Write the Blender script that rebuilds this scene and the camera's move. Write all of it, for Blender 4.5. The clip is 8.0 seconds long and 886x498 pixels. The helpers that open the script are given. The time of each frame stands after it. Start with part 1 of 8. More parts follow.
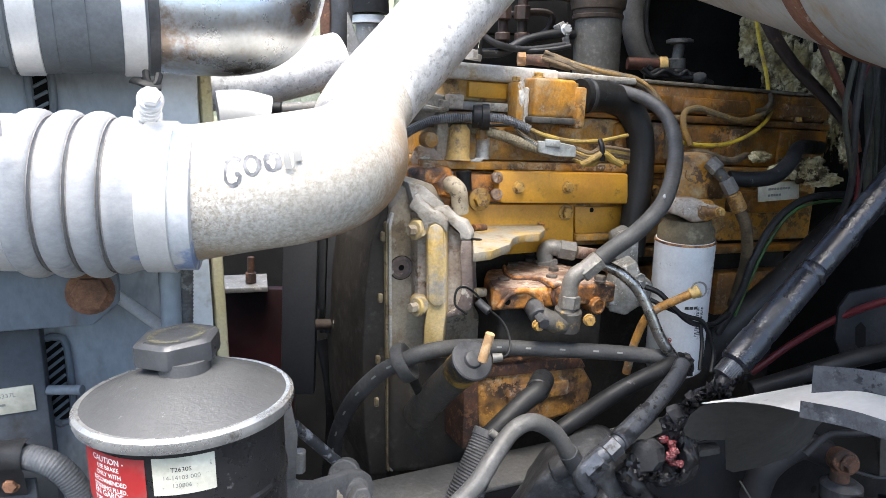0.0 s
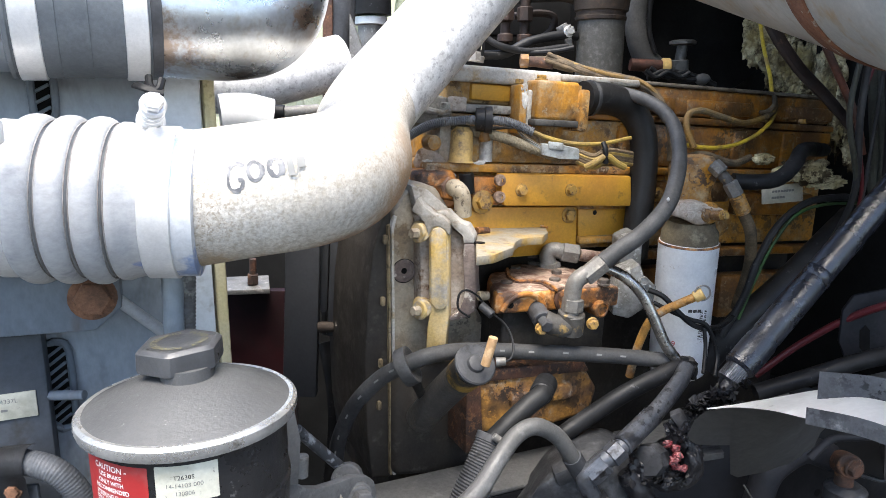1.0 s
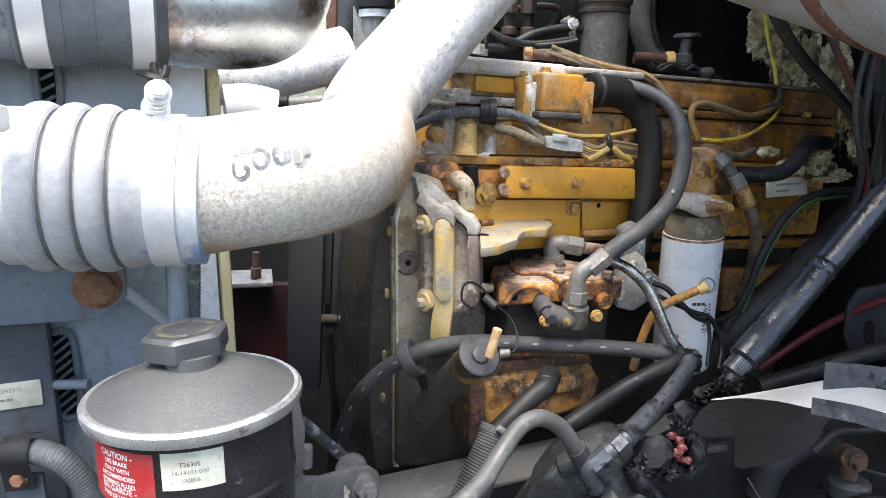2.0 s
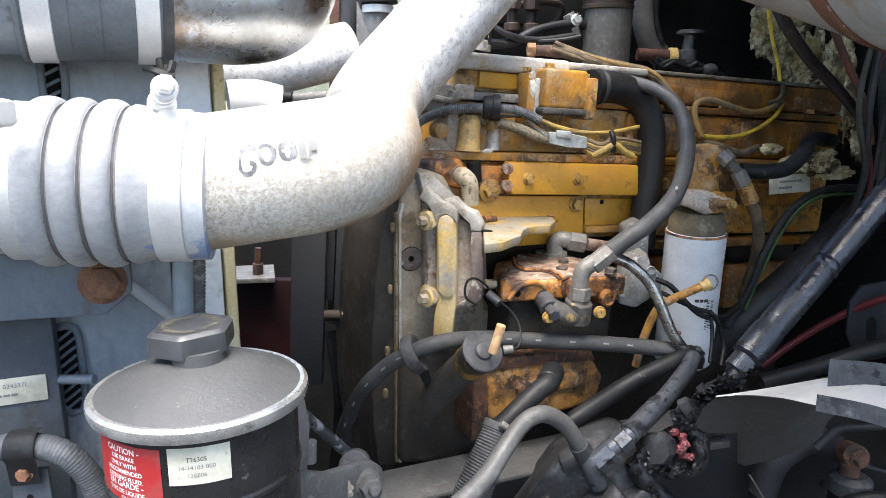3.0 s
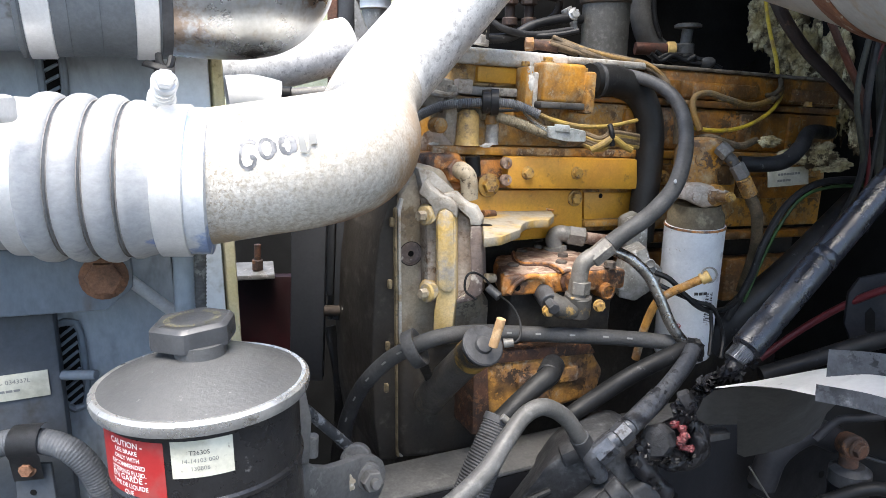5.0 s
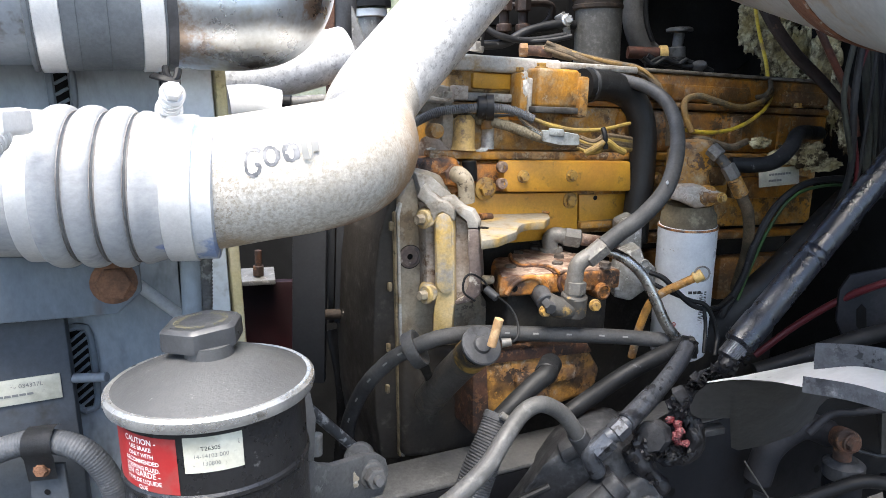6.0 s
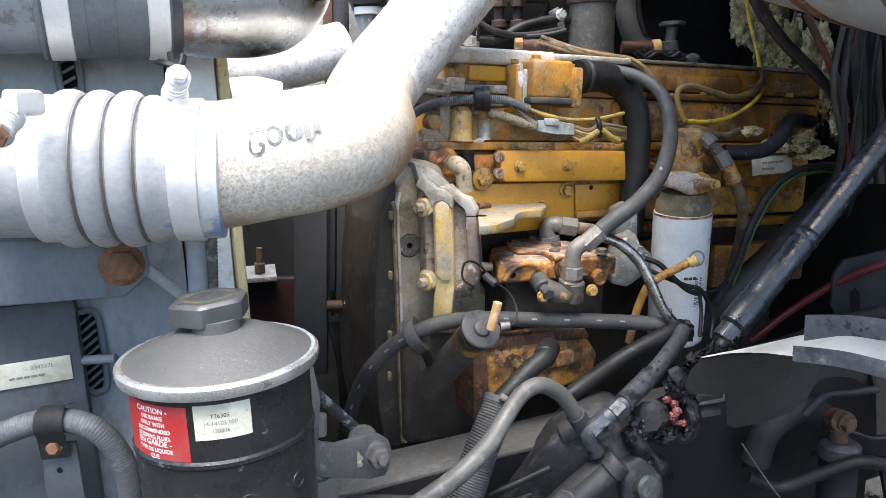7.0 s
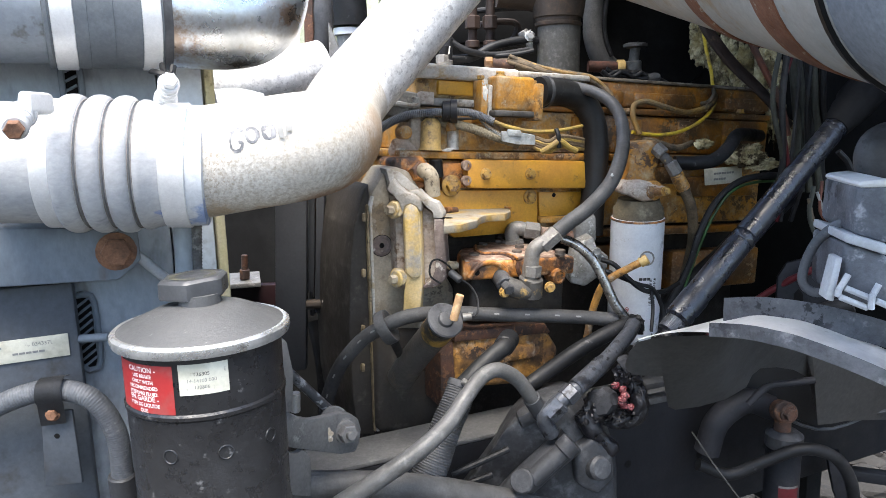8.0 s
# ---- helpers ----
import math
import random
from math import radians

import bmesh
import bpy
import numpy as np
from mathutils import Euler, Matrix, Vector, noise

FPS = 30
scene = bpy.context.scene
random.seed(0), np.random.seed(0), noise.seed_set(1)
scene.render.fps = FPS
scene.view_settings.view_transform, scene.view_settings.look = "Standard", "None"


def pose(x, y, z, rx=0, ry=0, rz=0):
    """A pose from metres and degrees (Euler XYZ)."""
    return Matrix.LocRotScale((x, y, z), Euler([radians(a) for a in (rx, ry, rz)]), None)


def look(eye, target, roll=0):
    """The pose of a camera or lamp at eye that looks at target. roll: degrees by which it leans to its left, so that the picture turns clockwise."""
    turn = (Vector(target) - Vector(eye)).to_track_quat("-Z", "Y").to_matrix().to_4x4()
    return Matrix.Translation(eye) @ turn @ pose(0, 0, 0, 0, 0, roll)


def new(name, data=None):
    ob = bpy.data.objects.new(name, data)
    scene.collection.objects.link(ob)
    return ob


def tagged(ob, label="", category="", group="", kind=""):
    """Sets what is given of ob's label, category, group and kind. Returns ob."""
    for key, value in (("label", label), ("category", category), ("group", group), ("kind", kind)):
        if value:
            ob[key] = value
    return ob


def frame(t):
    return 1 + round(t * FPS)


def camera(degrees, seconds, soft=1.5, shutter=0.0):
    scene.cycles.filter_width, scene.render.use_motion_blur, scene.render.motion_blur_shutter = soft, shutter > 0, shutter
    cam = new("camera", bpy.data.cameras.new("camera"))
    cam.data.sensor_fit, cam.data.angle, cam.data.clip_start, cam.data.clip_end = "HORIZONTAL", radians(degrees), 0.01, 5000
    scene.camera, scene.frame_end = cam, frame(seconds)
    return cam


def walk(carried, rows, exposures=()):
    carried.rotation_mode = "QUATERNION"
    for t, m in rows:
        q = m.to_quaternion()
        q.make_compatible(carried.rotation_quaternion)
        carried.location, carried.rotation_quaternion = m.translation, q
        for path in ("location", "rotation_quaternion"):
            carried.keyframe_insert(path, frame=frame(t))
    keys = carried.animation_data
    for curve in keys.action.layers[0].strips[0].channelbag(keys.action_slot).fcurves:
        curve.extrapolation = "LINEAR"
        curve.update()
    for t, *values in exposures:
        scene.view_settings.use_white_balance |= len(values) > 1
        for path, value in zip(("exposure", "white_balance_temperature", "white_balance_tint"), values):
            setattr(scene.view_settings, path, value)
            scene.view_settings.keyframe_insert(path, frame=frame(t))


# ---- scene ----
# Camera: hand-held, nearly still, then drawing back and down.
cam = camera(63.9, 8.0, 0.5)
PATH = [
    (0, (0.001, -0.01, 1.503), (0.003, 1.946, 1.09), -0.0),
    (0.5, (-0.001, -0.007, 1.508), (-0.003, 1.949, 1.091), -0.1),
    (1, (-0.001, -0.006, 1.507), (-0.003, 1.951, 1.093), -0.0),
    (1.5, (-0.002, -0.006, 1.501), (-0.009, 1.95, 1.083), -0.0),
    (3, (-0.008, -0.006, 1.501), (-0.016, 1.946, 1.066), 0.2),
    (3.5, (-0.01, -0.001, 1.501), (-0.02, 1.95, 1.063), 0.3),
    (4, (-0.009, 0.002, 1.499), (-0.019, 1.953, 1.058), 0.2),
    (4.5, (-0.009, 0.0, 1.498), (-0.017, 1.949, 1.051), 0.1),
    (6, (-0.009, -0.03, 1.501), (-0.009, 1.923, 1.069), -0.9),
    (6.5, (-0.01, -0.037, 1.498), (-0.011, 1.917, 1.073), -1.2),
    (7, (-0.009, -0.053, 1.482), (-0.007, 1.902, 1.063), -1.7),
    (7.5, (-0.007, -0.082, 1.472), (0.022, 1.872, 1.045), -1.8),
    (8, (0.021, -0.142, 1.467), (0.054, 1.825, 1.104), -1.4),
]
EXPOSURE = 1.84
walk(cam, [(t, look(eye, target, roll)) for t, eye, target, roll in PATH], [(0, EXPOSURE), (7.2, EXPOSURE), (8, EXPOSURE + 0.07)])

# ---- light: bright overcast sky, broad soft sun from high above ----
SUN_ELEV, SUN_AZ = 71.0, -168.0   # azimuth clockwise from +y
world = bpy.data.worlds.new("world")
scene.world = world
world.use_nodes = True
wn = world.node_tree.nodes
sky = wn.new("ShaderNodeTexSky")
sky.sky_type = "NISHITA"
sky.sun_disc = False
sky.sun_elevation = radians(SUN_ELEV)
sky.sun_rotation = radians(SUN_AZ)
sky.air_density, sky.dust_density, sky.ozone_density = 1.0, 2.0, 1.0
world.node_tree.links.new(sky.outputs[0], wn["Background"].inputs[0])
wn["Background"].inputs[1].default_value = 0.15
sun_data = bpy.data.lights.new("sun", "SUN")
sun_data.energy, sun_data.angle, sun_data.color = 2.8, radians(45), (1.0, 0.945, 0.86)
sun = new("sun", sun_data)
az, el = radians(SUN_AZ), radians(SUN_ELEV)
sun.matrix_world = look((math.sin(az) * math.cos(el) * 20, math.cos(az) * math.cos(el) * 20, math.sin(el) * 20), (0, 0, 0))


# ---- materials ----
def mat(name, base, rough=0.55, metal=0.0, second=None, amount=0.45, scale=9.0, specks=None, speck_amount=0.3, speck_scale=70.0,
        bump=0.25, bump_scale=90.0, grain=0.25, stretch=(1, 1, 1), second_rough=None, soft=0.10, speck_soft=0.05, spec=0.5, stains=(), pits=()):
    m = bpy.data.materials.new(name)
    m.use_nodes = True
    n, l = m.node_tree.nodes, m.node_tree.links
    b = n["Principled BSDF"]
    co = n.new("ShaderNodeTexCoord")
    mp = n.new("ShaderNodeMapping")
    mp.inputs["Scale"].default_value = stretch
    l.new(co.outputs["Object"], mp.inputs[0])

    def nz(sc, detail=6.0, r=0.6):
        t = n.new("ShaderNodeTexNoise")
        t.inputs["Scale"].default_value, t.inputs["Detail"].default_value, t.inputs["Roughness"].default_value = sc, detail, r
        l.new(mp.outputs[0], t.inputs["Vector"])
        return t

    def step(src, amt, w):
        r = n.new("ShaderNodeMapRange")
        r.interpolation_type = "SMOOTHSTEP"
        lo = 0.72 - 0.44 * amt
        r.inputs[1].default_value, r.inputs[2].default_value = lo - w, lo + w
        l.new(src.outputs["Fac"], r.inputs[0])
        return r

    def mix(a, c, fac):
        x = n.new("ShaderNodeMix")
        x.data_type = "RGBA"
        if isinstance(a, tuple):
            x.inputs[6].default_value = (*a, 1)
        else:
            l.new(a, x.inputs[6])
        x.inputs[7].default_value = (*c, 1)
        l.new(fac, x.inputs[0])
        return x.outputs[2]

    colour = None
    rough_src = None
    if second:
        f = step(nz(scale), amount, soft)
        colour = mix(base, second, f.outputs[0])
        if second_rough is not None:
            rough_src = f
    if specks:
        g = step(nz(speck_scale, 4.0, 0.7), speck_amount, speck_soft)
        colour = mix(colour if colour else base, specks, g.outputs[0])
    for centre_, radius, tint, edge in stains:
        d = n.new("ShaderNodeVectorMath")
        d.operation = "DISTANCE"
        d.inputs[1].default_value = centre_
        l.new(co.outputs["Object"], d.inputs[0])
        w = n.new("ShaderNodeMath")
        w.operation = "MULTIPLY_ADD"
        l.new(nz(60, 8.0, 0.75).outputs["Fac"], w.inputs[0])
        w.inputs[1].default_value = edge
        l.new(d.outputs["Value"], w.inputs[2])
        q = n.new("ShaderNodeMapRange")
        q.interpolation_type = "SMOOTHSTEP"
        q.inputs[1].default_value, q.inputs[2].default_value = radius * 0.5 + edge * 0.5, radius * 1.4 + edge * 0.5
        q.inputs[3].default_value, q.inputs[4].default_value = 0.75, 0.0
        l.new(w.outputs[0], q.inputs[0])
        colour = mix(colour if colour else base, tint, q.outputs[0])
    for tint, size, share, patch, patch_share in pits:      # small marks gathered in larger patches
        g = step(nz(size, 5.0, 0.7), share, 0.03)
        k = step(nz(patch, 3.0, 0.55), patch_share, 0.12)
        x = n.new("ShaderNodeMath")
        x.operation = "MULTIPLY"
        l.new(g.outputs[0], x.inputs[0])
        l.new(k.outputs[0], x.inputs[1])
        colour = mix(colour if colour else base, tint, x.outputs[0])
    if grain:
        v = n.new("ShaderNodeHueSaturation")
        r = n.new("ShaderNodeMapRange")
        l.new(nz(bump_scale * 2.2, 3.0, 0.7).outputs["Fac"], r.inputs[0])
        r.inputs[1].default_value, r.inputs[2].default_value = 0.25, 0.75
        r.inputs[3].default_value, r.inputs[4].default_value = 1 - grain, 1 + grain
        l.new(r.outputs[0], v.inputs["Value"])
        if colour:
            l.new(colour, v.inputs["Color"])
        else:
            v.inputs["Color"].default_value = (*base, 1)
        colour = v.outputs[0]
    if colour:
        l.new(colour, b.inputs["Base Color"])
    else:
        b.inputs["Base Color"].default_value = (*base, 1)
    b.inputs["Metallic"].default_value = metal
    b.inputs["Specular IOR Level"].default_value = spec
    b.inputs["Roughness"].default_value = rough
    rr = n.new("ShaderNodeMapRange")
    if rough_src:
        l.new(rough_src.outputs[0], rr.inputs[0])
        rr.inputs[3].default_value, rr.inputs[4].default_value = rough, second_rough
    else:
        l.new(nz(bump_scale * 0.3).outputs["Fac"], rr.inputs[0])
        rr.inputs[1].default_value, rr.inputs[2].default_value = 0.3, 0.7
        rr.inputs[3].default_value, rr.inputs[4].default_value = max(0.03, rough - 0.12), min(1, rough + 0.12)
    l.new(rr.outputs[0], b.inputs["Roughness"])
    if bump:
        bp = n.new("ShaderNodeBump")
        bp.inputs["Strength"].default_value, bp.inputs["Distance"].default_value = min(1.0, bump * 1.5), 0.002
        l.new(nz(bump_scale, 8.0, 0.65).outputs["Fac"], bp.inputs["Height"])
        l.new(bp.outputs[0], b.inputs["Normal"])
    return m


YELLOW = mat("yellow_paint", (0.47, 0.218, 0.023), 0.45, 0, (0.17, 0.09, 0.035), 0.45, 20, (0.40, 0.30, 0.17), 0.30, 34, 0.35, 120, 0.25, soft=0.18, speck_soft=0.14, pits=[((0.085, 0.048, 0.024), 55, 0.44, 9, 0.46), ((0.30, 0.25, 0.18), 130, 0.32, 20, 0.42)])
YELLOW_CLEAN = mat("yellow_paint_clean", (0.60, 0.312, 0.032), 0.42, 0, (0.44, 0.215, 0.032), 0.42, 9, (0.16, 0.09, 0.03), 0.14, 40, 0.15, 120, 0.14, soft=0.2, speck_soft=0.1)
YELLOW_PALE = mat("yellow_paint_pale", (0.58, 0.385, 0.13), 0.55, 0, (0.42, 0.28, 0.11), 0.42, 22, (0.14, 0.10, 0.07), 0.24, 50, 0.3, 110, 0.2, soft=0.16, speck_soft=0.1)
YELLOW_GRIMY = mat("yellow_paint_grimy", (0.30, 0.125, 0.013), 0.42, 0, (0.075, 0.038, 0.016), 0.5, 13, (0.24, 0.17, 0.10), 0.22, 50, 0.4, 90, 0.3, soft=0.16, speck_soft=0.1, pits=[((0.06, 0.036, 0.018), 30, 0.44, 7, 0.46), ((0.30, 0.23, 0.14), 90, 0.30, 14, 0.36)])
WORN_CAST = mat("worn_cast_metal", (0.44, 0.42, 0.38), 0.6, 0.2, (0.24, 0.19, 0.12), 0.42, 16, (0.62, 0.60, 0.56), 0.36, 40, 0.5, 80, 0.3, soft=0.16, speck_soft=0.12)
GRIMY = mat("grimy_casting", (0.34, 0.295, 0.225), 0.6, 0.0, (0.23, 0.19, 0.14), 0.46, 10, (0.42, 0.36, 0.27), 0.26, 20, 0.5, 90, 0.22, soft=0.2, speck_soft=0.14, pits=[((0.17, 0.115, 0.06), 16, 0.46, 5, 0.48), ((0.07, 0.055, 0.042), 40, 0.42, 8, 0.44)])
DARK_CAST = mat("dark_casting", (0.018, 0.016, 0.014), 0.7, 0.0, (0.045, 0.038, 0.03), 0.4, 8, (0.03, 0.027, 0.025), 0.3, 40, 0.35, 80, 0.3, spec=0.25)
RUST = mat("rusty_casting", (0.44, 0.175, 0.036), 0.5, 0.0, (0.085, 0.044, 0.028), 0.48, 30, (0.50, 0.31, 0.16), 0.26, 44, 0.8, 90, 0.35, soft=0.09, speck_soft=0.08, spec=0.5, pits=[((0.03, 0.02, 0.016), 48, 0.46, 14, 0.46)])
OCHRE = mat("rust_stained_ochre", (0.42, 0.205, 0.045), 0.65, 0, (0.13, 0.075, 0.045), 0.48, 18, (0.38, 0.33, 0.26), 0.26, 30, 0.5, 90, 0.3, soft=0.14, speck_soft=0.1, spec=0.3, pits=[((0.028, 0.02, 0.016), 34, 0.50, 11, 0.50)])
RUST_TOP = mat("rust_dusty", (0.30, 0.22, 0.17), 0.75, 0.0, (0.125, 0.066, 0.045), 0.48, 30, (0.44, 0.34, 0.27), 0.30, 46, 0.7, 90, 0.35, soft=0.10, speck_soft=0.08, spec=0.3)
RUST_DARK = mat("dark_rust", (0.085, 0.038, 0.022), 0.8, 0.1, (0.04, 0.024, 0.018), 0.5, 25, (0.16, 0.075, 0.035), 0.3, 70, 0.5, 110, 0.3)
TURBO = mat("dark_brown_heat_rust", (0.045, 0.032, 0.023), 0.75, 0.1, (0.028, 0.021, 0.017), 0.5, 25, (0.075, 0.046, 0.028), 0.25, 60, 0.4, 110, 0.25, soft=0.16, speck_soft=0.1)
PUMP_BOLT = mat("dull_brown_bolt", (0.10, 0.085, 0.075), 0.6, 0.2, (0.06, 0.048, 0.04), 0.45, 60, (0.17, 0.12, 0.08), 0.24, 120, 0.4, 160, 0.25)
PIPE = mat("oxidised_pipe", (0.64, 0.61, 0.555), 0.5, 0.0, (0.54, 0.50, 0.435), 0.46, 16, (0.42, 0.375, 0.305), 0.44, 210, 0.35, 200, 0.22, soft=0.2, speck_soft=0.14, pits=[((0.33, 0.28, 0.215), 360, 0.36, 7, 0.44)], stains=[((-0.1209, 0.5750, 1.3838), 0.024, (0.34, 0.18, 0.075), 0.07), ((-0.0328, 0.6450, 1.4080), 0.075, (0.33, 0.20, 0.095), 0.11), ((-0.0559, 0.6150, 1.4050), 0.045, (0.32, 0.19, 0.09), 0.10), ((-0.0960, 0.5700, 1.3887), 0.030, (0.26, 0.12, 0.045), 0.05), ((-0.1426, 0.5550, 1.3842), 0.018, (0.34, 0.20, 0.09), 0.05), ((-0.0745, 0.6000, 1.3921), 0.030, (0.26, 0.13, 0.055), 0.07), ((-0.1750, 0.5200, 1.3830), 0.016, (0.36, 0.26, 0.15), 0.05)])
PIPE_UP = mat("mottled_galvanised_pipe", (0.74, 0.735, 0.72), 0.55, 0.05, (0.58, 0.575, 0.56), 0.48, 60, (0.40, 0.395, 0.385), 0.30, 130, 0.3, 160, 0.16, soft=0.12, speck_soft=0.08)
STACK = mat("dull_mottled_pipe", (0.085, 0.083, 0.076), 0.6, 0.1, (0.062, 0.06, 0.055), 0.5, 40, (0.118, 0.115, 0.105), 0.30, 110, 0.3, 160, 0.14, soft=0.2, speck_soft=0.14, spec=0.3)
HOSE_GREY = mat("grey_silicone", (0.41, 0.412, 0.41), 0.6, 0, (0.29, 0.298, 0.31), 0.46, 14, (0.24, 0.245, 0.26), 0.2, 42, 0.2, 110, 0.14, stretch=(0.6, 1, 1), soft=0.17, speck_soft=0.1, spec=0.3, stains=[((-0.2185, 0.4900, 1.3812), 0.008, (0.14, 0.20, 0.42), 0.05), ((-0.2158, 0.4600, 1.4042), 0.012, (0.22, 0.23, 0.25), 0.07)])
HOSE_BLUE = mat("worn_blue_silicone", (0.52, 0.535, 0.55), 0.55, 0, (0.20, 0.27, 0.44), 0.46, 26, None, 0, 60, 0.15, 110, 0.15, soft=0.06)
GROOVE = mat("groove_line", (0.17, 0.155, 0.145), 0.8, 0, (0.28, 0.27, 0.26), 0.45, 30, bump=0.2, spec=0.2)
INLET = mat("weathered_blue_grey_tube", (0.25, 0.275, 0.30), 0.45, 0.2, (0.17, 0.19, 0.215), 0.45, 9, (0.12, 0.12, 0.12), 0.15, 30, 0.12, 80, 0.12, soft=0.2)
BAND = mat("steel_band", (0.70, 0.70, 0.695), 0.42, 0.35, (0.58, 0.58, 0.575), 0.4, 30, None, 0, 0, 0.05, 200, 0.08, soft=0.2)
RUBBER = mat("dusty_black_rubber", (0.009, 0.0095, 0.0105), 0.48, 0, (0.018, 0.0185, 0.020), 0.4, 16, (0.07, 0.071, 0.074), 0.10, 80, 0.15, 120, 0.2, spec=0.2)
COOLANT = mat("dusty_coolant_rubber", (0.009, 0.0092, 0.0098), 0.5, 0, (0.016, 0.0162, 0.0165), 0.45, 14, (0.03, 0.03, 0.03), 0.12, 60, 0.2, 120, 0.2, soft=0.2, spec=0.3)
BOOT = mat("soft_black_rubber", (0.007, 0.007, 0.0075), 0.75, 0, (0.011, 0.011, 0.0115), 0.4, 16, bump=0.15, spec=0.12)
RUBBER_GREY = mat("greyed_rubber", (0.036, 0.037, 0.040), 0.5, 0, (0.068, 0.069, 0.073), 0.45, 18, (0.03, 0.03, 0.03), 0.2, 60, 0.2, 120, 0.2, spec=0.4)
RUBBER_BLUE = mat("dusty_coupler_rubber", (0.085, 0.097, 0.108), 0.6, 0, (0.13, 0.143, 0.155), 0.5, 12, None, 0, 0, 0.1, 150, 0.15, spec=0.4)
HOSE_SILVER = mat("dusty_grey_hose", (0.088, 0.0878, 0.087), 0.5, 0.0, (0.060, 0.059, 0.057), 0.46, 22, (0.14, 0.14, 0.137), 0.22, 50, 0.3, 120, 0.2, soft=0.18, speck_soft=0.12)
HOSE_SLATE = mat("slate_grey_hose", (0.072, 0.077, 0.085), 0.6, 0, (0.11, 0.116, 0.124), 0.45, 20, (0.16, 0.16, 0.165), 0.2, 60, 0.2, 120, 0.2, speck_soft=0.1, spec=0.35)
POLISHED = mat("polished_stained_pipe", (0.56, 0.585, 0.61), 0.30, 0.92, (0.42, 0.45, 0.48), 0.45, 11, (0.36, 0.33, 0.28), 0.20, 26, 0.15, 100, 0.12, soft=0.2, speck_soft=0.1, stains=[((-0.2245, 0.5650, 1.5387), 0.030, (0.22, 0.13, 0.06), 0.11), ((-0.1750, 0.6250, 1.5220), 0.012, (0.12, 0.08, 0.05), 0.05), ((-0.1180, 0.6200, 1.5750), 0.010, (0.34, 0.19, 0.09), 0.05)])
BLACK_PAINT = mat("black_paint", (0.014, 0.014, 0.015), 0.30, 0, (0.022, 0.022, 0.0235), 0.42, 9, (0.11, 0.11, 0.11), 0.10, 80, 0.2, 120, 0.25, soft=0.18)
LID = mat("dusty_black_lid", (0.052, 0.053, 0.054), 0.55, 0, (0.070, 0.071, 0.072), 0.5, 10, (0.20, 0.20, 0.198), 0.07, 260, 0.22, 330, 0.2, spec=0.5, soft=0.2, speck_soft=0.05)
CAP = mat("weathered_black_plastic", (0.046, 0.048, 0.052), 0.38, 0, (0.066, 0.068, 0.072), 0.45, 25, None, 0, 0, 0.12, 220, 0.15, spec=0.6)
RADIATOR = mat("blue_grey_steel", (0.10, 0.123, 0.148), 0.6, 0.05, (0.165, 0.192, 0.222), 0.45, 6, (0.11, 0.095, 0.085), 0.18, 22, 0.15, 60, 0.18, stretch=(1, 1, 0.5), soft=0.16, speck_soft=0.12)
# lighter copy of RADIATOR, offsetting the hoses' shade on the side panel
RAD_PANEL = mat("brightened_blue_grey_steel", (0.23, 0.265, 0.30), 0.55, 0.05, (0.31, 0.345, 0.38), 0.45, 6, (0.13, 0.135, 0.145), 0.2, 22, 0.15, 60, 0.14, stretch=(1, 1, 0.5), soft=0.18, speck_soft=0.12)
RADIATOR_LIGHT = mat("light_blue_steel", (0.58, 0.62, 0.66), 0.5, 0.05, (0.46, 0.51, 0.56), 0.45, 7, (0.32, 0.33, 0.34), 0.14, 30, 0.08, 60, 0.1, soft=0.18, speck_soft=0.1)
SEAL = mat("yellowed_foam", (0.58, 0.54, 0.40), 0.85, 0, (0.48, 0.40, 0.18), 0.45, 5, (0.30, 0.26, 0.14), 0.14, 60, 0.3, 150, 0.15, soft=0.2)
STEEL = mat("grey_steel", (0.20, 0.197, 0.19), 0.5, 0.3, (0.12, 0.113, 0.10), 0.45, 35, (0.34, 0.33, 0.31), 0.25, 70, 0.25, 150, 0.2, soft=0.16, speck_soft=0.1)
ALU = mat("rough_aluminium", (0.27, 0.27, 0.26), 0.6, 0.3, (0.16, 0.155, 0.14), 0.5, 40, (0.40, 0.40, 0.39), 0.3, 80, 0.9, 80, 0.25)
BOLT_Y = mat("painted_bolt", (0.44, 0.26, 0.06), 0.5, 0.1, (0.27, 0.17, 0.07), 0.5, 60, (0.12, 0.07, 0.035), 0.28, 120, 0.25, 200, 0.2)
BOLT_PALE = mat("worn_pale_bolt", (0.40, 0.34, 0.25), 0.5, 0.2, (0.26, 0.21, 0.15), 0.45, 60, (0.12, 0.09, 0.06), 0.24, 110, 0.25, 200, 0.2)
TAN = mat("tan_gasket", (0.26, 0.205, 0.125), 0.7, 0, (0.16, 0.12, 0.07), 0.45, 40, (0.10, 0.08, 0.05), 0.25, 120, 0.25, 200, 0.2, spec=0.3)
BOLT_RUST = mat("rusted_bolt", (0.21, 0.105, 0.06), 0.75, 0.1, (0.13, 0.07, 0.045), 0.5, 60, None, 0, 0, 0.5, 200, 0.3, spec=0.3)
WHITE = mat("white_enamel", (0.72, 0.74, 0.76), 0.35, 0, (0.58, 0.60, 0.63), 0.35, 14, (0.30, 0.24, 0.17), 0.10, 50, 0.06, 120, 0.08, soft=0.16)
PAPER = mat("label_paper", (0.58, 0.56, 0.46), 0.6, 0, (0.45, 0.43, 0.34), 0.4, 40, (0.28, 0.26, 0.22), 0.12, 120, 0.05, 120, 0.08)
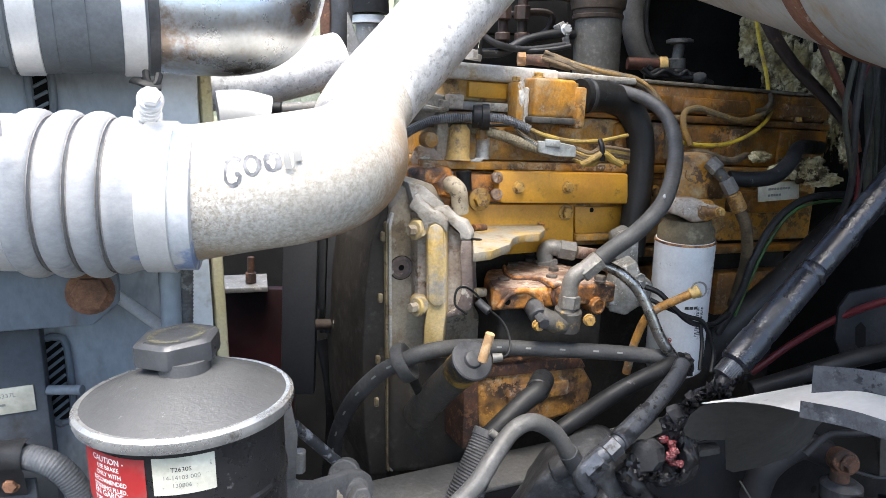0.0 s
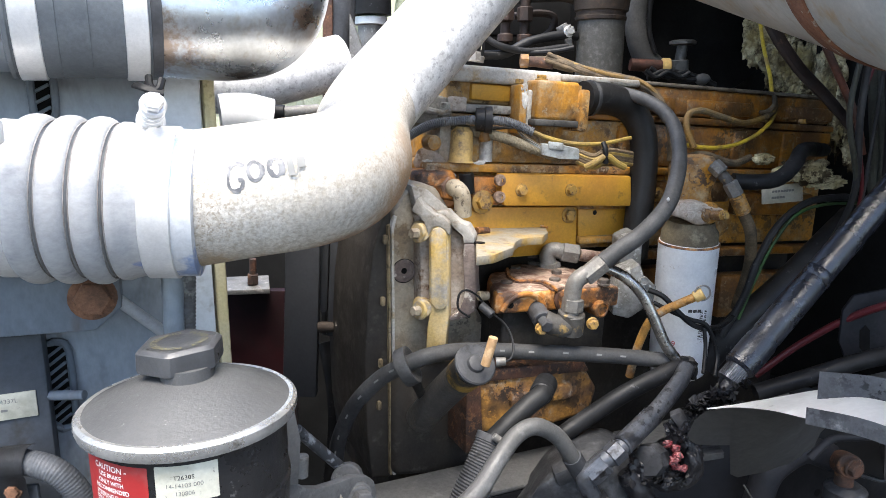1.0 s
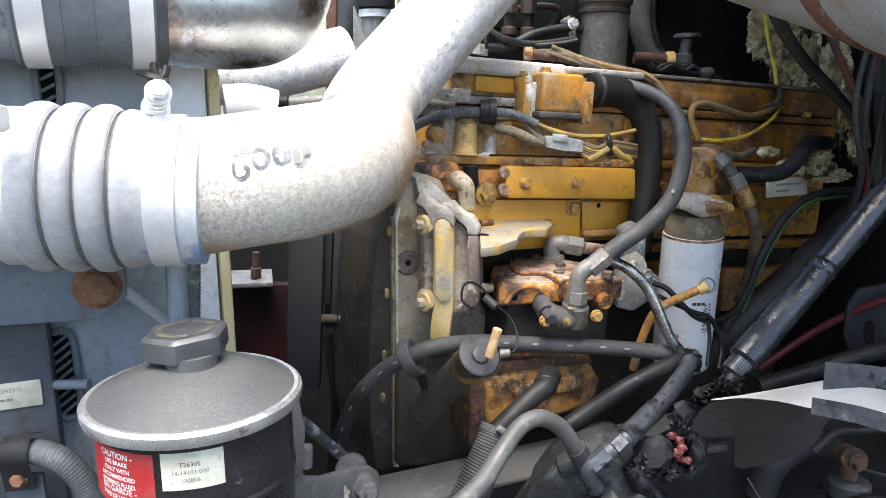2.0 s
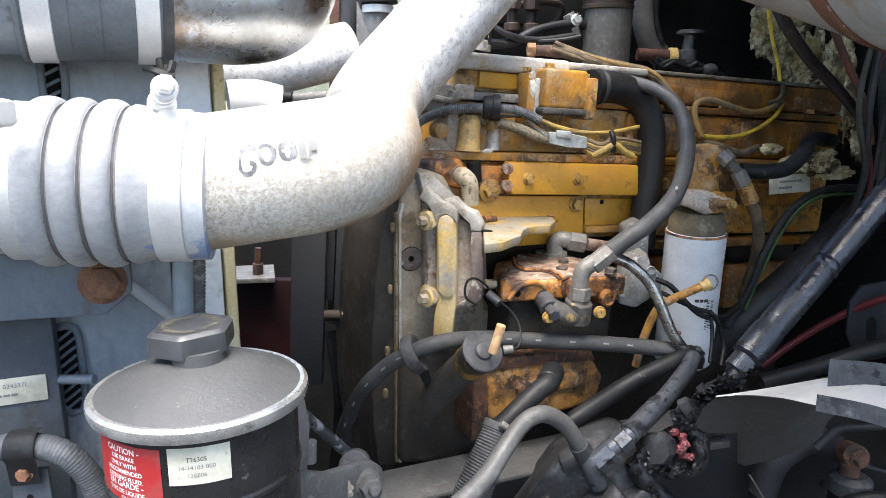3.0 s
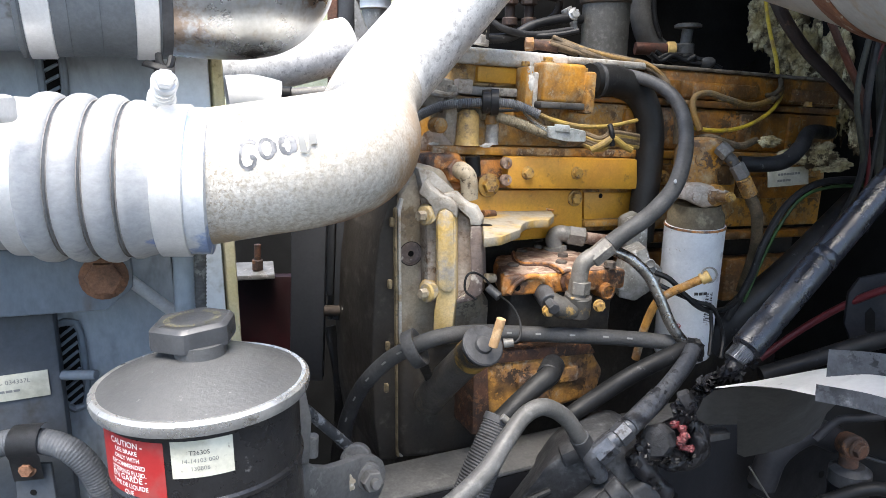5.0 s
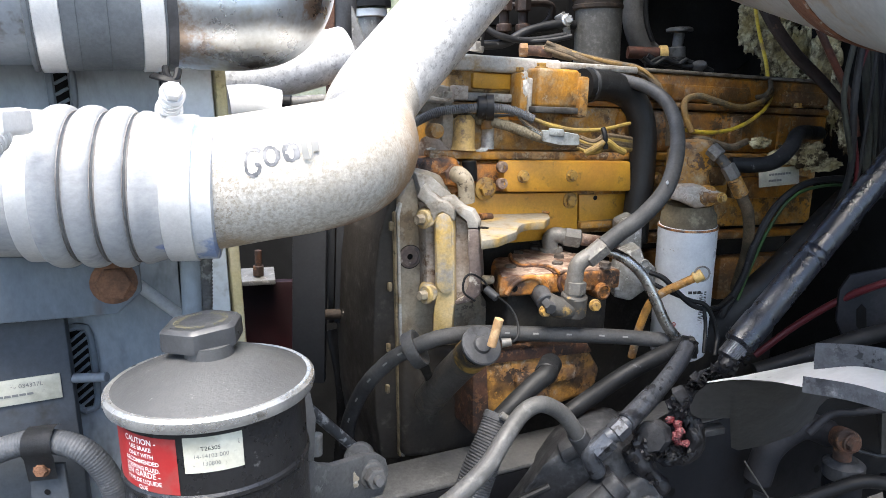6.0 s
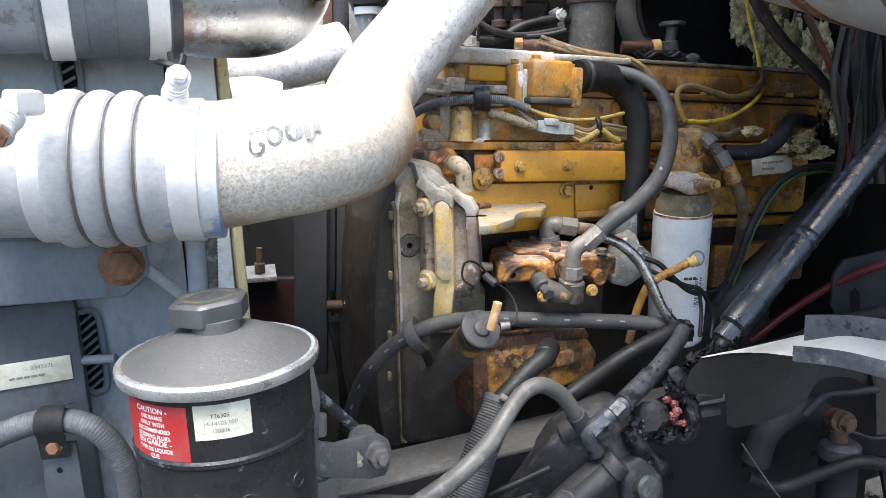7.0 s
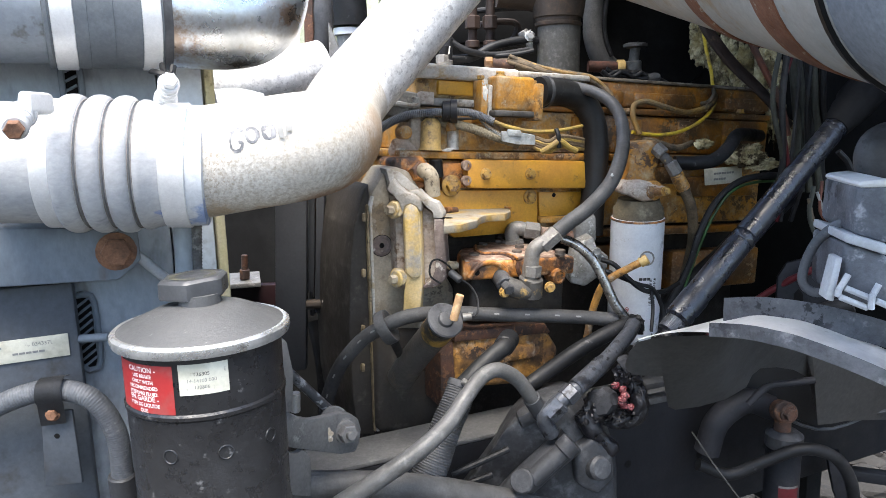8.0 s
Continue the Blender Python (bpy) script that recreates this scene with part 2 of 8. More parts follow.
RED = mat("red_label", (0.34, 0.020, 0.020), 0.5, 0, (0.30, 0.05, 0.045), 0.4, 40, None, 0, 0, 0.03, 120, 0.08)
# red lowered to make up for shade missing in the open fan bay
RED_PAINT = mat("shaded_red_paint", (0.0204, 0.0036, 0.0048), 0.5, 0, (0.0108, 0.0024, 0.003), 0.5, 7, None, 0, 0, 0.1, 60, 0.2, spec=0.3)
INK = mat("black_ink", (0.03, 0.03, 0.03), 0.6, grain=0, bump=0)
INK_GREY = mat("faded_marker", (0.085, 0.088, 0.095), 0.6, 0, (0.22, 0.22, 0.225), 0.42, 90, grain=0.1, bump=0)
INK_FAINT = mat("faint_marker", (0.40, 0.39, 0.385), 0.6, grain=0.1, bump=0)
INK_PALE = mat("worn_ink", (0.20, 0.20, 0.19), 0.6, grain=0, bump=0)
INK_WHITE = mat("white_print", (0.75, 0.70, 0.66), 0.6, grain=0, bump=0)
INK_TAN = mat("tan_print", (0.15, 0.14, 0.085), 0.6, grain=0, bump=0)
# near-black that puts deep shade into the colour: openings and far surfaces
BLACKISH = mat("shade_black", (0.006, 0.006, 0.006), 0.85, 0, (0.010, 0.010, 0.010), 0.4, 8, bump=0.2, spec=0.1)
RAIL = mat("dusty_frame_paint", (0.044, 0.0455, 0.049), 0.6, 0, (0.068, 0.0695, 0.073), 0.5, 10, (0.018, 0.018, 0.020), 0.25, 30, 0.25, 80, 0.25, spec=0.25, speck_soft=0.1)
BRACKET = mat("dusty_grey_bracket", (0.125, 0.123, 0.121), 0.65, 0.0, (0.095, 0.094, 0.093), 0.5, 10, (0.05, 0.05, 0.05), 0.22, 30, 0.25, 100, 0.2, soft=0.22, speck_soft=0.14, spec=0.3, pits=[((0.22, 0.22, 0.21), 60, 0.36, 20, 0.34)])
GUNMETAL = mat("dull_gunmetal", (0.105, 0.112, 0.128), 0.32, 0.55, (0.025, 0.026, 0.03), 0.45, 35, (0.11, 0.115, 0.125), 0.2, 60, 0.3, 120, 0.25, speck_soft=0.1)
RAIL_DARK = mat("dark_frame_paint", (0.010, 0.011, 0.014), 0.6, 0, (0.020, 0.020, 0.023), 0.45, 9, bump=0.15, spec=0.2)
GREASE = mat("black_grease", (0.007, 0.007, 0.009), 0.34, 0, (0.014, 0.014, 0.017), 0.45, 40, None, 0, 0, 0.7, 80, 0.3, spec=0.4)
GRIT = mat("dust_caked_grease", (0.022, 0.023, 0.026), 0.7, 0, (0.045, 0.045, 0.05), 0.45, 40, (0.012, 0.012, 0.013), 0.3, 90, 0.8, 70, 0.3, spec=0.3)
RED_GREASE = mat("red_grease", (0.13, 0.018, 0.022), 0.35, 0, (0.30, 0.10, 0.10), 0.36, 90, (0.02, 0.01, 0.012), 0.35, 120, bump=0.4)
INSUL = mat("torn_insulation", (0.62, 0.56, 0.37), 0.95, 0, (0.24, 0.19, 0.085), 0.48, 20, (0.07, 0.055, 0.035), 0.36, 34, 1.0, 70, 0.3, soft=0.16, speck_soft=0.12, spec=0.1, pits=[((0.045, 0.033, 0.02), 26, 0.48, 9, 0.5)])
WIRE_Y = mat("yellow_wire", (0.50, 0.35, 0.03), 0.5, 0, (0.30, 0.20, 0.05), 0.4, 50, bump=0)
WIRE_DIRTY = mat("dirty_wire_loom", (0.115, 0.085, 0.052), 0.75, 0, (0.06, 0.046, 0.03), 0.5, 50, None, 0, 0, 0.5, 160, 0.3, spec=0.3)
WIRE_G = mat("green_wire", (0.026, 0.065, 0.020), 0.5, 0, (0.018, 0.036, 0.014), 0.45, 12, bump=0, grain=0.15, spec=0.25)
WIRE_R = mat("red_wire", (0.075, 0.010, 0.013), 0.5, bump=0, grain=0.15, spec=0.3)
LOOM = mat("grey_loom", (0.10, 0.105, 0.115), 0.55, 0, (0.16, 0.165, 0.17), 0.5, 30, bump=0.1)
PLUG = mat("grey_connector", (0.29, 0.31, 0.31), 0.5, 0, (0.20, 0.205, 0.195), 0.45, 60, (0.12, 0.11, 0.09), 0.2, 110, bump=0.05)
WOODPIN = mat("tan_pin", (0.42, 0.26, 0.13), 0.6, 0, (0.55, 0.38, 0.22), 0.4, 80, bump=0.1)
CAPGREY = mat("blue_grey_cap", (0.20, 0.22, 0.25), 0.5, 0, (0.26, 0.28, 0.31), 0.45, 8, bump=0.05)
DUCT = mat("stained_grey_paint", (0.30, 0.305, 0.29), 0.45, 0, (0.39, 0.395, 0.375), 0.5, 9, (0.28, 0.20, 0.10), 0.24, 16, 0.08, 80, 0.12, soft=0.16, speck_soft=0.1)
DUCT_RUST = mat("rust_band", (0.13, 0.048, 0.022), 0.75, 0.1, (0.20, 0.085, 0.045), 0.45, 22, (0.38, 0.34, 0.28), 0.16, 60, 0.4, 120, 0.25)
FENDER = mat("white_fender", (0.72, 0.72, 0.71), 0.4, 0, (0.55, 0.55, 0.54), 0.35, 12, (0.3, 0.3, 0.3), 0.08, 60, 0.05, 100, 0.06)
FENDER_IN = mat("dusty_fender_lining", (0.086, 0.083, 0.080), 0.75, 0, (0.110, 0.107, 0.104), 0.45, 6, None, 0, 0, 0.12, 60, 0.15, soft=0.22, spec=0.14)
SPLASH = mat("dusty_blue_black_panel", (0.007, 0.0076, 0.0092), 0.55, 0, (0.011, 0.012, 0.0142), 0.45, 6, (0.014, 0.014, 0.016), 0.2, 24, 0.12, 60, 0.15, soft=0.22, spec=0.4)
STRAP = mat("dark_brown_strap", (0.042, 0.026, 0.020), 0.6, 0, (0.022, 0.016, 0.014), 0.5, 14, (0.09, 0.05, 0.035), 0.2, 40, 0.4, 90, 0.25, soft=0.18, spec=0.3)
VALVE = mat("dull_valve_metal", (0.060, 0.061, 0.062), 0.5, 0.3, (0.10, 0.10, 0.10), 0.45, 24, (0.03, 0.03, 0.03), 0.25, 60, 0.25, 120, 0.2)
STRAP_RED = mat("red_brown_sheath", (0.12, 0.045, 0.03), 0.6, 0, (0.06, 0.03, 0.022), 0.45, 20, bump=0.2, spec=0.3)
OLIVE = mat("dull_olive_sheath", (0.030, 0.032, 0.025), 0.6, 0, (0.045, 0.047, 0.038), 0.45, 18, bump=0.15, spec=0.3)
CABLE_GREY = mat("dark_grey_sheath", (0.016, 0.0165, 0.018), 0.6, 0, (0.028, 0.0285, 0.030), 0.45, 18, bump=0.15, spec=0.3)
SKIRT = mat("grey_rubber_skirt", (0.10, 0.107, 0.121), 0.55, 0, (0.175, 0.183, 0.20), 0.45, 16, (0.33, 0.335, 0.35), 0.15, 42, 0.35, 120, 0.2, soft=0.13, speck_soft=0.08, spec=0.45, pits=[((0.03, 0.032, 0.037), 38, 0.42, 10, 0.46)])
# ground colours lowered to stand in for the truck's shadow
GRAVEL = mat("shaded_gravel", (0.036, 0.034, 0.031), 0.9, 0, (0.024, 0.023, 0.021), 0.5, 5, (0.10, 0.097, 0.088), 0.3, 40, 0.9, 30, 0.3, spec=0.2)
STONE = mat("grey_stone", (0.046, 0.043, 0.039), 0.9, 0, (0.03, 0.028, 0.025), 0.45, 12, (0.07, 0.064, 0.056), 0.25, 60, 0.5, 60, 0.25, soft=0.16, spec=0.2)
GREASY_STEEL = mat("greasy_blue_steel", (0.060, 0.066, 0.078), 0.36, 0.45, (0.10, 0.106, 0.12), 0.42, 30, (0.012, 0.012, 0.014), 0.3, 60, 0.4, 90, 0.3, soft=0.16)
DIRTY_STEEL = mat("dirty_fitting_steel", (0.165, 0.157, 0.145), 0.5, 0.15, (0.11, 0.095, 0.075), 0.46, 30, (0.28, 0.265, 0.235), 0.25, 60, 0.3, 120, 0.25, soft=0.16, speck_soft=0.1)
CREAM = mat("cracked_cream_paint", (0.36, 0.307, 0.225), 0.6, 0, (0.27, 0.217, 0.143), 0.42, 30, (0.075, 0.0562, 0.0375), 0.28, 75, 0.5, 120, 0.2, speck_soft=0.06)
UMBER = mat("umber_crusted_casting", (0.308, 0.245, 0.196), 0.75, 0, (0.462, 0.406, 0.35), 0.45, 20, (0.14, 0.084, 0.049), 0.25, 45, 0.6, 80, 0.3, soft=0.16, speck_soft=0.1, spec=0.3)
# brown of the cover, also lowered for the fan bay's missing shade
OILY_COVER = mat("oily_brown_cover", (0.042, 0.036, 0.030), 0.6, 0, (0.024, 0.021, 0.018), 0.45, 7, (0.10, 0.09, 0.078), 0.14, 30, 0.3, 80, 0.2, soft=0.25, speck_soft=0.14, spec=0.3)
FILL = mat("oily_filler_tube", (0.048, 0.044, 0.040), 0.5, 0, (0.070, 0.063, 0.055), 0.45, 12, (0.10, 0.08, 0.055), 0.18, 38, 0.4, 90, 0.25, soft=0.2, speck_soft=0.1, spec=0.4)
FLAKED = mat("flaked_yellow_on_black", (0.034, 0.030, 0.026), 0.55, 0, (0.40, 0.24, 0.045), 0.46, 22, (0.05, 0.04, 0.03), 0.3, 60, 0.4, 90, 0.25, soft=0.07, speck_soft=0.08, spec=0.4)
TAB = mat("flaking_tab_paint", (0.25, 0.228, 0.185), 0.65, 0, (0.37, 0.245, 0.075), 0.40, 16, (0.16, 0.11, 0.07), 0.24, 60, 0.4, 110, 0.2, soft=0.10, speck_soft=0.1, spec=0.3)
CLOTH = mat("tan_cloth_wrap", (0.20, 0.172, 0.12), 0.85, 0, (0.125, 0.105, 0.072), 0.45, 30, (0.12, 0.10, 0.07), 0.25, 120, 0.7, 200, 0.3, spec=0.2)
DARK_LEDGE = mat("dark_grey_ledge", (0.045, 0.043, 0.042), 0.6, 0, (0.10, 0.095, 0.088), 0.40, 22, (0.02, 0.018, 0.016), 0.2, 50, 0.3, 110, 0.25, soft=0.16, spec=0.35)
LEDGE_GREY = mat("grimy_grey_flange", (0.217, 0.206, 0.189), 0.6, 0, (0.435, 0.406, 0.348), 0.40, 20, (0.0725, 0.058, 0.0435), 0.30, 34, 0.5, 110, 0.25, soft=0.14, speck_soft=0.1, spec=0.35)
RIM_GRIME = mat("dark_grimy_rim", (0.105, 0.088, 0.068), 0.7, 0, (0.17, 0.15, 0.125), 0.42, 24, (0.045, 0.034, 0.024), 0.32, 40, 0.5, 100, 0.25, soft=0.15, speck_soft=0.1, spec=0.3)
CRUST = mat("white_grey_crust", (0.56, 0.545, 0.51), 0.8, 0, (0.36, 0.33, 0.27), 0.44, 14, (0.28, 0.20, 0.09), 0.26, 30, 0.8, 110, 0.25, soft=0.18, speck_soft=0.12, spec=0.25)
CRUST_GREY = mat("flaking_grey_white_paint", (0.368, 0.351, 0.322), 0.75, 0, (0.253, 0.23, 0.196), 0.44, 20, (0.16, 0.12, 0.08), 0.24, 50, 0.7, 110, 0.22, soft=0.14, speck_soft=0.1, spec=0.3)
CRUST_WHITE = mat("white_flaking_paint", (0.62, 0.605, 0.575), 0.75, 0, (0.46, 0.43, 0.38), 0.42, 14, (0.44, 0.28, 0.09), 0.24, 24, 0.8, 110, 0.2, soft=0.16, speck_soft=0.12, spec=0.3)
COVER = mat("crusted_cover_paint", (0.46, 0.245, 0.05), 0.6, 0, (0.44, 0.37, 0.26), 0.44, 16, (0.16, 0.11, 0.06), 0.26, 34, 0.5, 100, 0.25, soft=0.16, speck_soft=0.12, spec=0.35, pits=[((0.085, 0.048, 0.024), 55, 0.44, 9, 0.46), ((0.30, 0.25, 0.18), 130, 0.32, 20, 0.42)])
HEAD = mat("grimy_head_paint", (0.43, 0.215, 0.034), 0.5, 0, (0.19, 0.13, 0.07), 0.48, 18, (0.40, 0.33, 0.22), 0.28, 34, 0.45, 110, 0.28, soft=0.18, speck_soft=0.12, spec=0.4, stains=[((-0.11, -0.01, 0.05), 0.045, (0.34, 0.31, 0.26), 0.09)], pits=[((0.085, 0.048, 0.024), 55, 0.44, 9, 0.46), ((0.30, 0.25, 0.18), 130, 0.32, 20, 0.42)])
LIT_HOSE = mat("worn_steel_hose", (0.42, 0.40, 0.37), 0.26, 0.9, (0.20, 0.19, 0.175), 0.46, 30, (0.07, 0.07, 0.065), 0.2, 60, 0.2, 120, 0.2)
CHIPPED = mat("chipped_black_paint", (0.05, 0.052, 0.056), 0.35, 0.2, (0.34, 0.35, 0.36), 0.46, 70, None, 0, 0, 0.2, 120, 0.2, soft=0.05)
GEAR = mat("greasy_gear_casting", (0.039, 0.0405, 0.044), 0.5, 0, (0.021, 0.022, 0.025), 0.48, 14, (0.085, 0.087, 0.092), 0.27, 34, 0.4, 80, 0.3, soft=0.2, speck_soft=0.12, spec=0.35)
SHAFT = mat("gloss_black_shaft", (0.012, 0.0135, 0.0185), 0.28, 0, (0.020, 0.0222, 0.028), 0.42, 18, (0.055, 0.058, 0.068), 0.12, 50, 0.35, 80, 0.25, spec=0.65)
RIM = mat("dulled_steel_rim", (0.60, 0.60, 0.59), 0.3, 0.75, (0.46, 0.46, 0.45), 0.42, 40, (0.26, 0.25, 0.23), 0.14, 90, 0.15, 160, 0.12, soft=0.16)
BARCOVER = mat("crusted_cream_cover", (0.56, 0.44, 0.25), 0.6, 0, (0.50, 0.34, 0.10), 0.40, 14, (0.36, 0.33, 0.29), 0.28, 30, 0.4, 110, 0.22, soft=0.18, speck_soft=0.12, spec=0.35, stains=[((-0.1567, -0.1280, -0.2069), 0.018, (0.50, 0.29, 0.05), 0.03)])
BROWN_EDGE = mat("dark_brown_casting", (0.13, 0.10, 0.09), 0.7, 0, (0.21, 0.175, 0.16), 0.44, 22, (0.48, 0.44, 0.39), 0.24, 45, 0.5, 90, 0.3, soft=0.16, spec=0.35)
LEDGE = mat("pale_grey_plastic", (0.40, 0.415, 0.43), 0.5, 0, (0.50, 0.515, 0.53), 0.45, 20, (0.26, 0.26, 0.26), 0.15, 70, 0.15, 120, 0.15, soft=0.16)
ELBOW = mat("grimy_elbow_steel", (0.085, 0.08, 0.073), 0.6, 0.1, (0.045, 0.041, 0.036), 0.46, 30, (0.34, 0.22, 0.07), 0.24, 50, 0.4, 110, 0.25, soft=0.16, speck_soft=0.08)
# web much darker than RAIL: the fender's shadow is put into its colour
WEB = mat("shaded_rail_web", (0.0065, 0.007, 0.009), 0.7, 0, (0.0105, 0.011, 0.0135), 0.48, 8, (0.006, 0.006, 0.008), 0.2, 36, 0.2, 80, 0.25, soft=0.2, spec=0.2)
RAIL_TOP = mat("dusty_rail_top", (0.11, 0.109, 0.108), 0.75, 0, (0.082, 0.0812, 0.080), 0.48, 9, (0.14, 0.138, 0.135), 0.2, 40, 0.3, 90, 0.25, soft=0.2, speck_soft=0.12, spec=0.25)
WEBBING = mat("brown_webbing", (0.125, 0.092, 0.056), 0.85, 0, (0.075, 0.056, 0.036), 0.45, 40, None, 0, 0, 0.6, 180, 0.3, stretch=(0.3, 1, 1), spec=0.2)
# darker copy of RADIATOR: shading low on the radiator put into the colour
RAD_DARK = mat("shaded_blue_grey_steel", (0.046, 0.053, 0.063), 0.6, 0.0, (0.074, 0.084, 0.097), 0.45, 6, (0.05, 0.048, 0.046), 0.2, 22, 0.15, 60, 0.18, soft=0.18, speck_soft=0.12, spec=0.35)
HOSE_DUST = mat("dusty_rubber_hose", (0.050, 0.0497, 0.0495), 0.55, 0, (0.080, 0.079, 0.078), 0.45, 22, (0.05, 0.05, 0.05), 0.22, 60, 0.3, 130, 0.22, soft=0.16, speck_soft=0.1, spec=0.35, stains=[((-0.1514, 0.9250, 1.0176), 0.05, (0.014, 0.014, 0.016), 0.05), ((-0.1293, 0.9000, 1.0879), 0.035, (0.02, 0.02, 0.022), 0.05)])
NECK = mat("olive_grimy_neck", (0.15, 0.125, 0.08), 0.7, 0, (0.085, 0.07, 0.05), 0.46, 16, (0.22, 0.19, 0.13), 0.22, 36, 0.4, 90, 0.25, soft=0.18, speck_soft=0.1, spec=0.25)
# slate paint, taken darker in place of shade inside the fan bay
FAN_BAR = mat("slate_painted_bar", (0.042, 0.043, 0.047), 0.6, 0, (0.030, 0.031, 0.034), 0.45, 8, (0.04, 0.04, 0.044), 0.12, 40, 0.15, 90, 0.15, soft=0.22, speck_soft=0.12, spec=0.35)
DASH = mat("faded_dash", (0.20, 0.20, 0.19), 0.6, grain=0.1, bump=0)
WIRE_OCHRE = mat("ochre_wire", (0.32, 0.22, 0.055), 0.6, 0, (0.19, 0.13, 0.05), 0.45, 50, bump=0, spec=0.3)
LOOM_OCHRE = mat("overspray_ochre_loom", (0.17, 0.10, 0.028), 0.65, 0, (0.10, 0.085, 0.06), 0.48, 16, (0.30, 0.19, 0.05), 0.26, 60, 0.4, 120, 0.25, soft=0.15, speck_soft=0.1, spec=0.3)
# albedo raised so the foliage looks sunlit
LEAF = mat("sunlit_foliage", (0.34, 0.36, 0.24), 0.7, 0, (0.44, 0.45, 0.34), 0.5, 3, bump=0.4, bump_scale=20)


# ---- mesh helpers ----
def world_of(ob):
    m = ob.matrix_basis
    if ob.parent:
        m = world_of(ob.parent) @ ob.matrix_parent_inverse @ m
    return m


def thing(name, at, label, category, group="", turn=None, kind=""):
    """An empty at a thing's base."""
    ob = new(name)
    ob.empty_display_size = 0.02
    ob.matrix_basis = (Matrix.Translation(at) @ turn) if turn else Matrix.Translation(at)
    return tagged(ob, label, category, group, kind)


def part(name, bm, material, parent=None, label="", local=False, sharp=35, category="", kind="", group=""):
    bmesh.ops.recalc_face_normals(bm, faces=bm.faces)
    me = bpy.data.meshes.new(name)
    bm.to_mesh(me)
    bm.free()
    me.materials.append(material)
    for p in me.polygons:
        p.use_smooth = True
    me.set_sharp_from_angle(angle=radians(sharp))
    ob = new(name, me)
    if parent:
        ob.parent = parent
        if not local:
            ob.matrix_parent_inverse = world_of(parent).inverted()
    return tagged(ob, label, category, group, kind)


def spline(pts, steps=8):
    """Catmull-Rom through pts."""
    p = [Vector(q) for q in pts]
    if len(p) < 3:
        return [p[0].lerp(p[-1], i / steps) for i in range(steps + 1)]
    p = [2 * p[0] - p[1]] + p + [2 * p[-1] - p[-2]]
    out = []
    for i in range(1, len(p) - 2):
        a, b, c, d = p[i - 1:i + 3]
        for k in range(steps):
            t = k / steps
            out.append(0.5 * ((2 * b) + (c - a) * t + (2 * a - 5 * b + 4 * c - d) * t * t + (3 * b - a - 3 * c + d) * t ** 3))
    out.append(p[-2])
    return out


def tube(pts, r, n=14, steps=8, wob=0.0, rings=0.0, pitch=0.006, squash=1.0, bm=None):
    """A round hose along pts; rings: depth of corrugation at that pitch; wob: uneven radius."""
    bm = bm or bmesh.new()
    path = spline(pts, steps)
    if rings:
        seg = [(path[i + 1] - path[i]).length for i in range(len(path) - 1)]
        total = sum(seg)
        m = max(2, int(total / pitch * 4))
        fine, i, acc = [], 0, 0.0
        for k in range(m + 1):
            s = total * k / m
            while i < len(seg) - 1 and acc + seg[i] < s:
                acc += seg[i]
                i += 1
            fine.append(path[i].lerp(path[i + 1], min(1, (s - acc) / max(1e-9, seg[i]))))
        path = fine
    t0 = (path[1] - path[0]).normalized()
    side = t0.orthogonal().normalized()
    prev, count = None, len(path)
    for i, c in enumerate(path):
        t = (path[min(i + 1, count - 1)] - path[max(i - 1, 0)]).normalized()
        side = (side - t * side.dot(t)).normalized()
        up = t.cross(side)
        f = i / (count - 1)
        rad = r(f) if callable(r) else r
        if rings:
            rad += rings * (0.5 if i % 4 in (1, 2) else -0.5)
        if wob:
            rad *= 1 + wob * noise.noise(c * 60)
        ring = [bm.verts.new(c + (side * math.cos(a) + up * math.sin(a) * squash) * rad) for a in (2 * math.pi * k / n for k in range(n))]
        if prev:
            for k in range(n):
                bm.faces.new((prev[k], prev[(k + 1) % n], ring[(k + 1) % n], ring[k]))
        else:
            bm.faces.new(ring[::-1])
        prev = ring
    bm.faces.new(prev)
    return bm


def lathe(p0, axis, prof, n=28, bm=None):
    """A turned shape: prof lists (way along the axis, radius)."""
    bm = bm or bmesh.new()
    p0, axis = Vector(p0), Vector(axis).normalized()
    side = axis.orthogonal().normalized()
    up = axis.cross(side)
    prev = None
    for s, r in prof:
        ring = [bm.verts.new(p0 + axis * s + (side * math.cos(a) + up * math.sin(a)) * max(r, 1e-4)) for a in (2 * math.pi * k / n for k in range(n))]
        if prev:
            for k in range(n):
                bm.faces.new((prev[k], prev[(k + 1) % n], ring[(k + 1) % n], ring[k]))
        else:
            bm.faces.new(ring[::-1])
        prev = ring
    bm.faces.new(prev)
    return bm


def rod(p0, p1, r, n=20, edge=0.0, r1=None, bm=None):
    v = Vector(p1) - Vector(p0)
    h = v.length
    r1 = r if r1 is None else r1
    e = edge or min(r, h) * 0.12
    return lathe(p0, v, [(0, r - e), (e, r), (h - e, r1), (h, r1 - e)], n, bm)


def slab(pts, ext, bevel=0.0015, seg=2, bm=None):
    """A flat outline in space, pulled out along ext, with rounded edges."""
    own = bmesh.new()
    f = own.faces.new([own.verts.new(p) for p in pts])
    g = bmesh.ops.extrude_face_region(own, geom=[f])
    bmesh.ops.translate(own, verts=[v for v in g["geom"] if isinstance(v, bmesh.types.BMVert)], vec=ext)
    bmesh.ops.recalc_face_normals(own, faces=own.faces)
    if bevel:
        bmesh.ops.bevel(own, geom=own.edges[:], offset=bevel, segments=seg, profile=0.5, affect="EDGES", clamp_overlap=True)
    if bm is None:
        return own
    return merge(bm, own)


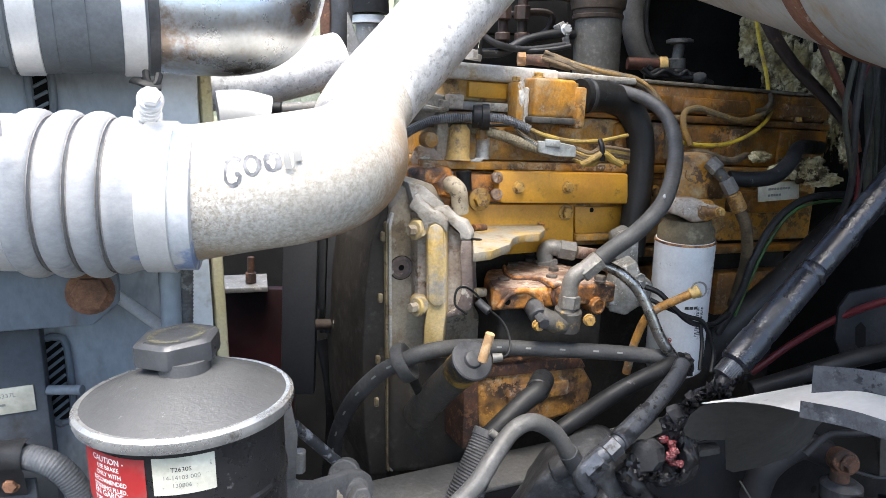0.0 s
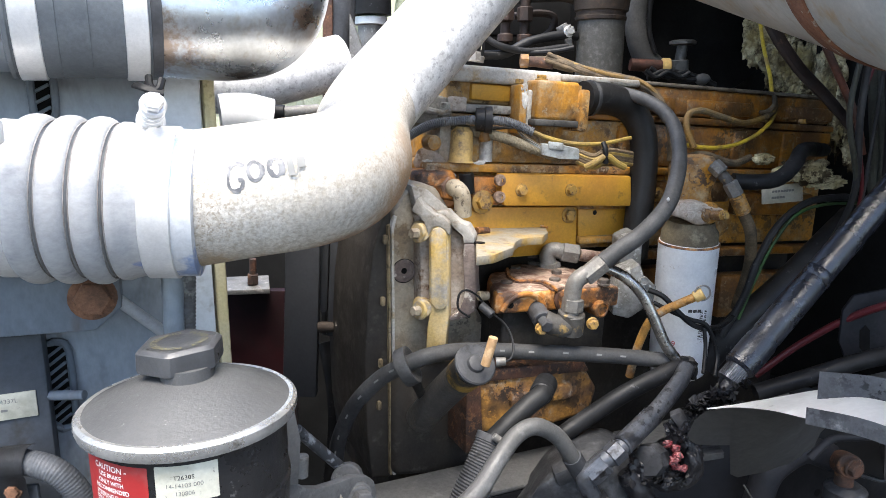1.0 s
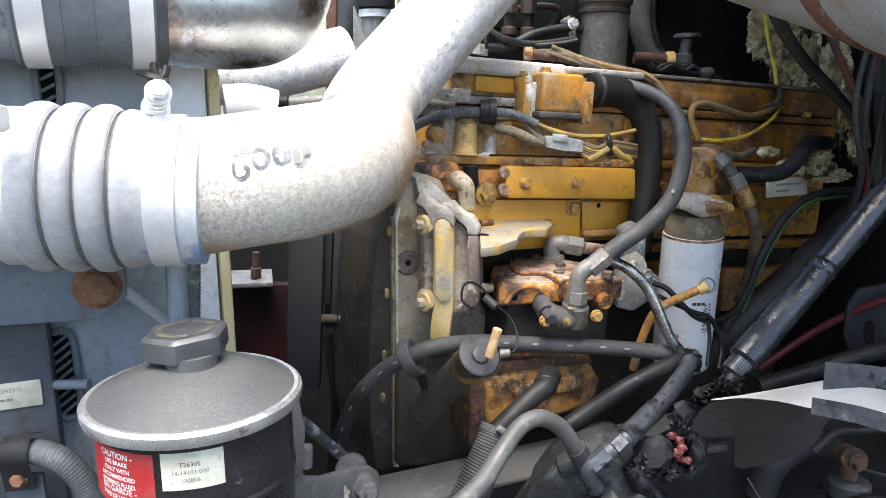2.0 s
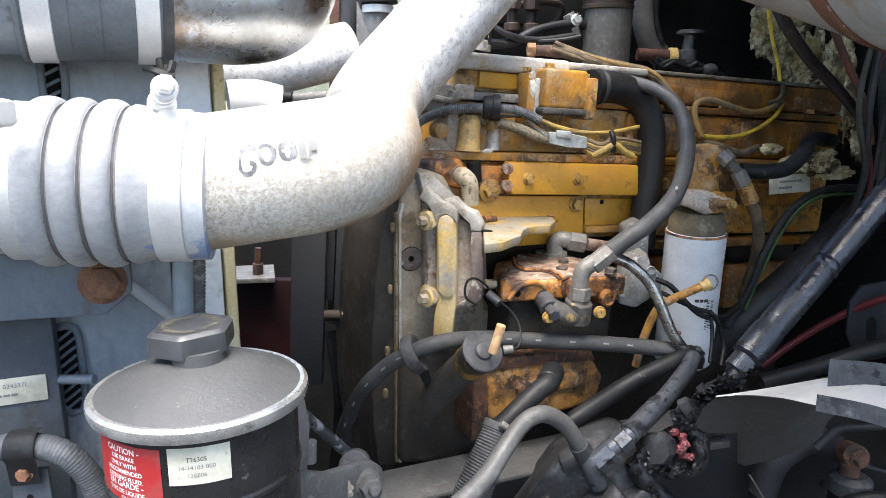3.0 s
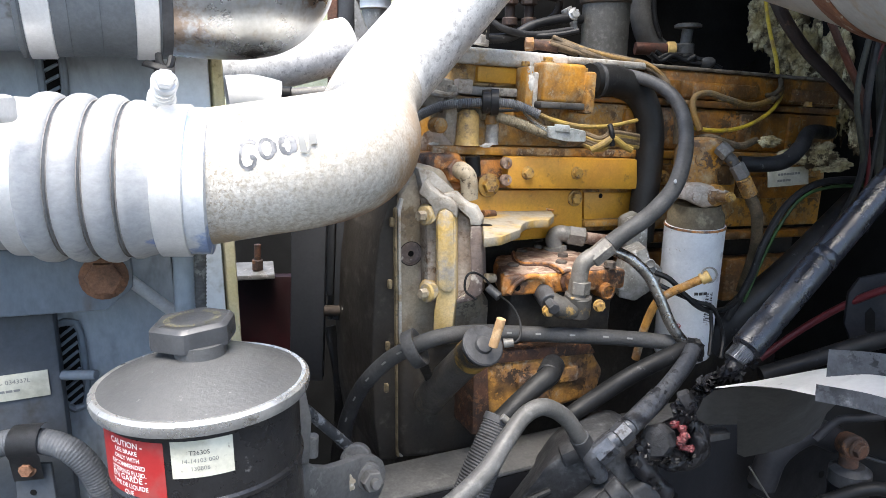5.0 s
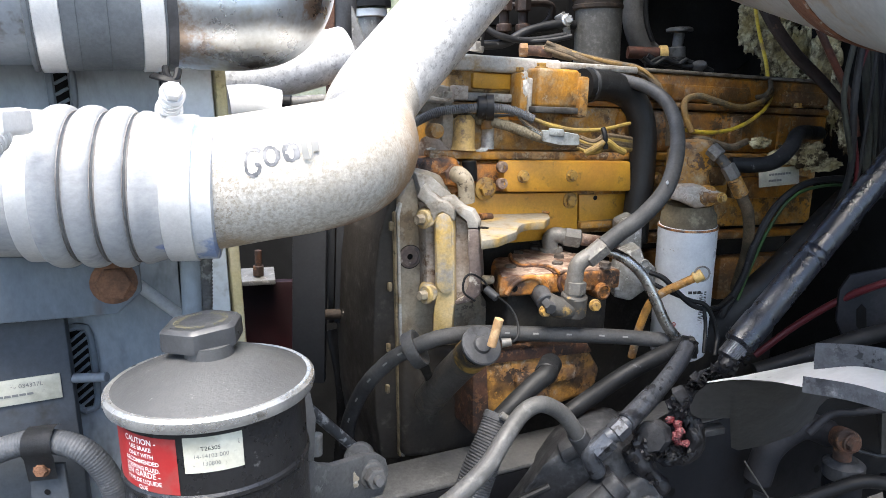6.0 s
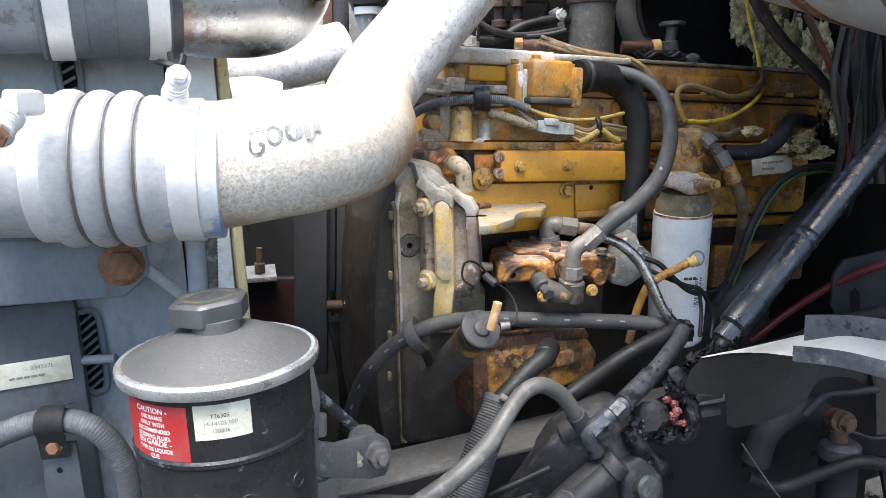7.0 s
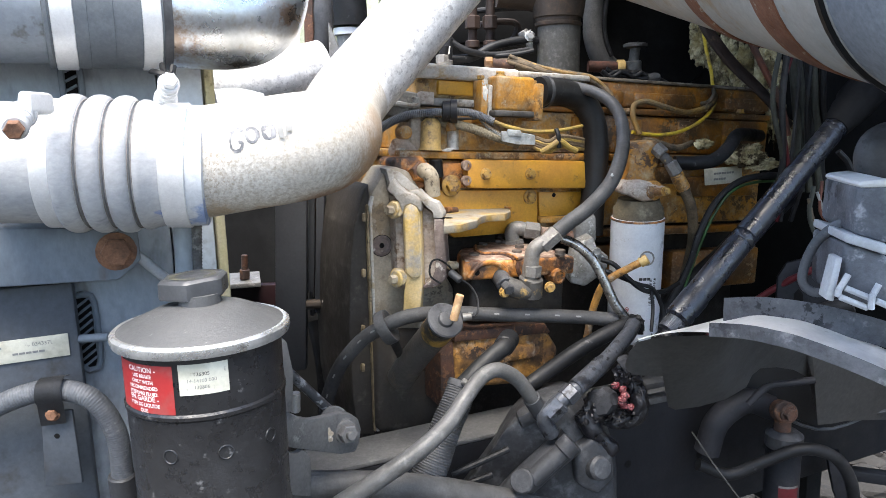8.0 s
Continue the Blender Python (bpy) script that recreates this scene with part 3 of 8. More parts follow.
def merge(bm, own):
    me = bpy.data.meshes.new("tmp")
    own.to_mesh(me)
    own.free()
    bm.from_mesh(me)
    bpy.data.meshes.remove(me)
    return bm


def block(lo, hi, bevel=0.002, seg=2, bm=None):
    x0, y0, z0 = lo
    x1, y1, z1 = hi
    return slab([(x0, y0, z0), (x1, y0, z0), (x1, y0, z1), (x0, y0, z1)], (0, y1 - y0, 0), bevel, seg, bm)


def hexa(p, normal, size, h, washer=1.0, bm=None, turn=0.2):
    """A hexagon head with its washer; size across flats."""
    bm = bm or bmesh.new()
    nrm = Vector(normal).normalized()
    p = Vector(p)
    if washer:
        lathe(p, nrm, [(0, size * 0.72 * washer), (h * 0.22, size * 0.72 * washer), (h * 0.28, size * 0.66 * washer)], 20, bm)
    side = Matrix.Rotation(turn, 3, nrm) @ nrm.orthogonal().normalized()
    up = nrm.cross(side)
    r = size / math.sqrt(3)
    prev = None
    for s, k in ((0.2 * h, 1.0), (0.9 * h, 1.0), (h, 0.88)):
        ring = [bm.verts.new(p + nrm * s + (side * math.cos(a) + up * math.sin(a)) * r * k) for a in (math.pi / 3 * i for i in range(6))]
        if prev:
            for i in range(6):
                bm.faces.new((prev[i], prev[(i + 1) % 6], ring[(i + 1) % 6], ring[i]))
        prev = ring
    bm.faces.new(prev)
    return bm


def nut(p0, p1, size, bm=None):
    """A hexagon body from p0 to p1 with bevelled ends."""
    bm = bm or bmesh.new()
    p0, p1 = Vector(p0), Vector(p1)
    ax = (p1 - p0).normalized()
    side = ax.orthogonal().normalized()
    up = ax.cross(side)
    h, r, prev = (p1 - p0).length, size / math.sqrt(3), None
    for s, k in ((0, 0.86), (0.07 * h, 1), (0.93 * h, 1), (h, 0.86)):
        ring = [bm.verts.new(p0 + ax * s + (side * math.cos(a) + up * math.sin(a)) * r * k) for a in (math.pi / 3 * i for i in range(6))]
        if prev:
            for i in range(6):
                bm.faces.new((prev[i], prev[(i + 1) % 6], ring[(i + 1) % 6], ring[i]))
        else:
            bm.faces.new(ring[::-1])
        prev = ring
    bm.faces.new(prev)
    return bm


def blob(c, radii, seed=0, rough=0.3, freq=3.0, sub=4, bm=None):
    """An uneven lump."""
    bm = bm or bmesh.new()
    g = bmesh.ops.create_icosphere(bm, subdivisions=sub, radius=1)
    off = Vector((seed * 3.7, seed * 1.3, seed * 7.1))
    for v in g["verts"]:
        k = 1 + rough * noise.fractal(v.co * freq + off, 0.8, 2.1, 4)
        v.co = Vector(c) + Vector((v.co.x * radii[0], v.co.y * radii[1], v.co.z * radii[2])) * k
    return bm


def lettering(string, size, place, bold=0.0, align="CENTER"):
    """Letters laid by place(x, y), which gives the point in space."""
    cu = bpy.data.curves.new("letters", "FONT")
    cu.body, cu.size, cu.align_x, cu.offset, cu.resolution_u = string, size, align, bold, 3
    ob = new("letters", cu)
    dg = bpy.context.evaluated_depsgraph_get()
    me = bpy.data.meshes.new_from_object(ob.evaluated_get(dg))
    bm = bmesh.new()
    bm.from_mesh(me)
    bpy.data.objects.remove(ob)
    bpy.data.curves.remove(cu)
    bpy.data.meshes.remove(me)
    for v in bm.verts:
        v.co = Vector(place(v.co.x, v.co.y))
    return bm


def on_plane(origin, right, up, lift=0.0006):
    o, r, u = Vector(origin), Vector(right).normalized(), Vector(up).normalized()
    nrm = r.cross(u)
    return lambda x, y: o + r * x + u * y + nrm * lift


def bars(rows, size, place, bm=None):
    """Unreadable print as plain bars: rows of (x, y, length)."""
    bm = bm or bmesh.new()
    for x, y, length in rows:
        n = max(1, int(length / 0.006))
        for i in range(n):
            a, b = x + length * i / n, x + length * (i + 0.86) / n
            bm.faces.new([bm.verts.new(place(*q)) for q in ((a, y), (b, y), (b, y + size), (a, y + size))])
    return bm


TURN_E = Matrix.Rotation(radians(23.5), 4, "Z") @ Matrix.Rotation(radians(3.2), 4, "Y")
TURN_R = Matrix.Rotation(radians(23.5), 4, "Z")

# ================= ground and distance =================
gb = bmesh.new()
gv = [[gb.verts.new((x, y, 0.03 * noise.noise((x * 0.4, y * 0.4, 0)))) for x in (-400, -40, -8, -4, -2, 0, 2, 4, 8, 40, 400)] for y in (-400, -40, -8, -4, -2, 0, 2, 4, 8, 40, 400)]
for i in range(10):
    for j in range(10):
        gb.faces.new((gv[i][j], gv[i][j + 1], gv[i + 1][j + 1], gv[i + 1][j]))
part("ground", gb, GRAVEL, None, "grey gravel yard, darkened in place of the truck's shadow", category="ground", kind="structure")

# hedge added as a stand-in for an unidentified bright background
hb = bmesh.new()
for i in range(60):
    a = radians(-75 + 150 * i / 59)
    blob((math.sin(a) * 15, math.cos(a) * 15, 1.6 + 0.6 * random.random()), (1.3, 1.0, 2.0 + random.random()), i, 0.5, 3.0, 3, hb)
part("hedge", hb, LEAF, None, "assumed distant hedge beyond the yard, coloured as if sunlit", category="hedge", kind="stuff")

rub = bmesh.new()
for i in range(150):
    x, y = 1.80 + random.uniform(-0.55, 0.45), 2.56 + random.uniform(-0.5, 0.5)
    s_ = random.uniform(0.02, 0.075)
    blob((x, y, s_ * 0.25), (s_ * random.uniform(0.8, 1.6), s_, s_ * 0.45), i + 300, 0.35, 1.6, 2, rub)
part("rubble", rub, STONE, None, "grey broken stones on the yard", sharp=25, category="stones", kind="stuff")

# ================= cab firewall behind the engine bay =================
wall = thing("wall_firewall", (0.863, 1.433, 0.5), "black cab firewall behind the engine, extended out of view to block sky", "wall", turn=TURN_R, kind="structure")
# made taller and wider than needed, to keep sky light off the right side
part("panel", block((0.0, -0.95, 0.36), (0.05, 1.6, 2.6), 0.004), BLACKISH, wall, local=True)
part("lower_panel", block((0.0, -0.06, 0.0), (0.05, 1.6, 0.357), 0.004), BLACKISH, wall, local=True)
# unseen overhead slabs, added only to shade the engine's right end
part("shade_cowl", block((-0.60, -0.85, 1.43), (-0.002, 0.15, 1.47), 0.004), BLACKISH, wall, local=True)
part("shade_cowl", block((-0.36, 0.152, 1.43), (-0.002, 1.6, 1.47), 0.004), BLACKISH, wall, local=True)

# ================= frame rail =================
rail = thing("frame_rail", (0.357, 1.004, 0.70), "dusty dark steel chassis frame rail", "frame rail", turn=TURN_R)
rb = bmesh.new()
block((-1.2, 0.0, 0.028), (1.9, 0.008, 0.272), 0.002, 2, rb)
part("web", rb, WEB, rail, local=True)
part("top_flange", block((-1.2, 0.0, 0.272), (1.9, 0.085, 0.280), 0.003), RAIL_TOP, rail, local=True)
for du in (-0.004, 0.16, 0.33):
    part("hole", lathe((du, -0.0006, 0.165 - du * 0.12), (0, -1, 0), [(0, 0.007), (0.0004, 0.007)], 16), BLACKISH, rail, local=True)

# ================= radiator =================
rad = thing("radiator", (-0.364, 0.586, 1.253), "blue-grey radiator side frame, dusty with rust marks", "radiator", turn=TURN_R)
part("side_panel", block((-0.35, 0.03, -0.7), (0.112, 0.05, 0.45), 0.003), RAD_PANEL, rad, local=True)
part("core", block((-0.30, 0.05, -0.65), (0.150, 0.95, 0.42), 0.003), RADIATOR, rad, local=True)
part("edge_flange", block((0.114, 0.026, -0.7), (0.159, 0.052, 0.45), 0.003), RADIATOR_LIGHT, rad, "paler blue steel flange", local=True)
part("seal", block((0.161, 0.024, -0.7), (0.172, 0.052, 0.45), 0.004), SEAL, rad, "yellowed foam sealing strip", local=True)
part("lower_box", block((-0.30, 0.0, -0.60), (0.010, 0.028, 0.055), 0.004), RAD_DARK, rad, local=True)


def louvre(lo, hi, slant):
    """A slotted opening: raised rim and slanting slats."""
    bm = bmesh.new()
    x0, z0 = lo[0], lo[2]
    x1, z1 = hi[0], hi[2]
    c = (x1 - x0) * 0.42
    out = [(x0, z0 + c), (x0 + c, z0), (x1 - c, z0), (x1, z0 + c), (x1, z1 - c), (x1 - c, z1), (x0 + c, z1), (x0, z1 - c)]
    tube([(x, 0.026, z) for x, z in out + out[:1]], 0.0035, 8, 3, bm=bm)
    rim = part("louvre_rim", bm, RADIATOR, rad, local=True)
    part("louvre_back", block((x0 + 0.003, 0.0265, z0 + 0.003), (x1 - 0.003, 0.0285, z1 - 0.003), 0.0005), BLACKISH, rad, local=True)
    n = int((z1 - z0) / 0.008)
    for i in range(1, n):
        z = z0 + (z1 - z0) * i / n
        part("slat", rod((x0 + 0.003, 0.0245, z - slant), (x1 - 0.003, 0.0245, z + slant), 0.0016, 6), RADIATOR, rad, local=True)


louvre((0.0043, 0.0270, -0.0510), (0.0268, 0.0270, 0.0344), 0.006)
louvre((0.0210, 0.0270, 0.2344), (0.0380, 0.0270, 0.2824), 0.003)

plate = [(-0.0690, -0.0300, 0.1228), (0.0768, -0.0300, 0.1091), (0.0775, -0.0300, 0.0760), (0.0544, -0.0300, 0.0572), (-0.0766, -0.0300, 0.0635)]
part("bracket_plate", slab(plate, (0, 0.05, 0), 0.003), RADIATOR, rad, "grey bracket plate with rust stains", local=True)
part("bolt", hexa((0.0550, -0.0300, 0.0877), (0, -1, 0), 0.026, 0.012, 1.05), BOLT_RUST, rad, "large rusted bolt", local=True)
part("brace_rod", rod((0.0740, -0.0150, 0.0792), (0.1164, 0.0100, 0.0298), 0.0055), LEDGE, rad, local=True)
part("stub_rod", rod((0.0027, 0.0100, -0.0093), (0.0394, -0.0150, -0.0052), 0.0045), RADIATOR, rad, local=True)

tag = (-0.0139, -0.0022, -0.0070)
part("data_plate", block((-0.115, -0.0022, -0.023), (0.0, -0.0002, 0.001), 0.0006), PAPER, rad, "worn data plate", local=True)
pl = on_plane((-0.06, -0.0022, -0.011), (1, 0, 0), (0, 0, 1))
part("print", bars([(-0.05, 0.004, 0.05), (-0.05, -0.004, 0.04), (0.008, -0.004, 0.03)], 0.0022, pl), INK_PALE, rad, local=True)
part("print", lettering("034337L", 0.0056, lambda x, y: pl(x + 0.036, y + 0.0035)), INK_PALE, rad, local=True)

# heater hose clipped to the radiator
hose = thing("heater_hose", (-0.3614, 0.5450, 1.2009), "grey ribbed heater hose held by a rubber-lined clip", "hose")
part("hose", tube([(-0.4830, 0.5300, 1.1512), (-0.4334, 0.5300, 1.1856), (-0.4009, 0.5350, 1.2014), (-0.3635, 0.5400, 1.2089), (-0.3254, 0.5400, 1.1987), (-0.3063, 0.5450, 1.1594), (-0.3068, 0.5500, 1.1036), (-0.3119, 0.5600, 1.0259)], 0.0108, 14, 10, rings=0.0003, pitch=0.0026), HOSE_SLATE, hose)
part("end_cuff", rod((-0.3067, 0.5490, 1.1117), (-0.3079, 0.5530, 1.0827), 0.0142), RUBBER_GREY, hose)
clip = thing("hose_clip", (-0.3763, 0.5500, 1.0997), "dark steel hose clip on a bracket strip", "clip")
HC = Vector((-0.3603, 0.5410, 1.2072))
lo_ = Vector((-0.3641, 0.5380, 1.1725))
wrap = [HC + Vector((0, -math.cos(radians(a)), math.sin(radians(a)))) * 0.0148 for a in range(130, -41, -17)] + [lo_]
sb, prev = bmesh.new(), None
for p in wrap:
    row = [sb.verts.new(p + Vector((dx, 0, dx * 0.1))) for dx in (-0.013, -0.005, 0.005, 0.013)]
    if prev:
        for k in range(3):
            sb.faces.new((prev[k], prev[k + 1], row[k + 1], row[k]))
    prev = row
bmesh.ops.solidify(sb, geom=sb.faces[:], thickness=0.0022)
part("strap", sb, RUBBER_GREY, clip)
part("strip", slab([(-0.3783, 0.5430, 1.1841), (-0.3470, 0.5430, 1.1855), (-0.3454, 0.5430, 1.1056), (-0.3839, 0.5430, 1.1025)], (0, 0.004, 0), 0.001), RAD_DARK, clip)
part("bolt", hexa((-0.3613, 0.5345, 1.1854), (0.1, -1, 0.1), 0.010, 0.006), BOLT_RUST, clip)
part("hole", lathe((-0.3647, 0.5424, 1.1583), (0, -1, 0), [(0, 0.0028), (0.0003, 0.0028)], 14), BLACKISH, clip)

# pipes running down behind the reservoir
for name, a, b, r, m_, rg, lab in (
        ("coolant_pipe", (-0.2389, 0.6000, 1.3671), (-0.2435, 0.6000, 1.2699), 0.009, RAD_PANEL, 0, "smooth blue-grey coolant pipe"),
        ("wire_conduit", (-0.2297, 0.6100, 1.3649), (-0.2371, 0.6100, 1.2661), 0.0078, BRACKET, 0.0006, "grey corrugated wire conduit")):
    t_ = thing(name, b, lab, "pipe")
    part("run", tube([a, b], r, 14, 8, rings=rg, pitch=0.0035), m_, t_)

# ================= lower charge-air hose and pipe =================
hose = thing("charge_air_hose", (-0.2780, 0.5300, 1.3760), "pale grey ribbed silicone charge-air hose with steel bands", "hose")
HA, HB = Vector((-0.3866, 0.5050, 1.4381)), Vector((-0.2018, 0.5400, 1.4279))
hx = (HB - HA).normalized()
hl = (HB - HA).length


def along(px_frac):
    return HA + hx * hl * px_frac


def ribs():
    """Broad rounded ribs with narrow grooves between them."""
    prof = [(0, 0.0545), (0.40 * hl, 0.0545)]
    for a, b in ((0.405, 0.523), (0.527, 0.638), (0.642, 0.754)):
        for k in range(13):
            t = k / 12
            prof.append(((a + (b - a) * t) * hl, 0.0545 + 0.0088 * max(0.0, 1 - abs(2 * t - 1) ** 2.3) ** 0.5))
    prof += [(0.758 * hl, 0.0540), (0.765 * hl, 0.0585), (0.778 * hl, 0.0602), (0.80 * hl, 0.0602), (0.83 * hl, 0.0580), (0.86 * hl, 0.0566), (1.0 * hl, 0.056), (1.004 * hl, 0.053)]
    return prof


part("body", lathe(HA, hx, ribs(), 64), HOSE_GREY, hose)
for f in (0.525, 0.640, 0.756):
    for k in (-0.0015, 0.0015):
        part("groove", tube([along(f) + hx * k + (hx.orthogonal().normalized() * math.cos(a) + hx.cross(hx.orthogonal().normalized()) * math.sin(a)) * 0.0586 for a in (2 * math.pi * i / 40 for i in range(41))], 0.0005, 6, 1), GROOVE, hose, "dark line in the groove")
part("cuff", lathe(along(0.955), hx, [(0, 0.056), (0.001, 0.0567), (0.021, 0.0565), (0.022, 0.052)], 64), HOSE_BLUE, hose, "cuff with worn blue print")
for f, w, bolt_side in ((0.875, 0.022, "up"), (0.335, 0.024, "front")):
    c = along(f)
    band = part("band", lathe(c, hx, [(0, 0.0575), (0.0008, 0.0585), (w - 0.0008, 0.0585), (w, 0.0575)], 64), BAND, hose, "bright steel band clamp")
    if bolt_side == "up":
        p = Vector((-0.2208, 0.5350, 1.4907))
        q = Vector((-0.2060, 0.5050, 1.5028))
    else:
        p = Vector((-0.2944, 0.4280, 1.4770))
        q = Vector((-0.2832, 0.3960, 1.4676))
        part("lug_block", slab([(-0.2940, 0.4240, 1.4958), (-0.2839, 0.4240, 1.4939), (-0.2842, 0.4240, 1.4785), (-0.2914, 0.4240, 1.4761), (-0.2974, 0.4240, 1.4831)], (0, 0.035, 0), 0.003), BAND, band)
    ax = (q - p).normalized()
    sp = []
    for i in range(80):
        a = 2 * math.pi * i / 16
        o = ax.orthogonal().normalized()
        sp.append(p + ax * (q - p).length * 0.9 * i / 79 + (o * math.cos(a) + ax.cross(o) * math.sin(a)) * 0.0075)
    part("spring", tube(sp, 0.0016, 6, 1), BAND, band)
    part("lug", rod(p - ax * 0.006, p + ax * 0.003, 0.0105), BAND, band)
    part("washer", lathe(p + ax * (q - p).length * 0.9, ax, [(0, 0.0085), (0.003, 0.0095), (0.005, 0.008)], 20), BAND, band)
    part("bolt", hexa(p + ax * ((q - p).length * 0.9 + 0.004), ax, 0.012, 0.009, 0), BOLT_RUST if bolt_side == "front" else BAND, band)

pipe = thing("charge_air_pipe", (-0.1018, 0.5700, 1.4414), "oxidised steel charge-air elbow pipe marked GOOD", "pipe")
PA, PB = Vector((-0.2115, 0.5400, 1.4283)), Vector((-0.1120, 0.5612, 1.4414))
BEND = [PA, PA.lerp(PB, 0.5), PB, (-0.0890, 0.5980, 1.4455), (-0.0830, 0.6600, 1.4510), (-0.0890, 0.7500, 1.4600), (-0.0964, 0.8500, 1.4790), (-0.0844, 0.9150, 1.5069), (-0.0366, 0.9550, 1.5636), (0.0217, 0.9900, 1.6309), (0.0967, 1.0400, 1.7162)]
centre = spline(BEND, 12)
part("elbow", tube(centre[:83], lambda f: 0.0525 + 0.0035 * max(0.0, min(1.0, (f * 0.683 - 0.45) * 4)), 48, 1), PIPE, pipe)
part("riser", tube(centre[82:], 0.056, 48, 1), PIPE_UP, pipe, "mottled galvanised riser")


def on_pipe(s0, a0):
    """Lays print round the pipe: s0 metres on from its start, a0 degrees up from the front."""
    def f(x, y):
        s, k = max(0.0, s0 + x), 0
        while s > (centre[k + 1] - centre[k]).length and k < len(centre) - 3:
            s -= (centre[k + 1] - centre[k]).length
            k += 1
        ax = (centre[k + 1] - centre[k]).normalized()
        up = (Vector((0, 0, 1)) - ax * ax.z).normalized()
        fr = ax.cross(up)
        if fr.y > 0:
            fr = -fr
        a = radians(a0) + y / 0.0533
        return centre[k] + ax * s + (fr * math.cos(a) + up * math.sin(a)) * (0.0528 + 0.0024 * min(1.0, max(0.0, (s0 + x - 0.0875) * 250)))
    return f


def brush(rows, width):
    """A hand-drawn marker stroke round the pipe through (metres along, degrees up)."""
    run = spline([(s, math.radians(a) * 0.0533, 0) for s, a in rows], 6)
    f, bm, prev = on_pipe(0.0, 0.0), bmesh.new(), None
    for i, c in enumerate(run):
        d = (run[min(i + 1, len(run) - 1)] - run[max(i - 1, 0)]).normalized()
        w = width * (0.5 + 0.12 * noise.noise(c * 300))
        side = Vector((-d.y, d.x, 0)) * w
        row = [bm.verts.new(f(q.x, q.y)) for q in (c + side, c - side)]
        if prev:
            bm.faces.new((prev[0], prev[1], row[1], row[0]))
        prev = row
    return bm


def ring_rows(s, a, rs, ra):
    return [(s + rs * math.cos(2 * math.pi * k / 10 + 1.2), a + ra * math.sin(2 * math.pi * k / 10 + 1.2)) for k in range(11)]


for rows, w, ink in (([(0.0662, 26), (0.0605, 29), (0.0535, 27), (0.0503, 19), (0.0502, 11), (0.0545, 7.5), (0.0615, 9), (0.0640, 14), (0.0598, 16)], 0.0031, INK_GREY),
                     (ring_rows(0.0731, 21, 0.0045, 7.6), 0.0026, INK_GREY), (ring_rows(0.0848, 22, 0.0033, 7.2), 0.0023, INK_GREY),
                     ([(0.0914, 29.5), (0.0913, 24), (0.0912, 19), (0.0914, 15), (0.0928, 14.5), (0.0943, 18), (0.0952, 23), (0.0955, 28)], 0.0013, INK_PALE),
                     ([(0.0490, 38), (0.0494, 50), (0.0500, 60), (0.0580, 58), (0.0590, 52), (0.0500, 48), (0.0610, 38)], 0.0028, INK_FAINT)):
    part("marker_letter", brush(rows, w), ink, pipe)

# ================= upper charge-air pipe and coupler =================
coup = thing("hose_coupler", (-0.3112, 0.6000, 1.5240), "dusty dark rubber coupler with two bright steel bands", "hose")
CA, CB = Vector((-0.3990, 0.5400, 1.5776)), Vector((-0.2391, 0.6150, 1.5784))
cx, cl = (CB - CA).normalized(), (CB - CA).length
part("sleeve", lathe(CA + cx * cl * 0.37, cx, [(0, 0.0520), (0.001, 0.0560), (0.004, 0.0560), (0.005, 0.0545), (0.036, 0.0552), (0.0365, 0.0545), (0.058, 0.0552), (0.0585, 0.0545), (cl * 0.60, 0.0552), (cl * 0.605, 0.050)], 64), RUBBER_BLUE, coup)
for f_, w in ((0.405, 0.0188), (0.838, 0.0172)):
    part("band", lathe(CA + cx * cl * f_, cx, [(0, 0.0555), (0.0006, 0.0568), (w - 0.0006, 0.0568), (w, 0.0555)], 64), BAND, coup, "bright steel band")
part("lip", lathe(CA + cx * cl * 0.942, cx, [(0, 0.0535), (0.001, 0.0560), (0.0085, 0.0562), (0.0095, 0.0515)], 64), RUBBER_GREY, coup)
inl = thing("intake_tube", CA, "weathered grey intake tube leading into a coupler", "pipe")
part("tube", lathe(CA - cx * 0.2, cx, [(0, 0.0505), (0.2 + cl * 0.40, 0.0505)], 48), INLET, inl)
top = thing("intake_pipe", (-0.1650, 0.6200, 1.5388), "polished aluminium intake pipe stained with rust", "pipe")
part("pipe", tube([CA + cx * cl * 0.9, CB, (-0.1850, 0.6350, 1.5765), (-0.1640, 0.6480, 1.5850), (-0.1560, 0.6560, 1.6080), (-0.1550, 0.6600, 1.6500), (-0.1550, 0.6640, 1.7600)], 0.0540, 48, 12), POLISHED, top)
sp = thing("strap_tie", (-0.2290, 0.5700, 1.5186), "black cable tie on the band bolt", "cable tie")
part("strap", tube([(-0.2410, 0.5600, 1.5175), (-0.2321, 0.5530, 1.5156), (-0.2245, 0.5530, 1.5131), (-0.2170, 0.5560, 1.5114)], 0.0035, 8, 6, squash=0.5), RUBBER, sp)
part("loop", tube([(-0.2323, 0.5660, 1.5237), (-0.2280, 0.5580, 1.5157), (-0.2212, 0.5560, 1.5140), (-0.2203, 0.5620, 1.5218)], 0.003, 8, 6), RUBBER, sp)

# ================= power steering reservoir =================
RC = Vector((-0.188, 0.482, 0.0))
res = thing("fluid_reservoir", (RC.x, RC.y, 1.07), "black power steering fluid reservoir with a dusty conical lid", "reservoir")
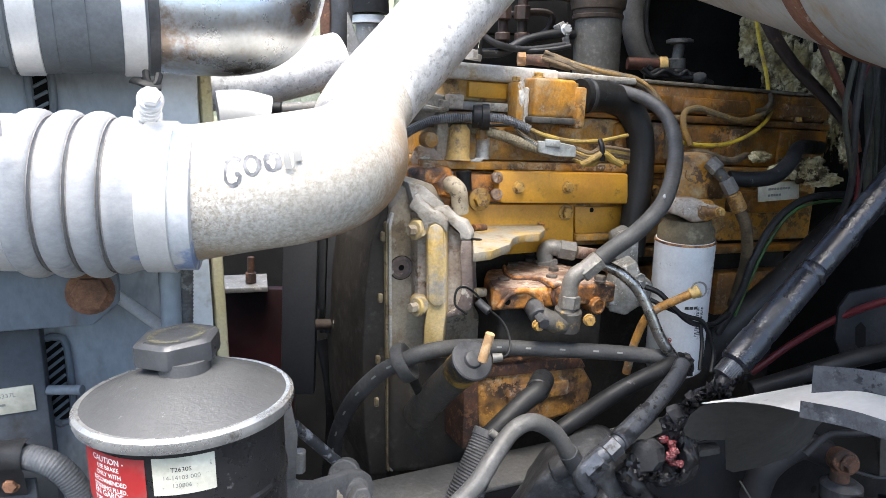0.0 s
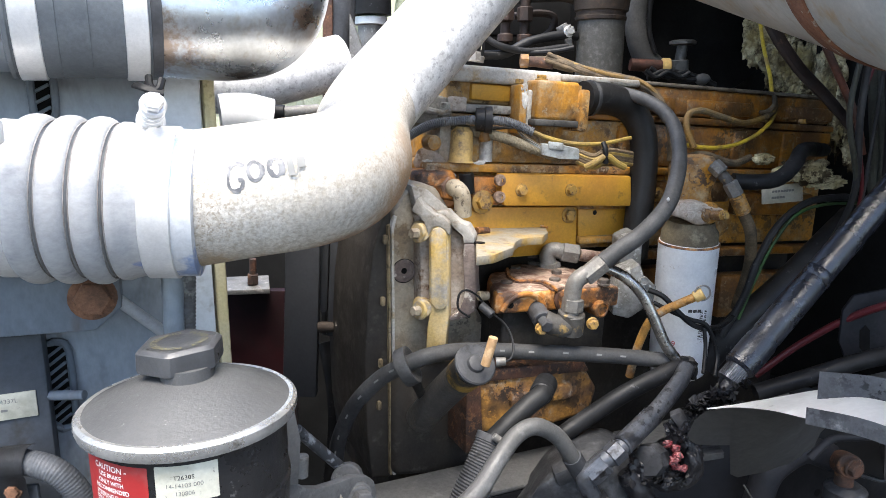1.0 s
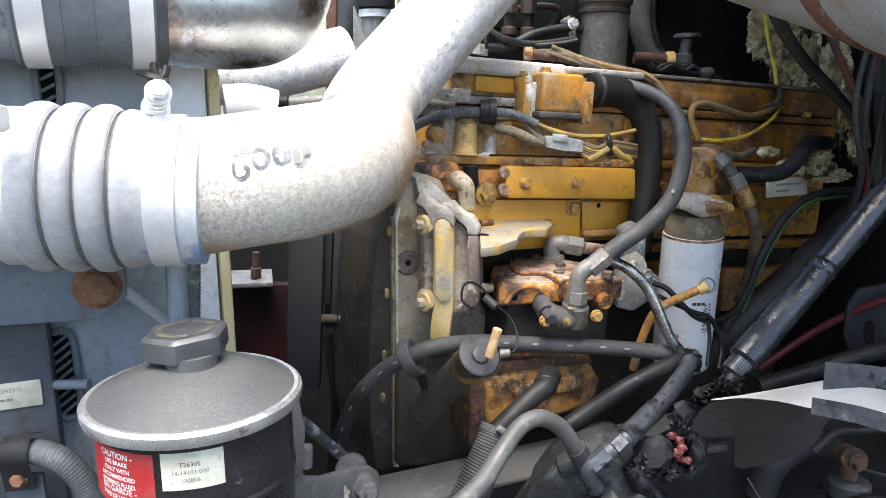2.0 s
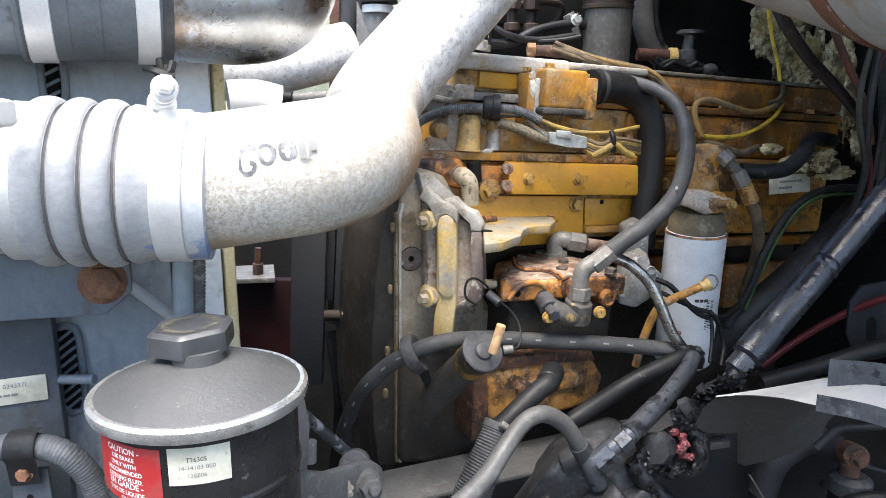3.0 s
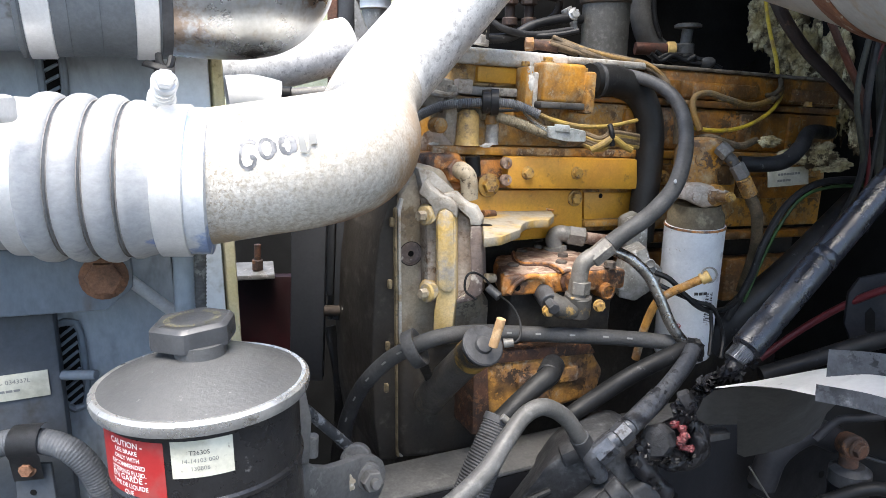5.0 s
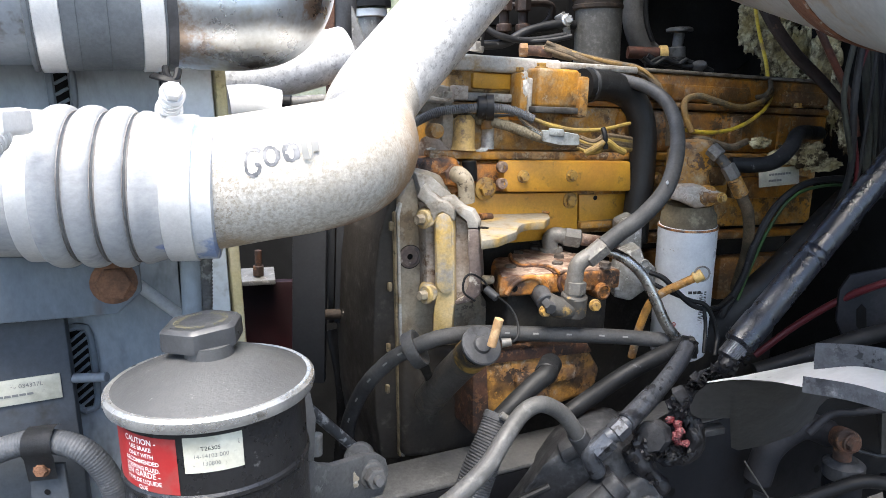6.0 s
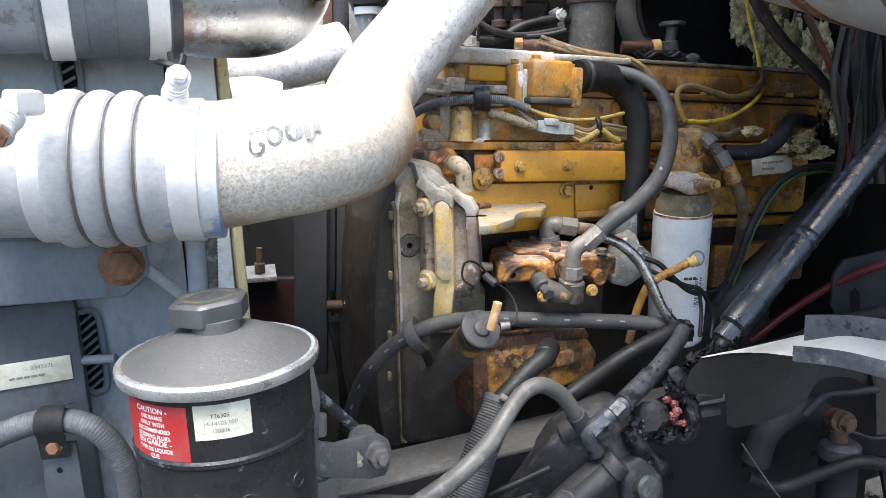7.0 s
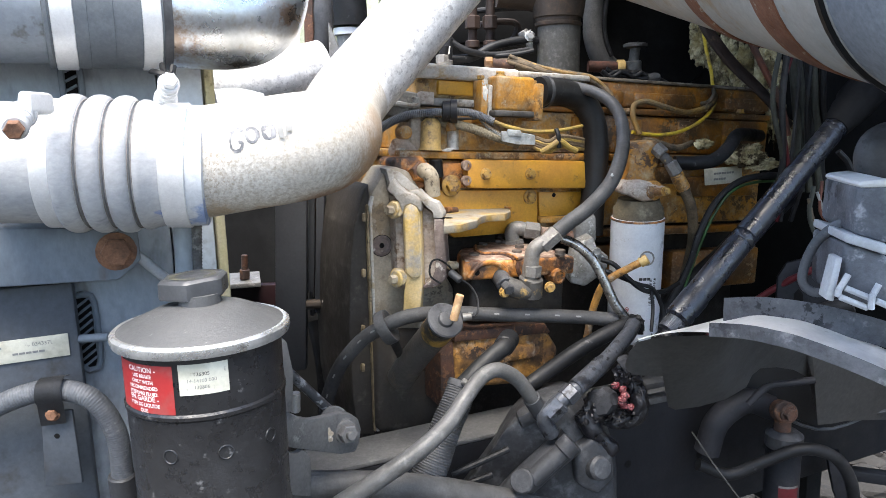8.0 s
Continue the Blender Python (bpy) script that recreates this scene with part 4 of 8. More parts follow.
part("body", lathe((RC.x, RC.y, 1.07), (0, 0, 1), [(0, 0.060), (0.003, 0.064), (0.02, 0.066), (0.022, 0.0685), (0.040, 0.0690), (0.042, 0.0680), (0.154, 0.0690), (0.156, 0.0705), (0.159, 0.0705), (0.161, 0.0690), (0.213, 0.0690)], 72), BLACK_PAINT, res)
part("rim", lathe((RC.x, RC.y, 1.2815), (0, 0, 1), [(-0.002, 0.0715), (-0.001, 0.0765), (0.003, 0.0778), (0.0070, 0.0774), (0.0092, 0.0748), (0.0088, 0.0705)], 72), RIM, res, "bright rolled steel rim")
part("lid", lathe((RC.x, RC.y, 1.286), (0, 0, 1), [(0, 0.0735), (0.004, 0.0728), (0.010, 0.060), (0.018, 0.042), (0.0215, 0.030), (0.0228, 0.022), (0.0232, 0.0185), (0.032, 0.0180)], 72), LID, res)
capb = bmesh.new()
prev = None
for s, r_ in ((-0.005, 0.0270), (-0.004, 0.0298), (-0.001, 0.0305), (0.0105, 0.0300), (0.0132, 0.0272), (0.0135, 0.0262), (0.0128, 0.0250), (0.0130, 0.010)):
    ring = []
    for k in range(48):
        a = 2 * math.pi * k / 48
        b_ = (a - radians(35) + math.pi / 6) % (math.pi / 3) - math.pi / 6      # corners at 35 degrees and every sixth of a turn
        w = min(0.93 / math.cos(math.pi / 6 - abs(b_)), 1.045)
        ring.append(capb.verts.new((RC.x - 0.0085 + math.cos(a) * r_ * w, RC.y + 0.012 + math.sin(a) * r_ * w, 1.3185 + s + 0.05 * math.cos(a) * r_)))
    if prev:
        for k in range(48):
            capb.faces.new((prev[k], prev[(k + 1) % 48], ring[(k + 1) % 48], ring[k]))
    else:
        capb.faces.new(ring[::-1])
    prev = ring
capb.faces.new(prev)
cap = part("cap", capb, CAP, res, "six-sided black plastic filler cap")


def cap_ring(r0, a0):
    def f(x, y):
        a = a0 - x / r0
        return (RC.x - 0.0085 + math.cos(a) * (r0 + y), RC.y + 0.012 + math.sin(a) * (r0 + y), 1.3321 + 0.05 * math.cos(a) * (r0 + y))
    return f


part("print", lettering("POWER STEERING", 0.0065, cap_ring(0.016, radians(200)), 0.0001), INK_TAN, cap)
part("print", lettering("FLUID ONLY", 0.0065, cap_ring(0.016, radians(20)), 0.0001), INK_TAN, cap)


def on_res(a0, z0):
    """Wraps print round the reservoir: degrees from +x, height."""
    def f(x, y):
        a = radians(a0) + x / 0.0696
        return (RC.x + math.cos(a) * 0.0696, RC.y + math.sin(a) * 0.0696, z0 + y)
    return f


def wrap_label(name, a0, a1, z0, z1, m_, lift):
    bm = bmesh.new()
    n, prev = 14, None
    for i in range(n + 1):
        a = radians(a0 + (a1 - a0) * i / n)
        r_ = 0.0690 + lift
        col = [bm.verts.new((RC.x + math.cos(a) * r_, RC.y + math.sin(a) * r_, z)) for z in (z0, z1)]
        if prev:
            bm.faces.new((prev[0], col[0], col[1], prev[1]))
        prev = col
    return part(name, bm, m_, res)


red = wrap_label("red_label", 211, 266, 1.2315, 1.2735, RED, 0.0003)
pap = wrap_label("paper_label", 270, 303, 1.2480, 1.2745, PAPER, 0.0003)
for i, (s, sz) in enumerate((("CAUTION -", 0.0060), ("USE BRAKE", 0.0044), ("ONLY WITH", 0.0044), ("RECOMMENDED", 0.0044), ("STEERING FLUID.", 0.0044), ("EN GARDE -", 0.0062), ("TYPE DE LIQUIDE", 0.0044), ("QUE", 0.0044))):
    f = on_res(241, 1.2670 - i * 0.0050)
    part("print", lettering(s, sz, f, 0.0001), INK_WHITE, red)
for i, (s, sz, m_) in enumerate((("T2630S", 0.0044, INK), ("14-14103 000", 0.0043, INK_PALE), ("130806", 0.0042, INK_PALE))):
    f = on_res(285, 1.2645 - i * 0.0056)
    part("print", lettering(s, sz, f, 0.0), m_, pap)
for a in (259, 297, 334):
    n_ = Vector((math.cos(radians(a)), math.sin(radians(a)), 0))
    part("dimple", lathe(RC + n_ * 0.0686 + Vector((0, 0, 1.194)), n_, [(-0.001, 0.0070), (0.0006, 0.0066), (0.0010, 0.0060), (0.0005, 0.0054), (-0.002, 0.0050)], 20), BLACK_PAINT, res)

arm = thing("reservoir_bracket", (-0.0935, 0.7200, 1.0685), "dusty grey steel bracket bolted beside the reservoir", "bracket")
part("plate", slab([(-0.1490, 0.5960, 1.1690), (-0.1480, 0.6010, 1.1590), (-0.1430, 0.6100, 1.1470), (-0.1360, 0.6230, 1.1350), (-0.1260, 0.6410, 1.1240), (-0.1130, 0.6610, 1.1180), (-0.0970, 0.6830, 1.1130), (-0.0850, 0.7000, 1.1040), (-0.0780, 0.7100, 1.0930), (-0.0750, 0.7130, 1.0780), (-0.0780, 0.7110, 1.0600), (-0.0830, 0.7060, 1.0500), (-0.0990, 0.6840, 1.0580), (-0.1210, 0.6530, 1.0780), (-0.1400, 0.6210, 1.0980), (-0.1530, 0.5980, 1.1130)], (-0.006, 0.008, 0), 0.0015), BRACKET, arm)
part("lower_tab", slab([(-0.1530, 0.5980, 1.1110), (-0.1440, 0.6150, 1.0950), (-0.1390, 0.6240, 1.0910), (-0.1350, 0.6290, 1.0920), (-0.1310, 0.6360, 1.0860), (-0.1280, 0.6420, 1.0760), (-0.1290, 0.6440, 1.0530), (-0.1310, 0.6420, 1.0260), (-0.1570, 0.5980, 1.0540)], (-0.006, 0.008, 0), 0.0015), BRACKET, arm)
part("bare_patch", blob((-0.1110, 0.6650, 1.0940), (0.007, 0.0012, 0.010), 93, 0.35, 2.0, 3), WORN_CAST, arm, "pale worn patch")
part("riser", slab([(-0.1471, 0.6000, 1.2413), (-0.1384, 0.6020, 1.2315), (-0.1336, 0.6040, 1.1957), (-0.1382, 0.6060, 1.1489), (-0.1480, 0.6000, 1.1518)], (-0.006, 0.008, 0), 0.0015), BRACKET, arm)
part("boss", rod((-0.1128, 0.7550, 1.0726), (-0.1095, 0.7150, 1.0910), 0.0175), BRACKET, arm)
part("washer", lathe((-0.0940, 0.6870, 1.0880), (0.5, -0.85, 0.1), [(-0.004, 0.0165), (0.003, 0.0165), (0.0035, 0.0145), (0.006, 0.0135), (0.0065, 0.0125)], 24), BRACKET, arm)
part("stud_end", rod((-0.0910, 0.6819, 1.0886), Vector((-0.0910, 0.6819, 1.0886)) + Vector((0.5, -0.85, 0.1)) * 0.021, 0.0055), BRACKET, arm)
part("bolt", hexa((-0.0910, 0.6819, 1.0886), (0.5, -0.85, 0.1), 0.021, 0.014, 0), BRACKET, arm)
part("brace_rod", rod((-0.1568, 0.6900, 1.1644), (-0.1147, 0.7350, 1.0924), 0.0062), CHIPPED, arm, "chipped black brace rod")
part("stud", rod((-0.1464, 0.6600, 1.1267), (-0.1449, 0.6600, 1.1508), 0.006), STEEL, arm)

# ================= fan bay between radiator and engine =================
bay = thing("fan_belt_drive", (-0.2540, 1.1500, 0.8571), "black drive belts and dark brackets in the fan bay", "belt drive")
part("upright_bar", slab([(-0.2467, 1.1000, 1.3857), (-0.1911, 1.1000, 1.3839), (-0.2140, 1.1000, 1.0193), (-0.2693, 1.1000, 1.0215)], (0, 0.02, 0), 0.003), FAN_BAR, bay)
part("belt", tube([(-0.2055, 1.1800, 1.0903), (-0.1900, 1.1600, 1.0140), (-0.1907, 1.1600, 0.9284), (-0.2073, 1.1600, 0.7953)], 0.02, 12, 8, squash=0.35), RUBBER, bay)
part("bracket", slab([(-0.2101, 1.2000, 1.3860), (-0.2015, 1.2000, 1.3860), (-0.2096, 1.2000, 1.0939), (-0.2187, 1.2000, 1.0939)], (0, 0.03, 0), 0.002), RAIL, bay)
part("bracket", slab([(-0.1954, 1.2100, 1.3851), (-0.1731, 1.2100, 1.3851), (-0.1822, 1.2100, 1.0799), (-0.1975, 1.2100, 1.0799)], (0, 0.03, 0), 0.002), RAIL, bay)
part("strap", slab([(-0.1905, 1.1200, 1.3823), (-0.1801, 1.1200, 1.3820), (-0.1936, 1.1200, 1.1621), (-0.2063, 1.1200, 1.1626)], (0, 0.02, 0), 0.002), FAN_BAR, bay)
part("strap", slab([(-0.1744, 1.1000, 1.3834), (-0.1605, 1.1000, 1.3829), (-0.1776, 1.1000, 1.1265), (-0.1921, 1.1000, 1.1270)], (0, 0.02, 0), 0.002), FAN_BAR, bay)
part("bolt", rod((-0.2057, 1.1000, 1.1427), (-0.1745, 1.1000, 1.1436), 0.009), TURBO, bay)
part("nut", nut((-0.1749, 1.0900, 1.1484), (-0.1556, 1.0900, 1.1487), 0.022), DIRTY_STEEL, bay)

shr = thing("fan_shroud", (-0.1703, 1.2000, 1.5265), "rusty steel shroud edge with a black rubber seal", "shroud")
part("edge", slab([(-0.1937, 1.2000, 1.7630), (-0.1775, 1.2000, 1.7630), (-0.1909, 1.2000, 1.3571), (-0.2083, 1.2000, 1.3571)], (0, 0.25, 0), 0.003), RUST_DARK, shr)
part("seal", tube([(-0.1604, 1.2200, 1.7673), (-0.1653, 1.2200, 1.6629), (-0.1712, 1.2200, 1.5268), (-0.1784, 1.2200, 1.3547)], 0.021, 12, 8, wob=0.12, squash=0.7), RUBBER_GREY, shr)
part("gusset", slab([(-0.1527, 1.1900, 1.6417), (-0.1322, 1.1900, 1.5846), (-0.1563, 1.1900, 1.5126)], (0, 0.02, 0), 0.001), STEEL, shr)
far = thing("far_hose", (-0.1555, 1.6000, 1.6657), "black hose with a bright steel clamp", "hose")
part("hose", tube([(-0.1636, 1.6000, 1.8489), (-0.1599, 1.6000, 1.7470), (-0.1588, 1.6000, 1.6832)], 0.045, 20, 6), RUBBER, far)
part("clamp", lathe((-0.1589, 1.6000, 1.6797), (0, 0, -1), [(0, 0.034), (0.001, 0.036), (0.016, 0.036), (0.017, 0.034)], 24), BAND, far)
part("pipe", rod((-0.1592, 1.6000, 1.6657), (-0.1596, 1.6000, 1.5342), 0.028), STEEL, far)
low = thing("coolant_pipe", (-0.2359, 1.0000, 1.5226), "mottled grey coolant pipe behind the radiator", "pipe")
part("pipe", tube([(-0.3954, 1.0500, 1.5235), (-0.3131, 1.0500, 1.5267), (-0.2433, 1.0700, 1.5386), (-0.1578, 1.1200, 1.5630)], 0.040, 28, 8), PIPE_UP, low)
wc = thing("coolant_neck", (-0.2365, 0.8500, 1.4770), "aluminium coolant neck coloured white for blown-out light, with a short stub hose", "pipe fitting")
# white fender paint puts the blown-out light into the neck's colour
part("neck", tube([(-0.2657, 0.8500, 1.4836), (-0.2388, 0.8600, 1.4848), (-0.2130, 0.8700, 1.4784)], 0.029, 24, 6), FENDER, wc)
part("stub", rod((-0.2113, 0.8600, 1.4914), (-0.1909, 0.8600, 1.4908), 0.009), RUBBER, wc)
part("line", rod((-0.1937, 0.8600, 1.4908), (-0.1536, 0.8800, 1.4932), 0.0075), STEEL, wc)
axle = thing("cross_member", (-0.62, 1.63, 0.45), "red painted cross member across the bay, darkened in place of shade", "cross member")
part("face", slab([(-0.5926, 1.6200, 1.0617), (-0.3513, 1.6200, 1.0616), (-0.3819, 1.6200, 0.3564), (-0.6440, 1.6200, 0.3566)], (0, 0.03, 0), 0.003), RED_PAINT, axle)
part("foot", block((-0.66, 1.66, 0.0), (-0.50, 1.70, 0.75), 0.004), RED_PAINT, axle)
wall2 = thing("wall_far_fender", (-0.9, 2.0, 0.0), "far fender lining across the bay, blackened in place of shade", "wall", kind="structure")
# lining coloured black because the open bay lets too much light reach it
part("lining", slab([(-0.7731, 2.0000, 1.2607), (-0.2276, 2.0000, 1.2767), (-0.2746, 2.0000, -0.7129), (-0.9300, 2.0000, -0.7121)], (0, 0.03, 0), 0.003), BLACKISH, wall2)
plt = thing("mounting_plate", (-0.4526, 1.5900, 1.0725), "pale steel mounting plate with a dark stud", "plate")
part("plate", slab([(-0.5224, 1.5700, 1.0752), (-0.4000, 1.5700, 1.0805), (-0.4239, 1.6600, 1.0904), (-0.5500, 1.6600, 1.0848)], (0, 0, -0.012), 0.002), STEEL, plt)
part("stud", rod((-0.4467, 1.6000, 1.0835), (-0.4433, 1.6000, 1.1444), 0.008), RUST_DARK, plt)
part("nut", nut((-0.4467, 1.6000, 1.0835), (-0.4454, 1.6000, 1.1079), 0.024), RUST_DARK, plt)

# ================= diesel engine =================
eng = thing("diesel_engine", (0.093, 1.098, 1.386), "grimy yellow in-line diesel engine block and head", "engine", turn=TURN_E)


def ep(name, bm, m_, label="", parent=None):
    return part(name, bm, m_, parent or eng, label, local=True)


ep("block", block((-0.13, 0.0, -0.115), (0.70, 0.40, 0.008), 0.004), YELLOW)
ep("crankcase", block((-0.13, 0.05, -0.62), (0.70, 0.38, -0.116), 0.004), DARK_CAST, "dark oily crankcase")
ep("cylinder_head", block((-0.115, -0.006, 0.024), (0.70, 0.36, 0.096), 0.004), HEAD)
ep("head_lip", block((-0.14, -0.020, 0.010), (0.70, 0.30, 0.023), 0.003), YELLOW)
ep("rocker_flange", block((-0.118, -0.014, 0.097), (0.115, 0.34, 0.110), 0.003), LEDGE_GREY, "crusted grey-white flange")
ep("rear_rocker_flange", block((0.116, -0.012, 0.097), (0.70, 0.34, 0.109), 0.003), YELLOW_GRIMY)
ep("valve_cover", block((-0.105, 0.004, 0.111), (0.70, 0.33, 0.152), 0.006, 3), COVER)
ep("cover_rim", block((-0.112, -0.012, 0.1415), (0.085, 0.335, 0.1655), 0.006, 3), CRUST_WHITE, "white flaking cover rim")
ep("cover_rim", block((0.0855, -0.007, 0.1525), (0.24, 0.335, 0.164), 0.004), CRUST_GREY, "grey flaking cover rim")
ep("rear_cover_rim", block((0.241, -0.003, 0.1575), (0.70, 0.335, 0.1640), 0.003, 2), RIM_GRIME)
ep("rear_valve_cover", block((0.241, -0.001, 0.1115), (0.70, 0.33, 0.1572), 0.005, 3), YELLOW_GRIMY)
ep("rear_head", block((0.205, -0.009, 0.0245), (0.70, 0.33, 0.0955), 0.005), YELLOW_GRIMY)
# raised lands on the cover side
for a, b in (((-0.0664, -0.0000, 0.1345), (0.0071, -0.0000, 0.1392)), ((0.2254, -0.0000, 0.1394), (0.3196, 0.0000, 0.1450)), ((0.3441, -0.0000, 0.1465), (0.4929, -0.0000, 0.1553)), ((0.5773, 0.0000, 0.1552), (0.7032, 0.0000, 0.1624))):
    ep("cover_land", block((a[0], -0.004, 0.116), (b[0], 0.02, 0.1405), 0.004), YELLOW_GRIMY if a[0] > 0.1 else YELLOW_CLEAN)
# breather box
ep("breather_box", block((0.0205, -0.05, 0.092), (0.0940, 0.01, 0.150), 0.006, 3), YELLOW)
ep("breather_ledge", block((0.0140, -0.056, 0.083), (0.0960, 0.0, 0.093), 0.003), DARK_LEDGE)
ep("breather_post", block((0.0900, -0.060, 0.078), (0.1060, -0.01, 0.140), 0.004), YELLOW)
ep("breather_post", block((-0.0040, -0.040, 0.070), (0.0100, -0.005, 0.142), 0.004), YELLOW)
ep("breather_post", block((0.0110, -0.036, 0.080), (0.0200, -0.005, 0.135), 0.003), WORN_CAST)
ep("paint_crust", blob((0.003, -0.0385, 0.134), (0.005, 0.0025, 0.010), 62, 0.6, 2.4, 3), CRUST)
ep("post_cap", hexa((0.003, -0.022, 0.142), (0, 0, 1), 0.012, 0.008, 0), BOLT_Y)
ep("post_cap", hexa((0.098, -0.035, 0.140), (0, 0, 1), 0.012, 0.006, 0), BOLT_Y)
ep("ledge_block", block((-0.104, -0.020, 0.098), (-0.080, 0.0, 0.119), 0.003), UMBER)
ep("ledge_bolt", hexa((-0.092, -0.010, 0.119), (0, 0, 1), 0.012, 0.008), BOLT_Y)
ep("outlet_nut", nut((-0.1239, -0.0500, -0.0137), (-0.1235, -0.0800, -0.0072), 0.030), RUST)
ep("outlet_cap", hexa((-0.1343, -0.0300, 0.0102), (0, 0, 1), 0.016, 0.009), OCHRE)
ep("cap_screw", hexa((0.036, -0.03, 0.150), (0, 0, 1), 0.014, 0.008), BOLT_Y)
for u in (-0.088, 0.02, 0.19, 0.30, 0.41, 0.52, 0.62):
    ep("flange_bolt", hexa((u, -0.004, 0.110), (0, 0, 1), 0.013, 0.009), BOLT_Y)
# bosses on the head
ep("boss", lathe((-0.082, -0.012, 0.024), (0, 0, 1), [(0, 0.020), (0.004, 0.0175), (0.045, 0.0165), (0.052, 0.010)], 24), YELLOW_PALE)
ep("boss", lathe((-0.040, -0.010, 0.026), (0, 0, 1), [(0, 0.011), (0.004, 0.010), (0.048, 0.0095), (0.050, 0.006)], 18), WORN_CAST)
ep("boss", rod((-0.135, -0.01, 0.052), (-0.135, -0.035, 0.052), 0.011), YELLOW)
for u in (0.20, 0.33, 0.45, 0.57):
    ep("boss", block((u, -0.014, 0.028), (u + 0.03, 0.0, 0.090), 0.004), YELLOW_GRIMY)
part("head_end", slab([(-0.0550, 1.0450, 1.4760), (-0.0480, 1.0450, 1.4960), (-0.0250, 1.0450, 1.5140), (0.0030, 1.0450, 1.5080), (0.0030, 1.0450, 1.4980), (0.0080, 1.0450, 1.4780), (-0.0280, 1.0450, 1.4690)], (0.01, 0.05, 0), 0.004, 2), LEDGE_GREY, eng, "grimy grey head end casting")
part("head_end_rib", tube([(-0.0520, 1.0400, 1.4870), (-0.0340, 1.0400, 1.4920), (-0.0020, 1.0400, 1.4870), (0.0100, 1.0400, 1.4900)], 0.004, 8, 6, wob=0.3), CRUST_GREY, eng)
part("grime_lump", slab([(-0.0490, 1.0450, 1.4140), (-0.0410, 1.0450, 1.4340), (-0.0250, 1.0450, 1.4390), (-0.0100, 1.0450, 1.4290), (0.0030, 1.0450, 1.4150), (-0.0020, 1.0450, 1.4030), (-0.0430, 1.0450, 1.4040)], (0.01, 0.03, 0), 0.005, 2), UMBER, eng)
part("grime_lump", blob((-0.0250, 1.0430, 1.4150), (0.008, 0.003, 0.005), 81, 0.5, 2.4, 3), CRUST_GREY, eng)
part("grime_lump", blob((0.0110, 1.0450, 1.3960), (0.006, 0.003, 0.004), 82, 0.5, 2.4, 3), CRUST_GREY, eng)
part("paint_crust", blob((0.1150, 1.0300, 1.5050), (0.004, 0.002, 0.010), 83, 0.5, 2.4, 3), CRUST, eng)
part("paint_crust", blob((0.0520, 1.0500, 1.4140), (0.008, 0.002, 0.003), 84, 0.5, 2.4, 3), CRUST, eng)
part("cover_seam", tube([(-0.0420, 1.0620, 1.4720), (-0.0020, 1.0620, 1.4670), (0.0400, 1.0620, 1.4640), (0.1020, 1.0620, 1.4650)], 0.0022, 8, 6, wob=0.4), DARK_LEDGE, eng)
# side plates
bar = ep("side_bar", slab([(-0.0230, -0.0360, 0.0101), (0.2154, -0.0360, 0.0094), (0.2215, -0.0360, -0.0399), (-0.0136, -0.0360, -0.0385), (-0.0220, -0.0360, -0.0299)], (0, 0.022, 0), 0.003), YELLOW_CLEAN, "flat yellow side bar")
for p in ((0.0110, -0.0360, -0.0143), (0.0997, -0.0360, -0.0137)):
    ep("bolt", hexa(p, (0, -1, 0), 0.014, 0.009), BOLT_Y, parent=bar)
for p in ((-0.0247, -0.0370, 0.0000), (-0.0238, -0.0370, -0.0255)):
    ep("lock_tab", lathe(p, (0, -1, 0), [(-0.008, 0.0088), (-0.001, 0.0088), (0.0, 0.008), (0.0, 0.0045), (-0.002, 0.004)], 20), RUST_TOP)
ep("side_plate", slab([(-0.0806, -0.0140, -0.0430), (0.1302, -0.0140, -0.0436), (0.1356, -0.0140, -0.1187), (-0.0350, -0.0140, -0.1254), (-0.0738, -0.0140, -0.0934)], (0, 0.012, 0), 0.002), YELLOW_CLEAN)
ep("side_plate", slab([(0.1382, -0.0060, -0.0484), (0.2460, -0.0060, -0.0488), (0.2516, -0.0060, -0.0939), (0.1431, -0.0060, -0.0956)], (0, 0.006, 0), 0.001), YELLOW_CLEAN)
ep("gasket_edge", slab([(0.1356, -0.0200, -0.0930), (0.2403, -0.0200, -0.0913), (0.2417, -0.0200, -0.1030), (0.1367, -0.0200, -0.1043)], (0, 0.02, 0), 0.002), HEAD)
ep("bolt", hexa((-0.0441, -0.0160, -0.0350), (0, -1, 0), 0.020, 0.012, 1.25), BOLT_Y)
ep("bolt", hexa((0.1151, -0.0140, -0.0564), (0, -1, 0), 0.017, 0.010, 1.1), BOLT_Y)
ep("hole", lathe((0.1710, -0.0064, -0.0542), (0, -1, 0), [(0, 0.004), (0.0004, 0.004)], 14), BLACKISH)
ep("bolt", hexa((0.2852, -0.0200, -0.0219), (0, -1, 0), 0.014, 0.009, 1.2), BOLT_Y)
for u0, u1, w0, w1, dd in ((0.20, 0.45, -0.035, 0.0, -0.02), (0.47, 0.66, -0.06, -0.02, -0.022), (0.20, 0.70, -0.135, -0.12, -0.022), (0.22, 0.42, -0.21, -0.15, -0.02), (0.45, 0.69, -0.25, -0.17, -0.025)):
    ep("casting_rib", block((u0, dd, w0), (u1, 0.01, w1), 0.005, 2), YELLOW_GRIMY)
